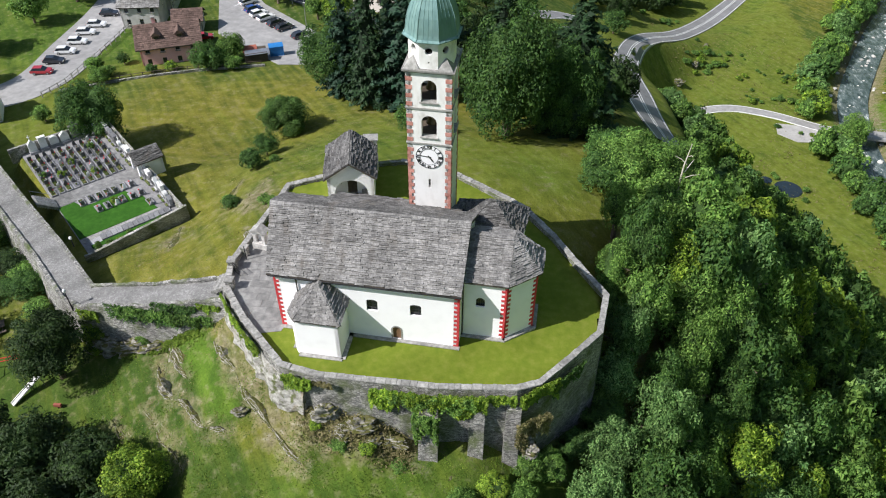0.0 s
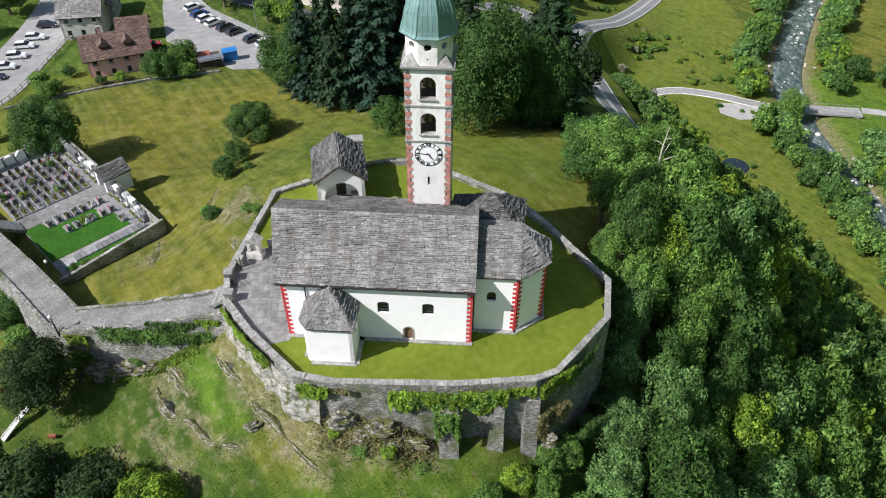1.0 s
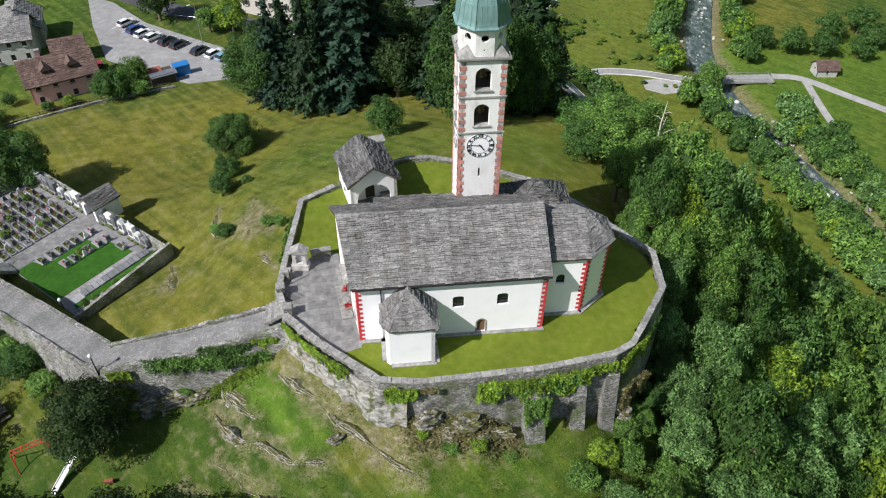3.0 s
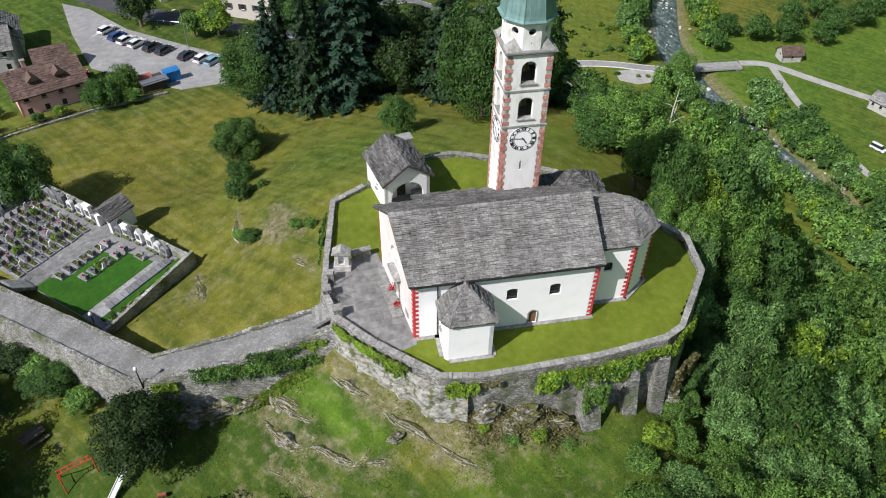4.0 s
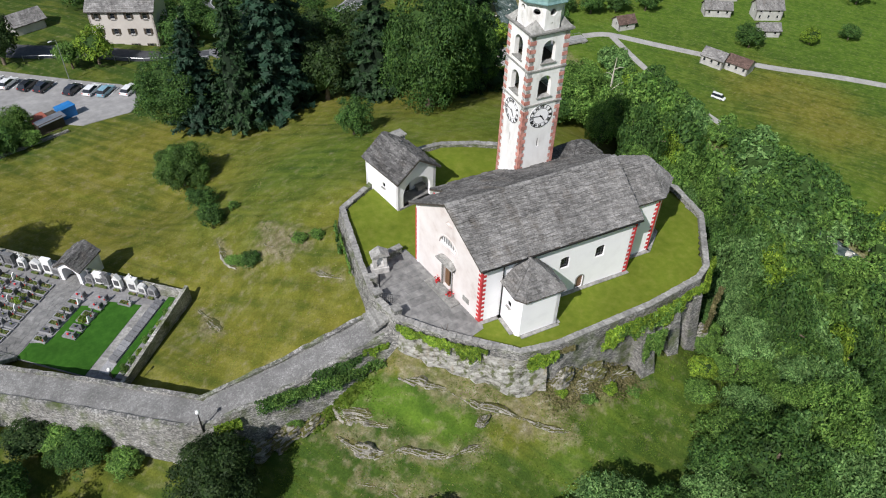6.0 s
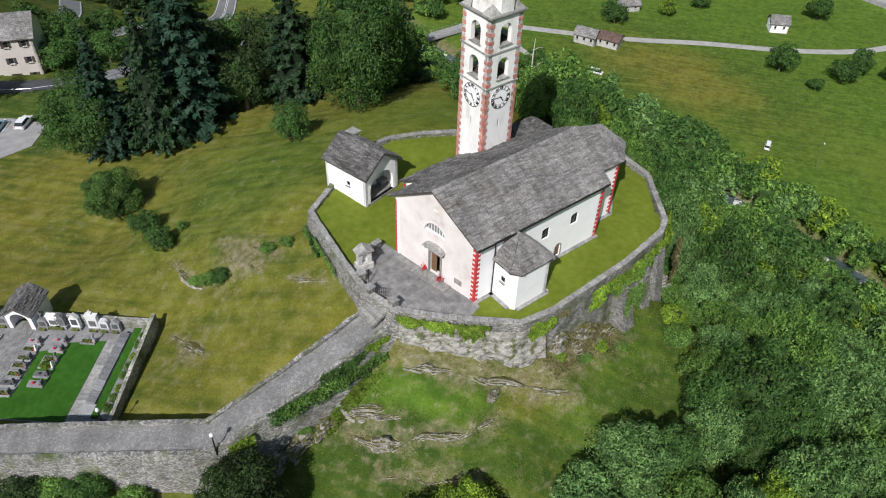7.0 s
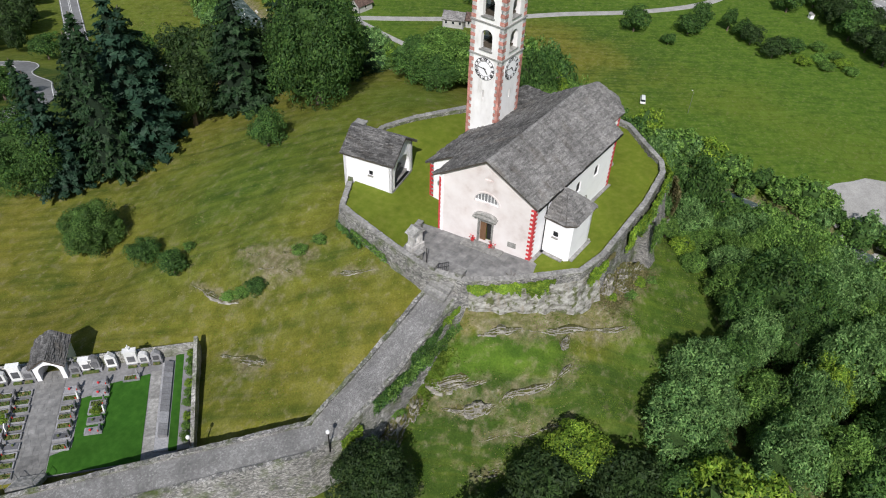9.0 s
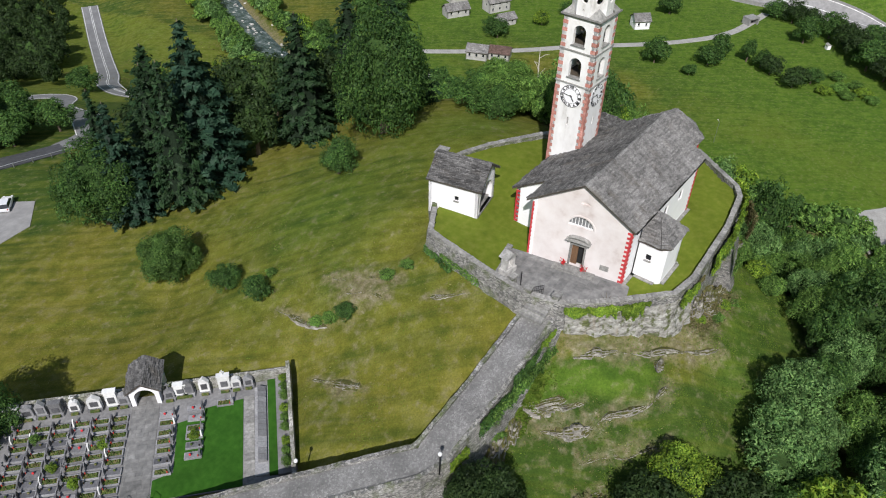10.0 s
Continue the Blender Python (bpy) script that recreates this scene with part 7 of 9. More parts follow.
# ---- lamps, rails, fences ----
def street_lamp(x, y, h, label, arm=0.9, turn=0.0, globe=False, z=None):
    ob = thing("street_lamp", pose(x, y, gz(x, y) if z is None else z, 0, 0, turn), label, "street lamp")
    part("pole", Geo().tube([(0, 0, -0.3), (0, 0, h * 0.5), (0, 0, h)], [0.09, 0.07, 0.05], 8), M["steel" if not globe else "iron"], ob)
    if globe:
        part("globe", Geo().lathe((0, 0, h), [(0.02, -0.05), (0.14, 0.0), (0.2, 0.14), (0.2, 0.24), (0.13, 0.38), (0.02, 0.42)], 12), M["white"], ob, "white globe", smooth=True)
    else:
        part("arm", Geo().tube([(0, 0, h - 0.05), (arm, 0, h + 0.15)], 0.04, 6), M["steel"], ob)
        part("lamp_head", Geo().box((arm + 0.25, 0, h + 0.16), (0.7, 0.25, 0.12)), M["white"], ob)
    return ob


street_lamp(-23.5, 107.8, 8.5, "tall steel street lamp behind the parked cars", turn=200)
street_lamp(-38, 127, 8.5, "tall steel street lamp behind the parked cars", turn=200)
street_lamp(179, 22.1, 8.0, "tall steel lamp post in the meadow", turn=40)
street_lamp(130.3, 122.7, 5.0, "small steel lamp post in the meadow", turn=40)


def fence(name, pts, h, label, lift=0.0, gap=2.2, rails=(0.45, 0.9), mat="darkwood"):
    ob = thing(name, pose(0, 0, 0), label, "fence")
    line = run_points(pts, step=gap)
    P = [(p[0], p[1], gz(p[0], p[1]) + lift) for p in line]
    for p in P:
        part("post", Geo().box((p[0], p[1], p[2] + h / 2 - 0.1), (0.13, 0.13, h + 0.2)), M[mat], ob)
    for k in rails:
        part("rail", Geo().tube([(p[0], p[1], p[2] + h * k) for p in P], 0.055, 5), M[mat], ob)
    return ob


fence("railing", [(-66, 70), (-64.3, 76), (-63.6, 90), (-63.2, 106)], 1.3, "pale railing along the village street", 0.1, mat="cope")
fence("guard_rail", [(-30, 121.5), (-19, 116.3), (-9, 109), (3, 104.8), (12, 107.5)], 1.0, "grey guard rail along the lower road", 0.1, 3.0, (0.9,), "steel")
fence("garden_fence", [(-62, 74), (-52, 78.6), (-40, 83.4), (-28, 86.4)], 1.0, "weathered garden fence above the meadow")
stone_wall("wall_garden", [(-64, 72.5), (-52, 77.6), (-40, 82.4), (-27, 85.6)], 0.4, lambda x, y: gz(x, y) + 0.45, lambda x, y: gz(x, y) - 0.6, M["wall"], "low stone wall at the gardens' edge", 0.05)
for i, (x, y, h, r) in enumerate(((-57, 79.5, 2.2, 1.6), (-49, 81.5, 1.8, 1.3), (-45.5, 83, 2.0, 1.4), (-36, 86, 3.2, 2.2), (-41, 88, 2.2, 1.5), (-59, 77, 1.8, 1.2), (-61, 82, 3.2, 2.0), (-56.5, 85.5, 2.6, 1.4))):
    leafy_tree(x, y, h, r, ("mid", "dark", "bright")[i % 3], foot=0.0, name="garden_bush", label="leafy garden bush beside the house", group="bushes in the gardens")

# trees of village and valley
for x, y, h, r, tone in ((-52, 148, 9, 5, "mid"), (-33.5, 121.5, 10, 4.4, "deep"), (-40, 140, 11, 5.5, "deep"), (-17, 112.5, 8, 4, "bright"), (-22, 113, 6, 3, "mid"), (-70, 130, 8, 4, "mid"), (-90, 90, 9, 5, "mid"), (-82, 118, 10, 5, "dark"), (-84, 75, 8, 4, "mid"), (-92, 70, 10, 5, "dark"),
                         (-86, 105, 8, 4.5, "mid"), (-80, 50, 9, 5, "mid"), (-86, 42, 10, 5, "dark"), (-60, 60, 3, 1.8, "mid"), (0, 118, 7, 4, "dark"), (6, 124, 8, 4.5, "dark"), (10, 119, 7, 4, "dark"), (-4, 128, 8, 4, "dark"), (9, 131, 6, 3.5, "dark"),
                         (2, 135, 7, 4, "dark"), (14, 96, 8, 5, "deep"), (24, 100, 9, 5, "deep"), (32, 105, 9, 5, "dark"), (18, 88, 12, 5, "deep"), (30, 88, 11, 5, "deep"), (28, 76, 13, 5.5, "deep"), (38, 84, 10, 5, "deep"), (14, 78, 12, 5, "deep"), (13, 66, 11, 4.5, "deep"), (28, 64, 13, 5, "deep"), (41, 72, 12, 5, "deep"), (38, 118, 6, 3, "dark"),
                         (-14, 145, 9, 5, "dark"), (5, 155, 9, 5, "dark"), (16, 168, 9, 5, "dark"), (27, 172, 9, 5, "dark"), (-5, 170, 11, 6, "dark"), (59, 190, 8, 5, "dark"), (-30, 165, 11, 6, "dark"),
                         (200.3, 171.5, 9.1, 5.1, "dark"), (188.2, 176.5, 9.1, 5.6, "dark"), (177.5, 179.9, 10.1, 5.5, "dark"), (210.5, 178.5, 10.1, 6.1, "dark"), (225, 181, 10.1, 6.1, "dark"), (168.5, 186.6, 9.0, 5.0, "dark"), (196.6, 186.7, 11.0, 6.0, "dark"), (212.5, 190.6, 11.0, 6.0, "dark"), (238.1, 188, 11.1, 6.1, "dark"), (257.4, 178.3, 10.3, 6.2, "dark"),
                         (213.3, 126.8, 8.5, 5.3, "dark"), (215.4, 131.3, 7.4, 4.2, "dark"), (237.3, 117.3, 6.5, 3.9, "bright"),
                         (254.3, 112.3, 6.5, 4.4, "dark"), (312.7, 106.2, 11.3, 6.8, "dark"), (288.2, 133.4, 10.8, 6.5, "dark"),
                         (228.7, 61.4, 10.2, 5.9, "dark"), (239.4, 42.3, 8.1, 5.8, "dark"), (248, 40.3, 11.1, 4.7, "dark"), (225.8, 45.9, 4.2, 3.1, "dark"), (251.9, 29.8, 9.5, 3.2, "dark"), (245.1, 18.7, 7.8, 5.0, "deep"), (249.5, 23.5, 7.2, 4.1, "dark"), (238.5, 8.5, 8.5, 5.8, "deep"), (245.6, 3.1, 6.7, 4.9, "dark"), (285.3, 13.9, 11.2, 5.7, "dark"), (283.9, 73.7, 9.1, 5.7, "dark"),
                         (308, 31.3, 8.6, 5.5, "dark"), (306.2, 22.9, 10.0, 6.0, "deep"), (303.2, 15, 10.1, 5.8, "deep"), (297.4, 5.3, 11.4, 6.3, "dark"), (289.2, -2.3, 11.4, 6.3, "deep"), (280.8, -7.4, 11.3, 6.3, "deep"), (271.4, -13.7, 12.6, 6.9, "dark"), (264.6, -21.2, 11.3, 6.5, "deep"), (256.3, -28.8, 11.3, 6.3, "deep"), (283.1, -18.6, 11.4, 6.4, "deep"), (272.5, -31.4, 12.8, 7.7, "deep"), (297.6, -12.2, 10.2, 6.4, "dark"), (263.7, -44.1, 12.8, 7.7, "deep"), (286.5, -41.8, 12.9, 7.8, "dark"),
                         (239.7, -3, 3.2, 3.4, "bright"), (245.2, -7.8, 3.0, 3.7, "mid"), (240.4, -11.4, 2.7, 3.4, "mid"), (246.2, -16.3, 3.2, 3.7, "bright"), (241.7, -20, 2.7, 3.2, "mid"), (251, -12.6, 3.0, 3.5, "mid"), (254.9, -5.2, 3.2, 3.7, "mid")):
    leafy_tree(x, y, h, r, tone, foot=0.05, group="trees of the valley", plain=True)


def bank_trees():
    rnd = random.Random(9)
    line = [p[:2] for p in curve_through(RIVER, 4.0)]
    placed, rows = [], []
    for p in line:
        if p[1] > 290 or p[1] < -90:
            continue
        for sd in (-1, 1):
            for _ in range(5):
                x = p[0] + sd * (rnd.uniform(5.2, 15) if p[1] < 130 else rnd.uniform(10.5, 18)) + rnd.uniform(-1.5, 1.5)
                y_ = p[1] + rnd.uniform(-2, 2)
                if sd > 0 and (-90 < y_ < 158) and x > np.interp(y_, [-92, -53, -24, -5, 21, 44, 64, 83, 101, 117, 139, 162], [135, 142, 148, 151, 153, 156, 158, 159, 159, 160, 164, 170]):
                    continue
                if sd < 0 and 100 < y_ < 200 and rnd.random() < 0.45:
                    continue
                if abs(y_ - 165) < 9 or (140 < y_ < 158 and x > 141) or any((x - a) ** 2 + (y_ - b) ** 2 < 11 for a, b in placed):
                    continue
                placed.append((x, y_))
                h = rnd.uniform(5.5, 10.5) + (2.5 if 5 < y_ < 80 else 0)
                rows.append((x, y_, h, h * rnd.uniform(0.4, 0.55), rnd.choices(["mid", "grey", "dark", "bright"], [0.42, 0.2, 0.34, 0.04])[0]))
    joined_trees("river_trees", rows, "trees and bushes along the river banks")


bank_trees()
# The tree at x -46.5 is added out of view to shade the playground.
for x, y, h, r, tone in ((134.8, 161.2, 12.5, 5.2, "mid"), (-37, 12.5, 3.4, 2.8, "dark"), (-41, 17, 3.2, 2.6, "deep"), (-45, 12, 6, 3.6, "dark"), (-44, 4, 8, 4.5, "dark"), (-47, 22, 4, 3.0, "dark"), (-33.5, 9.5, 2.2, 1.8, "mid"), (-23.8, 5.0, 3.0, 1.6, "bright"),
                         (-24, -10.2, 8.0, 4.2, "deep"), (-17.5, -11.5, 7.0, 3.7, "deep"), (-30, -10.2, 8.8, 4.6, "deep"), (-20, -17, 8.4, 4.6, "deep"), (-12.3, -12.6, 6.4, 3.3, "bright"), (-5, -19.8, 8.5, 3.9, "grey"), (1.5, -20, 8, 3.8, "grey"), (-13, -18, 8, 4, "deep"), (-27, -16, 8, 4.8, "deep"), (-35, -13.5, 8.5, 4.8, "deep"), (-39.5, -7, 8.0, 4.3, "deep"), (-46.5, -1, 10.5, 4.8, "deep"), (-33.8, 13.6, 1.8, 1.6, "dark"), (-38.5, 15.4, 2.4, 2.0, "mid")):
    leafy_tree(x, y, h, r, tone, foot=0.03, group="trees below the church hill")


def north_wood():
    """The dark wood beside the main road where the valley goes on."""
    rng = np.random.default_rng(14)
    x, y = rng.uniform(40, 150, 2600), rng.uniform(205, 350, 2600)
    road = np.minimum(line_dist(ROAD_MAIN, x, y), line_dist(ROAD_BEND, x, y))
    ok = (road > 8) & (line_dist(RIVER, x, y) > 11) & inside([(47, 212), (62, 205), (76, 222), (92, 256), (112, 283), (140, 322), (130, 350), (60, 350), (44, 262)], x, y)
    rows, placed = [], []
    for a, b in zip(x[ok].tolist(), y[ok].tolist()):
        if any((a - p) ** 2 + (b - q) ** 2 < 26 for p, q in placed):
            continue
        placed.append((a, b))
        h = rng.uniform(7, 12)
        rows.append((a, b, h, h * 0.42, "deep"))
    joined_trees("north_wood", rows[:110], "dark wood beside the main road")


north_wood()

# the motorway that closes the meadow, on a low embankment, with the lane's underpass
MOTORWAY = [(268.1, -89.7), (292.7, -55.1), (315.6, -12), (322.7, 19.5), (321.8, 49.4), (324.3, 86.8)]
ribbon("motorway", MOTORWAY, 12.0, M["parking"], "pale two-lane motorway on a low embankment", "road", 2.0, 3.0)
for off in (-6.1, 6.1):
    edge = [tuple(p) for p in side_of(curve_through(MOTORWAY, 6), off)]
    stone_wall("wall_motorway", edge, 0.35, lambda x, y: gz(x, y) + 2.9, lambda x, y: gz(x, y) - 0.8, M["parking"], "pale concrete edge wall of the motorway", 0.1, rough=0.02)
for off in (-5.6, 0, 5.6):
    ribbon("road_line", [tuple(p) for p in side_of(curve_through(MOTORWAY, 4), off)], 0.3, M["line"], "white painted road line", "road marking", 2.05, 4)
up = thing("underpass", pose(294.1, 38.9, gz(294.1, 38.9), 0, 0, 148), "pale concrete underpass portal of the lane", "underpass")
for sx in (-2.6, 2.6):
    part("side_wall", Geo().box((sx, 0, 1.2), (0.6, 4.5, 3.6)), M["parking"], up)
part("lintel", Geo().box((0, 0, 3.1), (5.8, 4.5, 0.6)), M["parking"], up)
part("dark_passage", Geo().box((0, -1.8, 1.2), (4.6, 0.2, 3.2)), M["dark"], up)
hut = thing("garden_hut", pose(285.3, 3.6, gz(285.3, 3.6), 0, 0, 40), "tiny white garden hut at the grove's edge", "hut")
part("hut_wall", Geo().box((0, 0, 0.9), (2.0, 1.6, 2.0)), M["plaster"], hut)
part("hut_roof", Geo().add([(-1.2, -1.0, 1.9), (1.2, -1.0, 1.9), (1.2, 1.0, 1.9), (-1.2, 1.0, 1.9), (-1.2, 0, 2.5), (1.2, 0, 2.5)], [(3, 2, 1, 0), (0, 1, 5, 4), (2, 3, 4, 5), (1, 2, 5), (3, 0, 4)]), M["cope"], hut)

def meadow_bushes():
    """Low scrub scattered over the rough meadow between road and river."""
    rng = np.random.default_rng(21)
    rows = []
    for x, y in zip(rng.uniform(76, 138, 500).tolist(), rng.uniform(95, 245, 500).tolist()):
        d = min(line_dist(ROAD_MAIN, [x], [y])[0], line_dist(lane, [x], [y])[0], line_dist(RIVER, [x], [y])[0] - 8)
        if d > 6 and gz(x, y) < FLOOR + 6 and hash_noise(np.array([x]), np.array([y]), 24, 3)[0] > 0.05 and len(rows) < 70 and not inside(FOREST, [x], [y])[0]:
            h = rng.uniform(0.8, 2.2)
            rows.append((x, y, h, h * rng.uniform(0.6, 0.9), ("mid", "dark", "bright", "mid")[len(rows) % 4]))
    joined_trees("meadow_scrub", rows, "low green scrub scattered over the rough meadow")


meadow_bushes()

# ---- cemetery ----
def cem(u, v, z=0.0, turn=0.0):
    """A pose in the cemetery: u along its long side from the north-east corner, v across it; x of the thing runs along u."""
    p = CEM_O + cem_u * u + cem_v * v
    return pose(p.x, p.y, CEM_Z + z, 0, 0, CEM_A + turn)


def cem_pt(u, v):
    p = CEM_O + cem_u * u + cem_v * v
    return (p.x, p.y)


def cem_patch(name, u0, u1, v0, v1, z, mat, label, category="path"):
    return solo(name, Geo().prism([cem_pt(u0, v0), cem_pt(u1, v0), cem_pt(u1, v1), cem_pt(u0, v1)], CEM_Z - 0.2, CEM_Z + z), mat, label, category, kind="structure")


cem_patch("cemetery_floor", 0.3, 30.8, 0.3, 13.5, 0.02, M["greygravel"], "grey-beige gravel ground of the cemetery", "ground")
solo("cemetery_lawn", Geo().prism([cem_pt(*q) for q in ((5.2, 2.5), (9.2, 3.1), (9.2, 3.9), (11.9, 4.6), (11.9, 10.6), (13.8, 11.2), (13.8, 13.4), (5.2, 13.4))], CEM_Z - 0.2, CEM_Z + 0.07), M["lawn2"], "bright green cut lawn between the graves", "lawn", kind="structure")
for k in range(12):
    cem_patch("stepping_slab", 4.05, 5.12, 2.2 + k * 0.93, 3.1 + k * 0.93, 0.06 + 0.01 * (k % 2), M["cope"], "pale stone slab of the path beside the lawn", "path")
cem_patch("cemetery_grass", 1.75, 2.6, 0.6, 12.7, 0.42, M["lawn2"], "narrow green grass strip", "lawn")
cem_patch("cemetery_bed", 0.42, 1.74, 0.4, 12.9, 0.4, M["greygravel"], "raised gravel bed along the end wall", "bed")
walkway = cem_patch("cemetery_walk", 13.9, 16.7, 0.4, 13.4, 0.05, M["paving"], "grey stone-paved cemetery walk", "path")
rnd = random.Random(15)
slab = Geo().prism([(-.5, -.5), (.5, -.5), (.5, .5), (-.5, .5)], 0, 1).mesh("paving_slab", M["paving"])
v = 0.5
while v < 13.2:
    u, dv = 13.95, 0.52
    while u < 16.6:
        w = min(rnd.uniform(0.45, 0.95), 16.65 - u)
        ob = new("paving_slab", slab)
        ob.parent = walkway
        ob.matrix_basis = cem(u + w / 2, v + dv / 2, 0.045, rnd.uniform(-1, 1)) @ Matrix.Diagonal((w - 0.03, dv - 0.03, rnd.uniform(0.015, 0.035), 1))
        u += w
    v += dv
stone_wall("wall_cemetery_east", [cem_pt(0, 14.2), cem_pt(0, 0)], 0.4, lambda x, y: CEM_Z + 1.1 + 1.3 * max(0, 1 - float(cem_uv(x, y)[1]) / 13), lambda x, y: CEM_Z - 1.0, M["wallpale"], "pale stone wall at the cemetery's end")
stone_wall("wall_cemetery_north", [cem_pt(0, 0), cem_pt(13.8, 0)], 0.4, CEM_Z + 1.5, CEM_Z - 1.0, M["wallpale"], "pale stone wall behind the family tombs")
stone_wall("wall_cemetery_gate", [cem_pt(17.0, 0), cem_pt(31, 0)], 0.4, CEM_Z + 1.5, CEM_Z - 1.0, M["wallpale"], "pale stone wall behind the family tombs")
stone_wall("wall_cemetery_west", [cem_pt(31, 0), cem_pt(31, 15)], 0.4, CEM_Z + 1.5, CEM_Z - 1.0, M["wall"], "grey stone wall at the cemetery's far end")
# low planted wall and columbarium row beside the end wall
solo("niche_kerb", Geo().prism([cem_pt(2.62, 1.3), cem_pt(4.0, 1.3), cem_pt(4.0, 12.6), cem_pt(2.62, 12.6)], CEM_Z - 0.1, CEM_Z + 0.2), M["granite"], "long grey stone plinth of the urn row", "plinth", kind="structure")
urn_proto = None
for i in range(13):
    m = cem(3.2, 1.9 + i * 0.74, 0.2)
    if urn_proto is None:
        urn_proto = thing("urn_niche", m, "sloping grey granite urn stone in a row", "grave", "urn stones")
        part("urn_block", Geo().add([(-.42, -.34, 0), (.42, -.34, 0), (.42, .34, 0), (-.42, .34, 0), (-.42, -.34, .3), (.42, -.34, .62), (.42, .34, .62), (-.42, .34, .3)],
                                    [(3, 2, 1, 0), (4, 5, 6, 7), (0, 1, 5, 4), (1, 2, 6, 5), (2, 3, 7, 6), (3, 0, 4, 7)]), M["granite"], urn_proto)
    else:
        copy_thing(urn_proto, m)
for i in range(9):
    p = cem_pt(0.85, 0.9 + i * 1.4)
    leafy_tree(p[0], p[1], 0.9 + 0.3 * (i % 3), 0.55, ("bright", "mid", "mid")[i % 3], z=CEM_Z + 0.38, foot=0.0, name="shrub", label="small shrub in the raised bed along the wall", group="shrubs in the cemetery")

# gatehouse: arched porch with stone roof, open towards the graves
gh = thing("cemetery_chapel", cem(15.2, 1.3, 0.0, 180), "white arched cemetery gatehouse with stone-slab roof", "gatehouse")
gw, gd, ghh, gr = 3.0, 3.6, 2.5, 0.95
part("front_wall", Geo().panel((gw / 2, -0.2), (-gw / 2, -0.2), [[(0, -0.3), (gw, -0.3), (gw, ghh), (gw / 2, ghh + gr), (0, ghh)][::1], arch(0.45, gw - 0.45, 0.05, 2.4, 14)], -0.35), M["plaster"], gh, "white arched front")
part("side_wall", Geo().box((-gw / 2 + 0.17, gd / 2, ghh / 2 - 0.3), (0.34, gd - 0.3, ghh + 0.6)), M["plaster"], gh)
part("side_wall", Geo().box((gw / 2 - 0.17, gd / 2, ghh / 2 - 0.3), (0.34, gd - 0.3, ghh + 0.6)), M["plaster"], gh)
part("back_wall", Geo().panel((-gw / 2, gd), (gw / 2, gd), [[(0, -0.6), (gw, -0.6), (gw, ghh), (gw / 2, ghh + gr), (0, ghh)]], -0.3), M["plaster"], gh)
part("altar", Geo().box((0, gd - 0.75, 0.5), (1.5, 0.7, 1.0)).box((0, gd - 0.75, 1.03), (1.7, 0.85, 0.08)), M["cope"], gh)
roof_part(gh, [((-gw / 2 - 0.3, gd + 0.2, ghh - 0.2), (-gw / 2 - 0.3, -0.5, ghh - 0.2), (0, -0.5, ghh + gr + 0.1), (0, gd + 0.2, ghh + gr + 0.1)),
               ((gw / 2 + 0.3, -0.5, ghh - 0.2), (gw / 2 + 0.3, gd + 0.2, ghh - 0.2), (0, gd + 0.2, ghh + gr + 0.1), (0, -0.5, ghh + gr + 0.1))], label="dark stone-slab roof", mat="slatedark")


# family tombs along the wall
def family_tomb(u, w, h, mat, k, vv=0.75, turn=180):
    ob = thing("family_tomb", cem(u, vv, 0, turn), {"marble": "white marble family tomb with gabled top against the wall", "granite": "grey granite family tomb against the wall", "darkstone": "dark stone family tomb against the wall"}[mat], "tomb", "family tombs along the wall")
    part("base", Geo().box((0, 0, 0.2), (w + 0.2, 1.0, 0.4)), M["granite"], ob)
    if k % 3 == 0:
        g = Geo().panel((-w / 2, -0.3), (w / 2, -0.3), [[(0, 0.4), (w, 0.4), (w, h * 0.72), (w / 2, h), (0, h * 0.72)]], 0.5)
    elif k % 3 == 1:
        g = Geo().panel((-w / 2, -0.3), (w / 2, -0.3), [[(0, 0.4), (w, 0.4), (w, h * 0.7)] + [(w / 2 + w / 2 * math.cos(t), h * 0.7 + h * 0.3 * math.sin(t)) for t in (0.5, 1.0, 1.57, 2.1, 2.6)] + [(0, h * 0.7)]], 0.5)
    else:
        g = Geo().box((0, -0.05, h / 2 + 0.15), (w, 0.5, h - 0.3)).box((0, -0.05, h - 0.02), (w + 0.16, 0.62, 0.12))
    part("stele", g, M[mat], ob)
    part("tablet", Geo().box((0, -0.33, h * 0.5), (w * 0.6, 0.05, h * 0.35)), M["darkstone" if mat != "darkstone" else "marble"], ob)
    part("flower_bed", Geo().box((0, -0.62, 0.32), (w * 0.7, 0.3, 0.2)), M["bloom"], ob)
    if k % 4 == 2:
        part("cross", Geo().box((0, -0.05, h + 0.4), (0.1, 0.1, 0.8)).box((0, -0.05, h + 0.5), (0.45, 0.1, 0.1)), M[mat], ob)


rt = random.Random(31)
for i, u in enumerate((4.6, 5.9, 7.1, 9.2, 10.9, 11.7, 12.85, 17.5, 18.6, 20.4, 22.4, 24.2, 25.6, 27.0, 28.3, 29.5)):
    family_tomb(u, rt.uniform(1.0, 1.45), rt.uniform(1.7, 2.6), rt.choice(["marble", "marble", "granite", "granite", "marble"]), i, 0.75 if u < 12 else 1.0)
for i, v in enumerate((2.0, 3.6, 5.2, 6.9, 8.5, 10.1, 11.7)):
    family_tomb(30.1, rt.uniform(1.0, 1.35), rt.uniform(1.5, 2.3), rt.choice(["marble", "granite", "marble"]), i, v, 90)


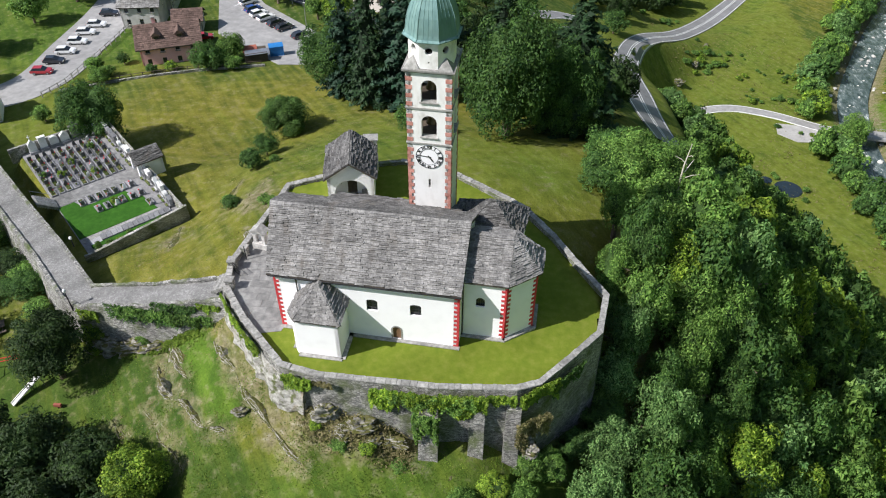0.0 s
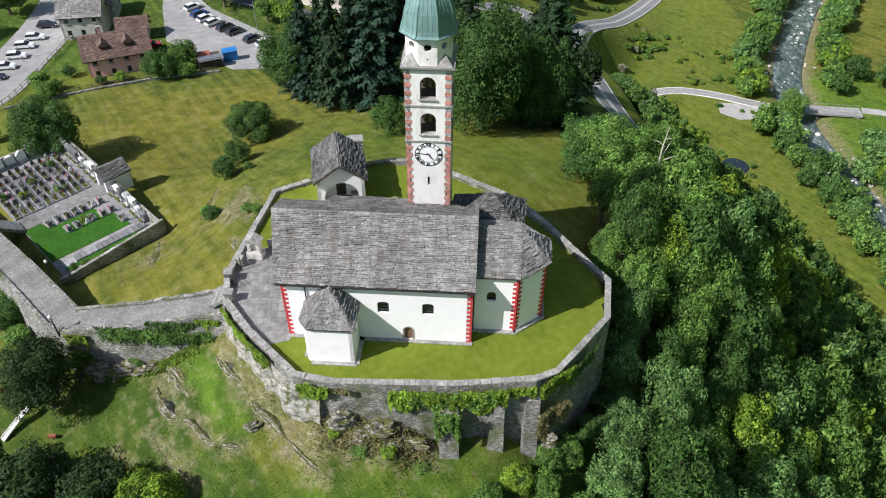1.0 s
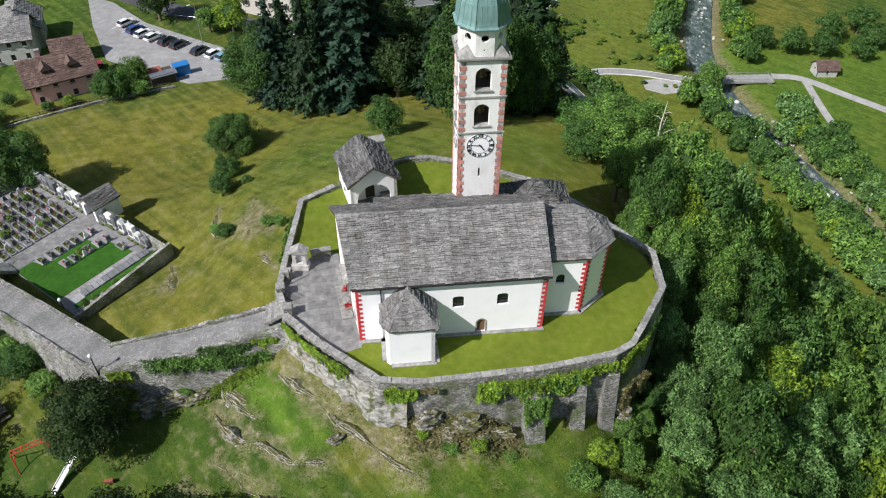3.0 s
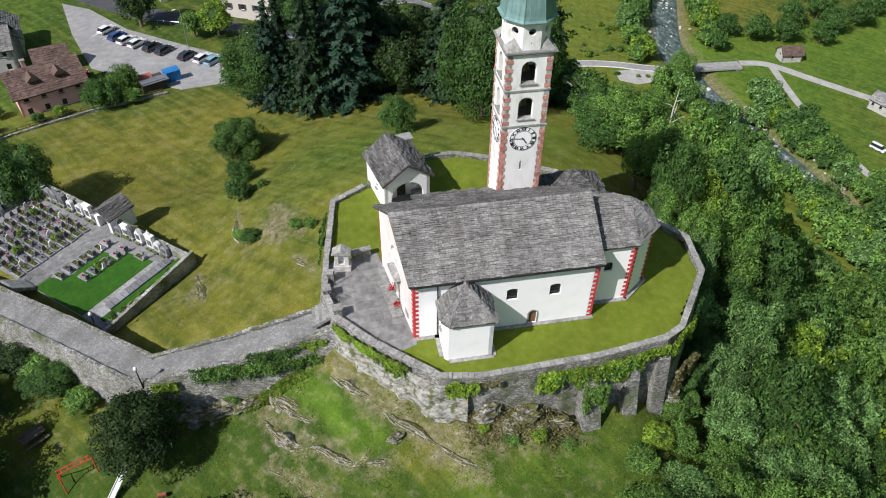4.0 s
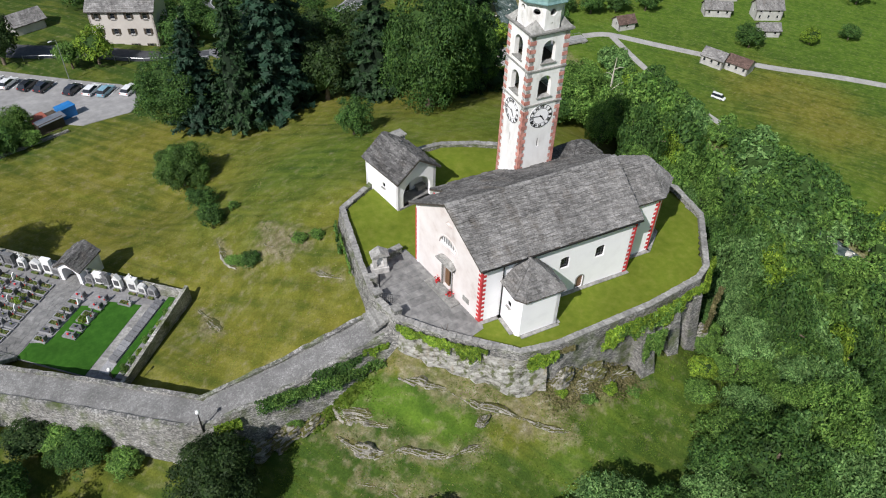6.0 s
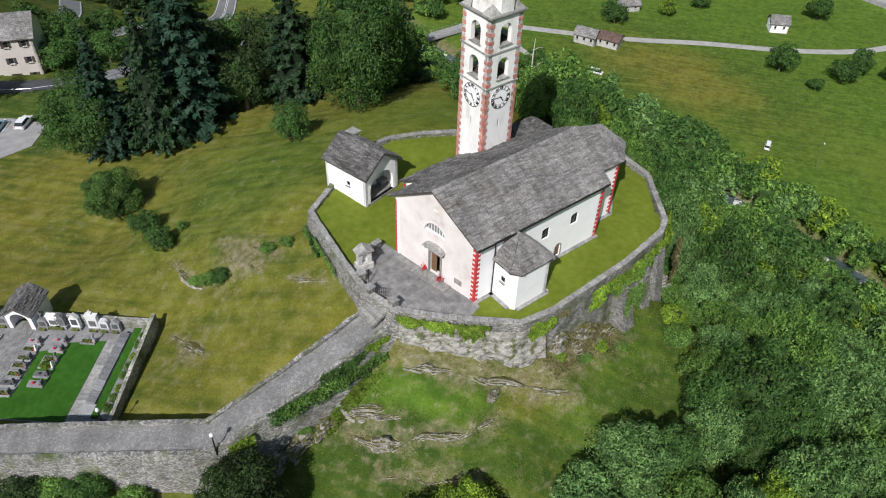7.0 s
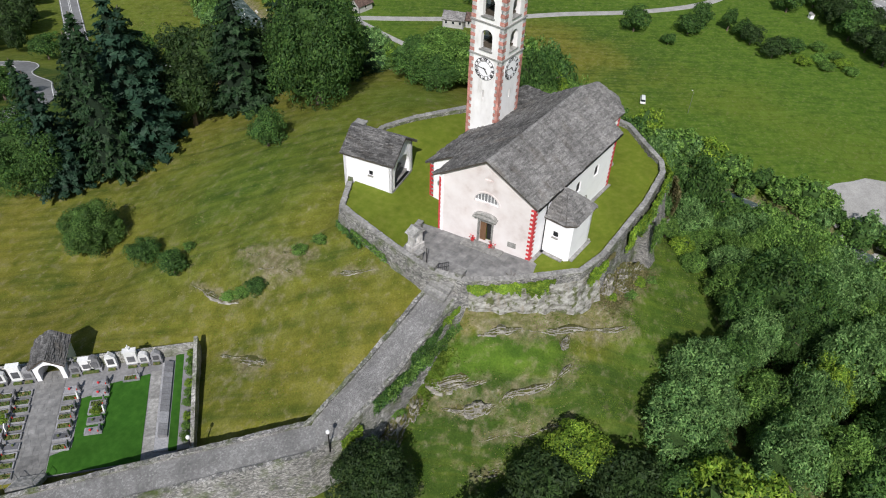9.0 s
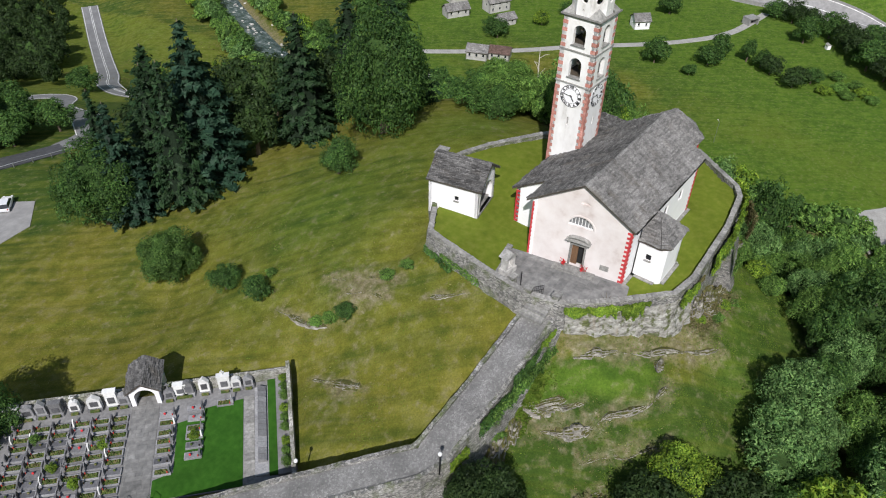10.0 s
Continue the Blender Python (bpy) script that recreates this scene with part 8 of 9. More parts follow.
# graves
def grave(mat, stone, planted, k):
    ob = thing("grave", pose(0, 0, 0), {"granite": "grey granite grave with headstone and plants", "marble": "pale marble grave with headstone and flowers", "darkstone": "dark stone grave with headstone and flowers"}[mat], "grave", "graves in rows")
    for sy in (-1, 1):
        part("kerb", Geo().box((0, sy * 0.36, 0.09), (1.7, 0.12, 0.2)), M["granite"], ob)
    for sx in (-1, 1):
        part("kerb", Geo().box((sx * 0.8, 0, 0.09), (0.12, 0.6, 0.2)), M["granite"], ob)
    if planted:
        rr = random.Random(k)
        g = Geo().box((0, 0, 0.08), (1.5, 0.62, 0.12))
        for _ in range(26):
            x, y, s = rr.uniform(-0.7, 0.65), rr.uniform(-0.27, 0.27), rr.uniform(0.05, 0.11)
            g.add([(x - s, y - s, 0.13), (x + s, y - s, 0.13), (x + s, y + s, 0.13), (x - s, y + s, 0.13), (x, y, 0.14 + 2.0 * s)], [(0, 1, 4), (1, 2, 4), (2, 3, 4), (3, 0, 4)])
        part("planting", g, M["bloom"], ob, "mixed flowers and leaves")
    else:
        part("slab", Geo().box((0, 0, 0.17), (1.5, 0.62, 0.08)), M[mat], ob)
        part("bouquet", Geo().lathe((0.25, 0.05, 0.2), [(0.06, 0), (0.07, 0.1), (0.13, 0.16), (0.14, 0.22), (0.08, 0.3), (0.02, 0.33)], 7), M["flower" if k % 2 else "bloom"], ob)
    st = Geo()
    if stone == 0:
        st.box((-0.72, 0, 0.5), (0.16, 0.56, 0.72))
    elif stone == 1:
        st.add([(-0.8, -0.27, 0.15), (-0.64, -0.3, 0.15), (-0.64, 0.3, 0.15), (-0.8, 0.27, 0.15), (-0.78, -0.2, 0.8), (-0.68, -0.22, 0.8), (-0.68, 0.12, 1.02), (-0.78, 0.12, 1.02)], [(0, 1, 5, 4), (1, 2, 6, 5), (2, 3, 7, 6), (3, 0, 4, 7), (4, 5, 6, 7)])
    else:
        st.box((-0.72, 0, 0.3), (0.3, 0.45, 0.4)).box((-0.72, 0, 0.9), (0.1, 0.12, 0.9)).box((-0.72, 0, 1.05), (0.1, 0.5, 0.12))
    part("headstone", st, M["darkstone" if mat == "granite" and k % 2 else mat], ob)
    part("lantern", Geo().tube([(-0.5, 0.24, 0.18), (-0.5, 0.24, 0.42)], 0.06, 6), M["redpaint" if k % 3 else "bronze"], ob)
    return ob


protos = [grave("granite", 0, False, 1), grave("marble", 1, True, 2), grave("darkstone", 0, True, 3), grave("granite", 2, True, 4), grave("granite", 1, True, 5), grave("darkstone", 1, False, 6), grave("granite", 0, True, 7)]
spots = []
for u in (12.95,):
    spots += [(u, v, 0) for v in (3.3, 4.5, 5.65, 6.75, 7.9, 9.2, 10.4)]
spots += [(10.0, v, 0) for v in (4.2, 5.6, 6.6, 7.7, 9.0)] + [(7.1, 2.8, 0), (10.1, 3.0, 0)]
for u in (17.7, 19.6, 21.5, 23.4, 25.3, 27.2):
    spots += [(u, v, 180) for v in np.arange(3.0, 13.2, 1.1)]
rg = random.Random(12)
for i, (u, v, t) in enumerate(spots):
    m = cem(u + rg.uniform(-0.08, 0.08), v + rg.uniform(-0.08, 0.08), 0.05 if t else 0.06, t + rg.uniform(-2, 2))
    if i < len(protos):
        protos[i].matrix_basis = m
    else:
        copy_thing(protos[rg.randrange(len(protos))], m)
for u, v, tone in ((23.4, 8.2, "bright"), (21.0, 10.5, "bright"), (25.7, 4.5, "mid"), (18.9, 6.3, "bright"), (10.0, 6.7, "bright"), (22.5, 12.6, "mid")):
    p = cem_pt(u, v)
    leafy_tree(p[0], p[1], 1.1, 0.6, tone, z=CEM_Z, foot=0.0, name="shrub", label="small clipped shrub among the graves", group="shrubs in the cemetery")
# steps up from the walk to the path
sp = thing("cemetery_steps", cem(14.9, 14.4, 0, 0), "grey stone steps up to the path with a thin iron rail", "steps")
for i in range(9):
    part("step", Geo().box((0, -0.9 + i * 0.26, 0.14 + i * 0.2), (2.6, 0.34, 0.42)), M["cope"], sp)
for sx in (-1.25, 1.25):
    part("handrail", Geo().tube([(sx, -1.0, 0.2), (sx, -1.0, 1.1), (sx, 1.3, 2.8), (sx, 1.3, 1.9)], 0.03, 5), M["steel"], sp)

# ---- gate, shrine and clutter of the forecourt ----
shrine = thing("shrine", pose(-4.75, 11.0, 0.05, 0, 0, -14), "pale stone wayside shrine with gabled cap and niche", "shrine")
part("plinth", Geo().box((0, 0, 0.35), (1.75, 1.0, 0.7)), M["oldstone"], shrine)
part("niche_wall", Geo().panel((-0.7, -0.38), (0.7, -0.38), [rect(0, 1.4, 0.7, 2.3), arch(0.35, 1.05, 0.85, 2.0, 8)], 0.75), M["oldstone"], shrine)
part("niche_back", Geo().box((0, 0.1, 1.4), (0.9, 0.1, 1.3)), M["marble"], shrine)
part("cap", Geo().add([(-0.95, -0.6, 2.3), (0.95, -0.6, 2.3), (0.95, 0.6, 2.3), (-0.95, 0.6, 2.3), (0, -0.6, 2.9), (0, 0.6, 2.9)], [(3, 2, 1, 0), (0, 1, 4), (2, 3, 5), (1, 2, 5, 4), (3, 0, 4, 5)]), M["cope"], shrine)
for x, y, w, d, h, t in ((-2.6, 12.3, 2.0, 0.5, 0.95, 6), (-6.2, 9.6, 0.7, 0.55, 1.2, -14), (-6.9, 7.4, 0.75, 0.75, 1.25, 0), (-6.3, 4.5, 0.75, 0.75, 1.25, 0)):
    pl = thing("stone_pier", pose(x, y, -0.05, 0, 0, t), "grey stone pier at the forecourt's edge", "pier", "piers of the forecourt")
    part("shaft", Geo().box((0, 0, h / 2), (w, d, h)), M["wall"], pl)
    part("cap", Geo().box((0, 0, h + 0.07), (w + 0.14, d + 0.14, 0.16)), M["cope"], pl)
gate = thing("iron_gate", pose(-6.75, 7.0, 0.0, 0, 0, -40), "dark open wrought-iron gate leaf", "gate")
for i in range(7):
    part("bar", Geo().tube([(i * 0.2, 0, 0.1), (i * 0.2, 0, 1.35)], 0.02, 5), M["iron"], gate)
for z in (0.15, 0.75, 1.3):
    part("rail", Geo().tube([(0, 0, z), (1.25, 0, z)], 0.025, 5), M["iron"], gate)
stairs = thing("gate_steps", pose(-6.9, 5.95, 0, 0, 0, 175), "worn stone steps between path and forecourt", "steps")
for i in range(6):
    part("step", Geo().box((-0.1 + i * 0.34, 0, -0.16 - i * 0.21), (0.42, 2.5, 0.4)), M["cope"], stairs)
post = thing("notice_post", pose(-5.9, 8.8, 0.05), "thin dark iron post on the forecourt", "post")
part("pole", Geo().tube([(0, 0, 0), (0, 0, 1.9)], 0.05, 6), M["iron"], post)
for x, y in ((-0.55, 6.45), (-0.5, 4.25)):
    fp = thing("flower_pot", pose(x, y, 0.22), "round planter full of red flowers on the church steps", "flower pot", "planters at the church door")
    part("pot", Geo().lathe((0, 0, 0), [(0.14, 0), (0.2, 0.3), (0.22, 0.32)], 10), M["tilered"], fp)
    g = Geo()
    rr = random.Random(int(x * 100 + y * 10))
    for _ in range(60):
        a, r, z, s = rr.uniform(0, 6.28), rr.uniform(0, 0.46), rr.uniform(0.3, 0.66), rr.uniform(0.07, 0.13)
        q = Vector((r * math.cos(a), r * math.sin(a), z))
        n1 = Vector((rr.gauss(0, 1), rr.gauss(0, 1), rr.gauss(0, 1))).normalized() * s
        n2 = Vector((rr.gauss(0, 1), rr.gauss(0, 1), rr.gauss(0, 1))).normalized() * s
        g.add([q - n1, q - n2, q + n1, q + n2], [(0, 1, 2, 3)])
    tagged(part("red_bloom", g, M["flower"], fp), kind="stuff")
for i in range(4):
    part("branch", Geo().tube([(0, 0, 0), (0.25 * math.cos(i * 1.6), 0.25 * math.sin(i * 1.6), 0.6), (0.55 * math.cos(i * 1.6 + 0.4), 0.55 * math.sin(i * 1.6 + 0.4), 1.0)], [0.04, 0.025, 0.01], 5), M["bark"],
         thing("dry_shrub", pose(-3.4, 0.35, 0.02), "leafless grey shrub by the forecourt wall", "shrub") if i == 0 else bpy.data.objects["dry_shrub"])
street_lamp(-26.0, 5.95, 2.6, "short dark lamp post with a white globe on the path wall", globe=True, z=-6.3)
pz = cem_pt(-0.3, 14.9)
street_lamp(pz[0], pz[1], 0.9, "short dark lamp post with a white globe beside the cemetery", globe=True, z=path_height(*pz) - 0.2)

# ---- buttresses of the terrace wall ----
for x, y, h0, w, d, ivy in ((15.2, -7.6, -0.9, 1.9, 2.4, 1), (19.6, -7.1, -1.0, 1.5, 1.9, 0), (22.9, -6.9, -1.2, 1.5, 1.6, 0)):
    g = Geo()
    zb = gz(x, y - d) - 1.2
    g.add([(x - w / 2, y + 0.8, zb), (x + w / 2, y + 0.8, zb), (x + w / 2, y - d, zb), (x - w / 2, y - d, zb), (x - w / 2 * 0.9, y + 0.8, h0), (x + w / 2 * 0.9, y + 0.8, h0), (x + w / 2 * 0.9, y - d * 0.12, h0 - 0.5), (x - w / 2 * 0.9, y - d * 0.12, h0 - 0.5)],
          [(0, 1, 2, 3), (4, 7, 6, 5), (0, 4, 5, 1), (1, 5, 6, 2), (2, 6, 7, 3), (3, 7, 4, 0)])
    solo("buttress", g, M["wall"], "sloping grey stone buttress of the terrace wall", "buttress", "buttresses", kind="structure")


# ---- rock outcrops ----
def rock(x, y, sx, sy, sz, seed, turn=0.0, dz=0.0, label="layered grey rock outcrop in the grass"):
    bm = bmesh.new()
    bmesh.ops.create_icosphere(bm, subdivisions=4, radius=1)
    off = Vector((seed * 3.1, seed * 1.7, seed * 0.9))
    for v in bm.verts:
        p = v.co.copy()
        k = 0.45 * noise.noise(p * 1.3 + off) + 0.28 * noise.noise(p * 3.1 + off) + 0.14 * noise.noise(p * 7.3 + off)
        step = 0.10 * (1 if noise.noise(Vector((p.x * 0.5, p.y * 0.5, p.z * 4.2)) + off) > 0 else -1)
        q = p * (1 + k + step)
        v.co = Vector((q.x * sx, q.y * sy, q.z * sz))
    me = bpy.data.meshes.new("rock_outcrop")
    bm.to_mesh(me)
    bm.free()
    me.materials.append(M["rock"])
    ob = tagged(new("rock_outcrop", me), label, "rock", "rocks of the church hill", "structure")
    ob.matrix_basis = pose(x, y, gz(x, y) + dz, 0, 0, turn)
    return ob


for i, (x, y, sx, sy, sz, t, dz) in enumerate(((8.6, -7.9, 1.7, 0.8, 0.9, 4, 0.1), (11.4, -8.4, 1.5, 0.7, 0.6, -12, 0.0), (5.4, -7.4, 1.2, 0.7, 1.1, 10, 0.4), (7.0, -8.7, 1.1, 0.6, 0.5, -20, 0.0), (9.8, -8.9, 1.2, 0.5, 0.5, 15, 0.0), (-3.2, -6.6, 0.7, 0.45, 0.5, 20, 0.0), (-22.0, 4.2, 2.3, 1.1, 1.5, 5, 0.0), (-18.8, 3.6, 2.0, 0.9, 1.2, 10, 0.0), (-16.2, 3.2, 1.5, 0.7, 0.8, 18, 0.0), (17.4, -10.8, 0.9, 0.5, 0.4, 30, -0.1), (24.6, -7.2, 1.1, 0.9, 2.0, 0, 0.6),
                                              (84, 190, 2.4, 1.4, 1.2, 20, 0.0), (93, 206, 1.9, 1.4, 1.1, 60, 0.0), (100, 222, 1.6, 0.9, 0.8, 60, 0.0))):
    rock(x, y, sx, sy, sz, i + 1, t, dz)


def ledge(pts, height, seed):
    """A broken band of bedded rock, bare on its downhill side, in blocks between cracks."""
    rng = np.random.default_rng(seed)
    line = np.array([p[:2] for p in curve_through(pts, 0.12)])
    n = len(line)
    t = np.gradient(line, axis=0)
    t /= np.linalg.norm(t, axis=1)[:, None]
    down = np.stack([t[:, 1], -t[:, 0]], -1)
    s = np.linspace(0, 1, n)
    run = np.arange(n) * 0.12

    def blocks(low, high, shortest=3, longest=12):
        """Random values that stay level over one block and jump at its cracks."""
        out, k = np.zeros(n), 0
        while k < n:
            w = int(rng.integers(shortest, longest))
            out[k:k + w] = rng.uniform(low, high)
            k += w
        return out
    show = hash_noise(run, run * 0 + 9, 2.0, seed + 2)
    tall = height * np.clip(0.45 + 0.9 * show, 0.0, 1.2) * np.clip(8 * s * (1 - s), 0.05, 1) * blocks(0.75, 1.15, 6, 20)
    base = line - down * (0.35 * hash_noise(run, run * 0, 2.6, seed))[:, None]
    zl = ground_z(base[:, 0], base[:, 1]) + relief(base[:, 0], base[:, 1])
    beds = 4
    rows = [(-0.9, None, 0, 0), (-0.3, 0.92, 0, 0)]
    for b in range(beds):
        f = 1 - b / beds
        o, dz = blocks(-0.16, 0.16), blocks(-0.035, 0.035)
        rows += [(0.17 * b, f, o, dz), (0.17 * b + 0.03, f - 0.82 / beds, o, dz)]
    rows += [(0.7, -0.3, 0, 0), (1.1, None, 0, 0)]
    g = Geo()
    for k, (o, f, j, dz) in enumerate(rows):
        q = base + down * ((o + j) * (0.3 + 0.7 * tall / height) + 0.02 * rng.normal(size=n))[:, None]
        if f is None:
            z = ground_z(q[:, 0], q[:, 1]) + relief(q[:, 0], q[:, 1]) - 0.2
        else:
            z = zl + tall * (f - 0.3) + dz - 0.08 + 0.012 * rng.normal(size=n)
        g.v += [(a, b, c) for (a, b), c in zip(q, z)]
    g.f += [(k * n + i + 1, k * n + i, (k + 1) * n + i, (k + 1) * n + i + 1) for k in range(len(rows) - 1) for i in range(n - 1)]
    return solo("rock_ledge", g, M["rock"], "broken grey rock ledge running across the grassy slope", "rock", "rock ledges of the church hill", kind="structure")


for i, (pts, w, h) in enumerate(LEDGES):
    ledge(pts, h, 40 * i + 3)


# ---- ivy and creeping plants on walls ----
def ivy(name, a, b, out, z0, z1, count, tone, seed, label, bulge=0.25, size=0.13):
    """Leaves over the strip of wall from a to b. out: plan vector away from the wall."""
    rng = np.random.default_rng(seed)
    a, b, out = np.array(a, float), np.array(b, float), np.array(out, float)
    out /= np.linalg.norm(out)
    s, t = rng.uniform(0, 1, count), rng.uniform(0, 1, count) ** 0.8
    top = z1 + 0.15 * hash_noise(s * 9, s * 0, 1.0, seed)
    low = z0 + (z1 - z0) * 0.6 * (0.5 + 0.5 * hash_noise(s * 7, s * 0 + 3, 1.0, seed + 1))
    z = low + (top - low) * t
    bl = bulge * (0.3 + 0.7 * (0.5 + 0.5 * hash_noise(s * 8, z * 1.3, 1.0, seed + 2))) * rng.uniform(0.4, 1.1, count)
    P = np.stack([a[0] + (b[0] - a[0]) * s + out[0] * bl, a[1] + (b[1] - a[1]) * s + out[1] * bl, z], -1)
    N = np.array([out[0], out[1], 0.6]) + 0.6 * rng.normal(size=(count, 3))
    v, f = leaf_quads(P, N, size, rng)
    me = mesh_of(name, v, f, M[tone])
    return tagged(new(name, me), label, "ivy", kind="stuff")


def ivy_run(pts, z0, z1, per_m, tone, seed, label, lean=0.35, **k):
    for i, (p, q) in enumerate(zip(pts, pts[1:])):
        d = math.dist(p, q)
        u = ((q[0] - p[0]) / d, (q[1] - p[1]) / d)
        o = (u[1], -u[0])
        w = lean
        ivy("ivy", (p[0] + o[0] * w, p[1] + o[1] * w), (q[0] + o[0] * w, q[1] + o[1] * w), o, z0, z1, int(per_m * d * 1.9), tone, seed + i, label, **k)


CREEPER, IVY = "bright green creeper on the terrace wall", "bright green ivy hanging over the terrace wall"
ivy_run([(-6.6, 3.5), (-5.3, 1.7)], -1.0, 0.35, 170, "leafbright", 101, CREEPER)
ivy_run([(-4.7, 0.8), (-3.3, -0.85)], -1.3, 0.55, 260, "leafbright", 103, CREEPER, bulge=0.4)
ivy_run([(-2.9, -1.3), (-1.3, -2.95)], -1.9, 0.5, 280, "leafbright", 105, CREEPER, bulge=0.4)
ivy_run([(1.7, -5.75), (4.6, -6.45)], -1.5, 0.5, 280, "leafbright", 107, CREEPER, bulge=0.5)
ivy_run([(-6.6, 3.5), (-4.1, -0.1), (-0.9, -3.4)], -0.5, 0.5, 150, "leafbright", 141, CREEPER, bulge=0.3)
ivy_run([(4.6, -6.45), (6.4, -6.65)], -0.6, 0.35, 150, "scrub", 109, "brown creeper on the terrace wall")
ivy_run([(9.8, -6.75), (12.5, -6.85), (16.0, -7.0), (20.4, -6.75)], -3.2, 0.5, 420, "leafbright", 111, IVY, bulge=0.8)
ivy_run([(11.5, -6.8), (16.0, -7.0), (19.4, -6.8)], -2.8, 0.3, 160, "leaf", 151, "green ivy hanging over the terrace wall", bulge=0.9)
ivy_run([(13.9, -7.9), (16.3, -8.1)], -5.6, -0.6, 420, "leaf", 114, "green ivy over a stone buttress", bulge=0.7, lean=0.9)
ivy_run([(20.4, -6.7), (23.0, -6.6)], -1.4, 0.35, 230, "leafbright", 116, IVY, bulge=0.5)
ivy_run([(23.0, -6.6), (26.6, -4.2)], -2.6, 0.45, 420, "leafbright", 117, IVY, bulge=0.8)
ivy_run([(22.6, -8.0), (25.6, -6.2)], -6.6, -1.4, 420, "scrub", 118, "brown creeper over the corner of the terrace wall", bulge=0.8, lean=0.8)
ivy_run([(26.0, -4.8), (29.0, -1.5)], -3.0, -0.2, 120, "leafdark", 119, "dark ivy on the shaded terrace wall", bulge=0.5)
ivy_run([(-15.5, 4.6), (-10.5, 4.3)], -5.6, -2.6, 150, "leafdark", 121, "dark green ivy hanging on the path wall", lean=0.25, bulge=0.45)
ivy_run([(-20.3, 5.3), (-16.0, 4.8)], -6.5, -4.2, 170, "leafdark", 123, "dark green ivy hanging on the path wall", lean=0.25, bulge=0.45)
ivy_run([(-10.3, 4.3), (-7.6, 4.0)], -3.4, -2.0, 90, "leafbright", 131, "green creeper on the path wall", lean=0.3, bulge=0.35)
ivy_run([(-25.0, 5.8), (-22.6, 5.5)], -7.8, -5.6, 190, "leafbright", 133, "green ivy hanging on the path wall", lean=0.3, bulge=0.5)
ivy_run([(-6.7, 13.0), (-5.2, 19.0)][::-1], -1.8, -0.4, 45, "leaf", 125, "thin green weeds on the terrace wall", lean=0.3)
ivy_run([(-4.2, 21.2), (-5.6, 16.6)], -2.2, -0.8, 70, "leafdark", 127, "low green growth at the foot of the terrace wall", lean=0.7, bulge=0.6)


ivy_run([(-21.0, 5.4), (-15.5, 4.7), (-9.0, 4.2)], -6.2, -3.6, 120, "leafdark", 161, "dark green ivy hanging on the path wall", lean=0.5, bulge=0.7)
ivy_run([(-19.5, 5.0), (-14.0, 4.4), (-8.4, 3.9)], -5.6, -3.4, 70, "leaf", 165, "green creeper on the path wall", lean=0.6, bulge=0.7)


# ---- grass tufts and scrub, too many to count ----
def tufts(name, count, box, keep, tone, size, seed, label, tall=0.08):
    """Blades and low leaves scattered over a stretch of the plan; keep: a function of x and y that gives the share that stays."""
    rng = np.random.default_rng(seed)
    x, y = rng.uniform(box[0], box[2], count), rng.uniform(box[1], box[3], count)
    ok = (rng.uniform(0, 1, count) < keep(x, y)) & ~inside(TERRACE, x, y)
    x, y = x[ok], y[ok]
    z = ground_z(x, y) + relief(x, y) + rng.uniform(0.0, tall, len(x))
    v, f = leaf_quads(np.stack([x, y, z], -1), rng.normal(size=(len(x), 3)) * 0.6 + np.array([0, 0, 1.5]), size * 1.3, rng)
    return tagged(new(name, mesh_of(name, v, f, M[tone])), label, "grass", kind="stuff")


def patchy(scale, seed, low=0.1):
    return lambda x, y: np.clip(low + 0.9 * (0.5 + 1.3 * hash_noise(x, y, scale, seed)), 0, 1)


def by_ledges(x, y):
    return np.maximum.reduce([np.exp(-line_dist(p, x, y) ** 2 / 1.6) for p, _, _ in LEDGES]) * 0.9


tufts("grass_tufts", 60000, (-22, -17, 27, 4.5), patchy(2.6, 61), "tuft", 0.07, 1, "rough green grass tufts on the slope below the church", 0.03)
tufts("dry_grass_tufts", 11000, (-20, -15, 24, 4.0), lambda x, y: by_ledges(x, y) + 0.16 * patchy(3.4, 62, -0.3)(x, y), "straw", 0.075, 2, "dry straw-coloured grass along the rock ledges", 0.04)
tufts("meadow_tufts", 26000, (-26, 12, 26, 62), patchy(3.2, 63, -0.1), "tuft", 0.06, 3, "rough green grass tufts in the meadow", 0.05)
tufts("straw_tufts", 26000, (-40, 10, 12, 64), lambda x, y: 0.6 * patchy(4.0, 64, -0.1)(x, y) + 0.3 * by_ledges(x, y), "straw", 0.07, 4, "dry straw-coloured grass in the meadow", 0.05)
tufts("valley_tufts", 12000, (76, 90, 142, 240), patchy(6.0, 66, -0.2), "straw", 0.3, 7, "rough pale grass in the valley meadow", 0.05)
tufts("brown_scrub", 9000, (2.5, -11, 14, -6.6), lambda x, y: np.exp(-line_dist([(4.5, -8), (8, -8.4), (12.5, -8.8)], x, y) ** 2 / 1.4), "scrub", 0.10, 5, "brown scrub on the rocks under the terrace wall", 0.7)
tufts("wall_foot_weeds", 9000, (-20, 2.2, -7, 5.2), patchy(1.6, 65, -0.2), "tuft", 0.15, 6, "weeds along the foot of the path wall", 0.3)
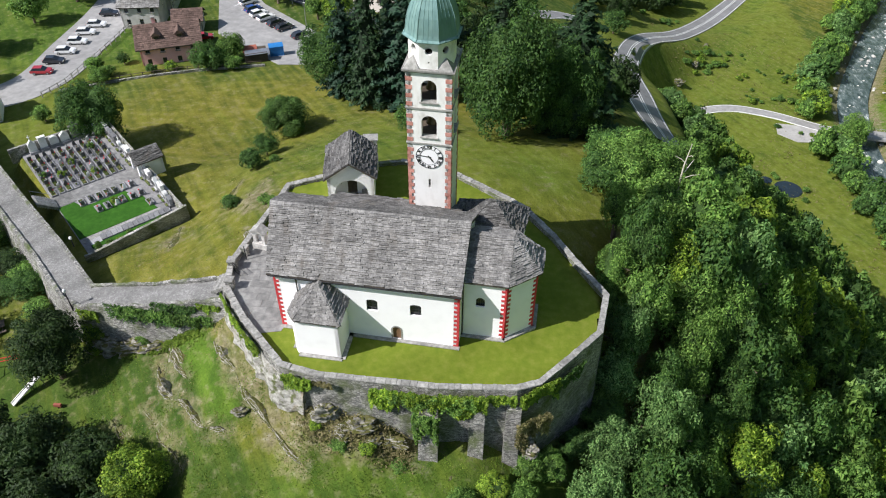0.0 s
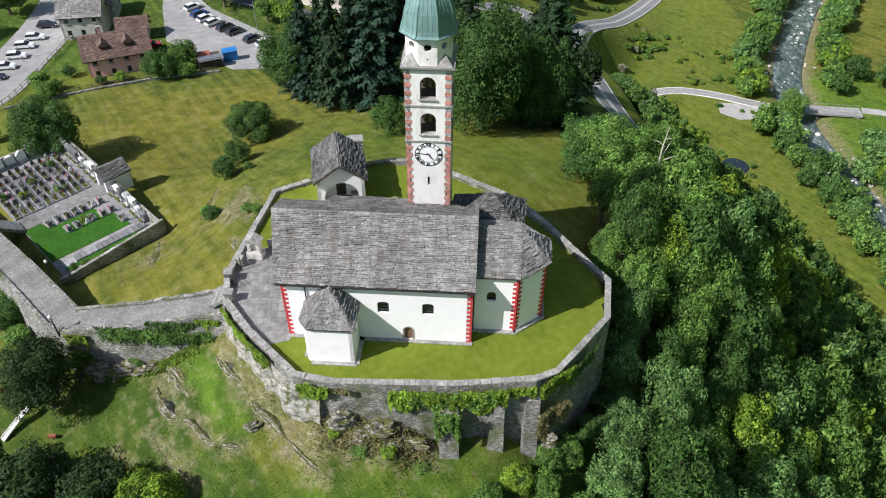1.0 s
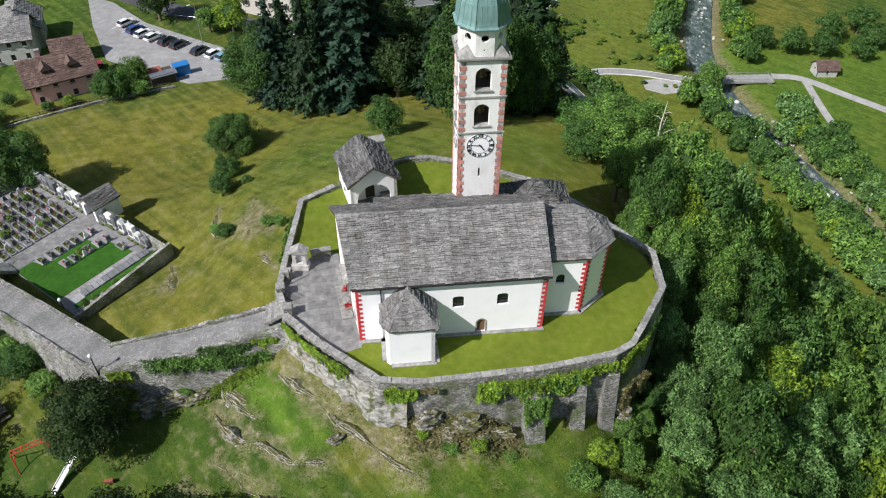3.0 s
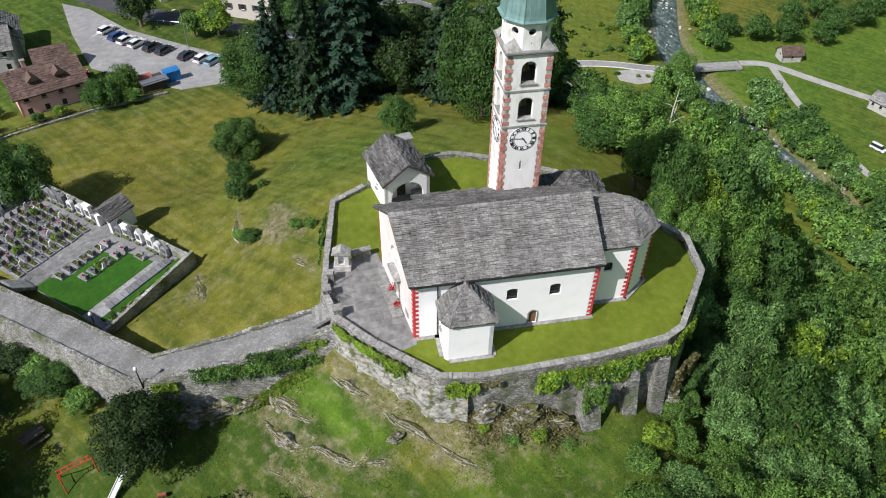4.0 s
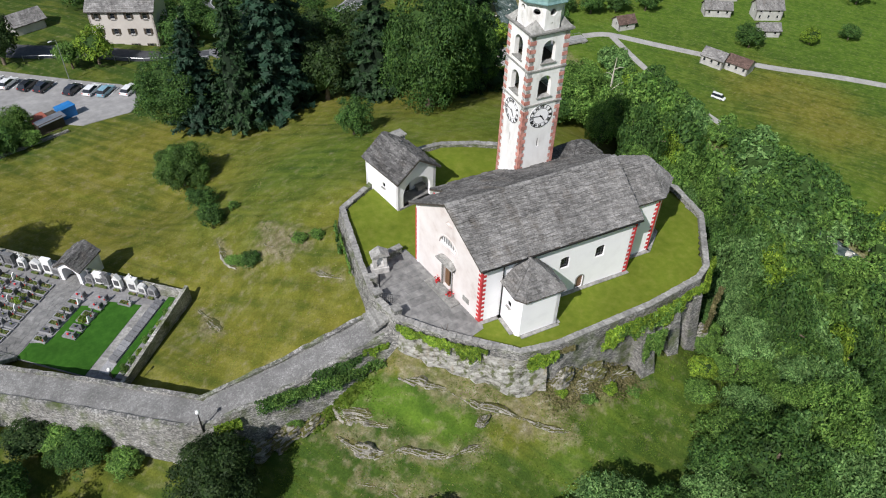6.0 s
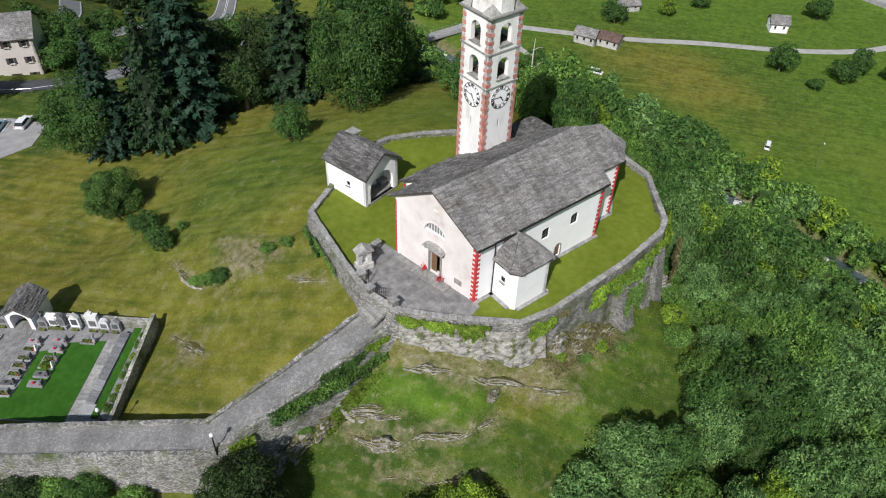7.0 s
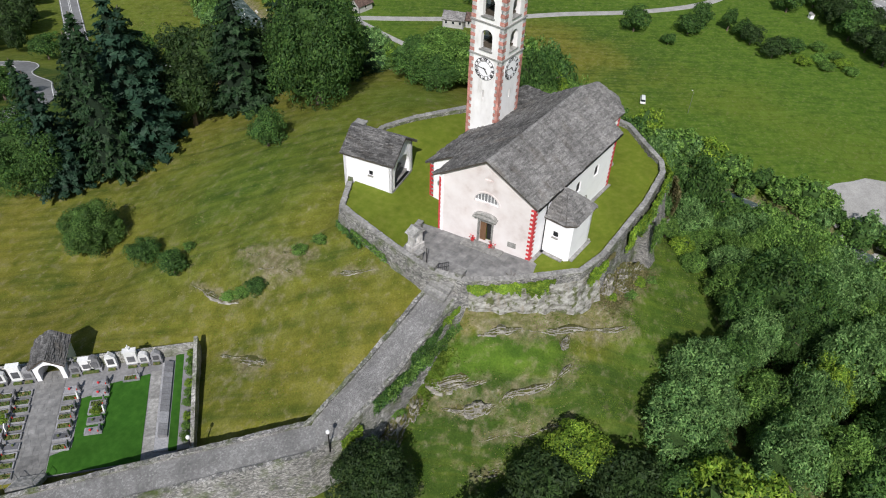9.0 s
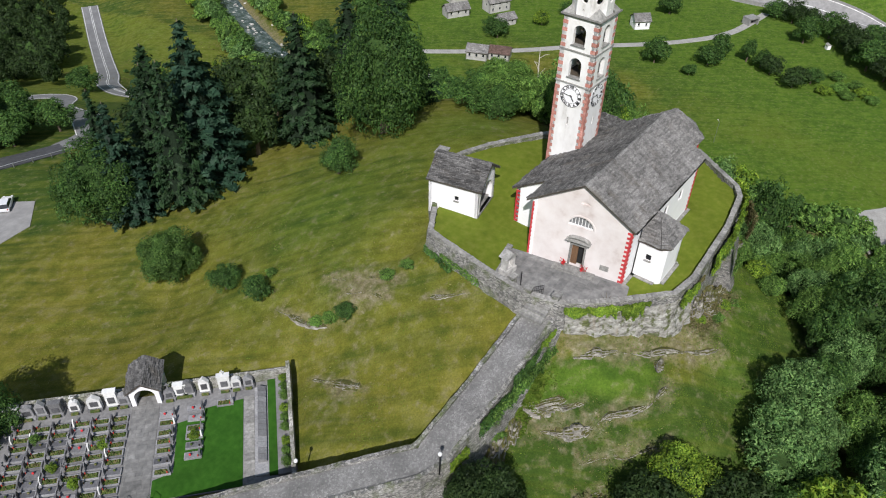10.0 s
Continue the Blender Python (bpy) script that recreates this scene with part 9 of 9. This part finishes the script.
# weeds and low scrub under the walls
for i, (x, y, h, r, tone) in enumerate(((9.6, -9.6, 1.0, 0.9, "bright"), (7.0, -9.6, 0.9, 0.9, "mid"), (4.6, -8.2, 0.8, 0.7, "bright"), (12.6, -10.2, 0.8, 0.9, "mid"), (-23.5, 3.8, 1.6, 1.2, "bright"), (-18.0, 4.2, 1.2, 1.0, "mid"), (24.8, -8.4, 3.0, 1.6, "mid"),
                                       (26.8, -7.6, 3.4, 1.9, "mid"), (29.5, -4.6, 3.4, 1.9, "dark"), (21.6, -11.2, 2.2, 1.6, "bright"), (24.0, -11.5, 3.0, 1.8, "mid"), (18.5, -13.6, 2.4, 1.7, "mid"), (33.5, 2.0, 4.0, 2.0, "mid"), (34.5, 7.0, 4.0, 2.2, "bright"), (33.5, 12.5, 4.0, 2.2, "mid"))):
    leafy_tree(x, y, h, r, tone, foot=0.0, name="scrub_bush", label="low green scrub under the terrace wall", group="scrub below the terrace")

# dead pale tree in the wood
dt = thing("dead_tree", pose(44.0, 31.2, gz(44.0, 31.2), 0, 0, 30), "bare pale dead tree trunk leaning out of the wood", "tree")
part("trunk", Geo().tube([(0, 0, -0.5), (0.1, 0, 5), (0.3, 0.2, 9), (0.7, 0.2, 12.2)], [0.22, 0.17, 0.1, 0.03], 7), M["birchbark"], dt)
for a, z, l in ((0.4, 8, 2.0), (2.4, 9.2, 1.7), (4.2, 10.4, 1.5), (5.6, 7, 1.8)):
    part("limb", Geo().tube([(0.6, 0.1, z), (0.6 + l * 0.5 * math.cos(a), l * 0.5 * math.sin(a), z + 0.7), (0.6 + l * math.cos(a), l * math.sin(a), z + 1.0)], [0.07, 0.05, 0.015], 5), M["birchbark"], dt)

# ---- playground below the path ----
cl = thing("climbing_frame", pose(-33.3, 1.6, gz(-33.3, 1.6), 0, 0, 20), "red steel climbing frame in the grass", "climbing frame")
for sx in (-1.6, 1.6):
    for sy in (-1, 1):
        part("leg", Geo().tube([(sx, sy * 1.1, -0.1), (sx, sy * 0.25, 2.2)], 0.06, 6), M["redpaint"], cl)
    part("rung", Geo().tube([(sx, -0.7, 1.1), (sx, 0.7, 1.1)], 0.05, 6), M["redpaint"], cl)
for sy in (-0.25, 0.25):
    part("top_rail", Geo().tube([(-1.6, sy, 2.2), (1.6, sy, 2.2)], 0.06, 6), M["redpaint"], cl)
for i in range(5):
    part("rung", Geo().tube([(-1.2 + i * 0.6, -0.25, 2.2), (-1.2 + i * 0.6, 0.25, 2.2)], 0.04, 6), M["redpaint"], cl)
sld = thing("slide", pose(-29.6, -1.4, gz(-29.6, -1.4), 0, 0, 55), "pale playground slide in the grass", "slide")
part("chute", Geo().add([(-1.9, -0.28, 0.25), (-1.9, 0.28, 0.25), (1.7, 0.28, 1.9), (1.7, -0.28, 1.9), (-1.9, -0.28, 0.17), (-1.9, 0.28, 0.17), (1.7, 0.28, 1.82), (1.7, -0.28, 1.82)], [(0, 3, 2, 1), (4, 5, 6, 7), (0, 1, 5, 4), (2, 3, 7, 6)]), M["marble"], sld)
for sy in (-0.3, 0.3):
    part("side_rail", Geo().tube([(-1.9, sy, 0.35), (1.7, sy, 2.0)], 0.05, 6), M["marble"], sld)
    part("leg", Geo().tube([(1.7, sy, -0.2), (1.7, sy, 2.0)], 0.05, 6), M["steel"], sld)
bn = thing("picnic_table", pose(-38.2, 7.2, gz(-38.2, 7.2), 0, 0, 35), "weathered dark wooden picnic table with benches", "table")
part("tabletop", Geo().box((0, 0, 0.75), (2.4, 0.9, 0.07)), M["darkwood"], bn)
for sy in (-0.95, 0.95):
    part("bench", Geo().box((0, sy, 0.45), (2.4, 0.35, 0.06)), M["darkwood"], bn)
for sx in (-0.8, 0.8):
    part("leg", Geo().box((sx, 0, 0.35), (0.1, 1.9, 0.1)).box((sx, 0, 0.4), (0.1, 0.6, 0.8)), M["darkwood"], bn)
sr = thing("spring_rider", pose(-25.4, -3.0, gz(-25.4, -3.0)), "small orange spring rider in the grass", "toy")
part("seat", Geo().box((0, 0, 0.55), (0.8, 0.3, 0.35)), M["tilered"], sr)
part("spring", Geo().tube([(0, 0, -0.1), (0, 0, 0.4)], 0.12, 8), M["iron"], sr)

# ---- coping stones, last ----
coping(terrace_wall, TERRACE[:17], 0.55, terrace_top, 71, every=0.55, limit=215)
coping(terrace_wall, TERRACE[18:] + TERRACE[:1], 0.55, terrace_top, 72, every=0.55, limit=80)
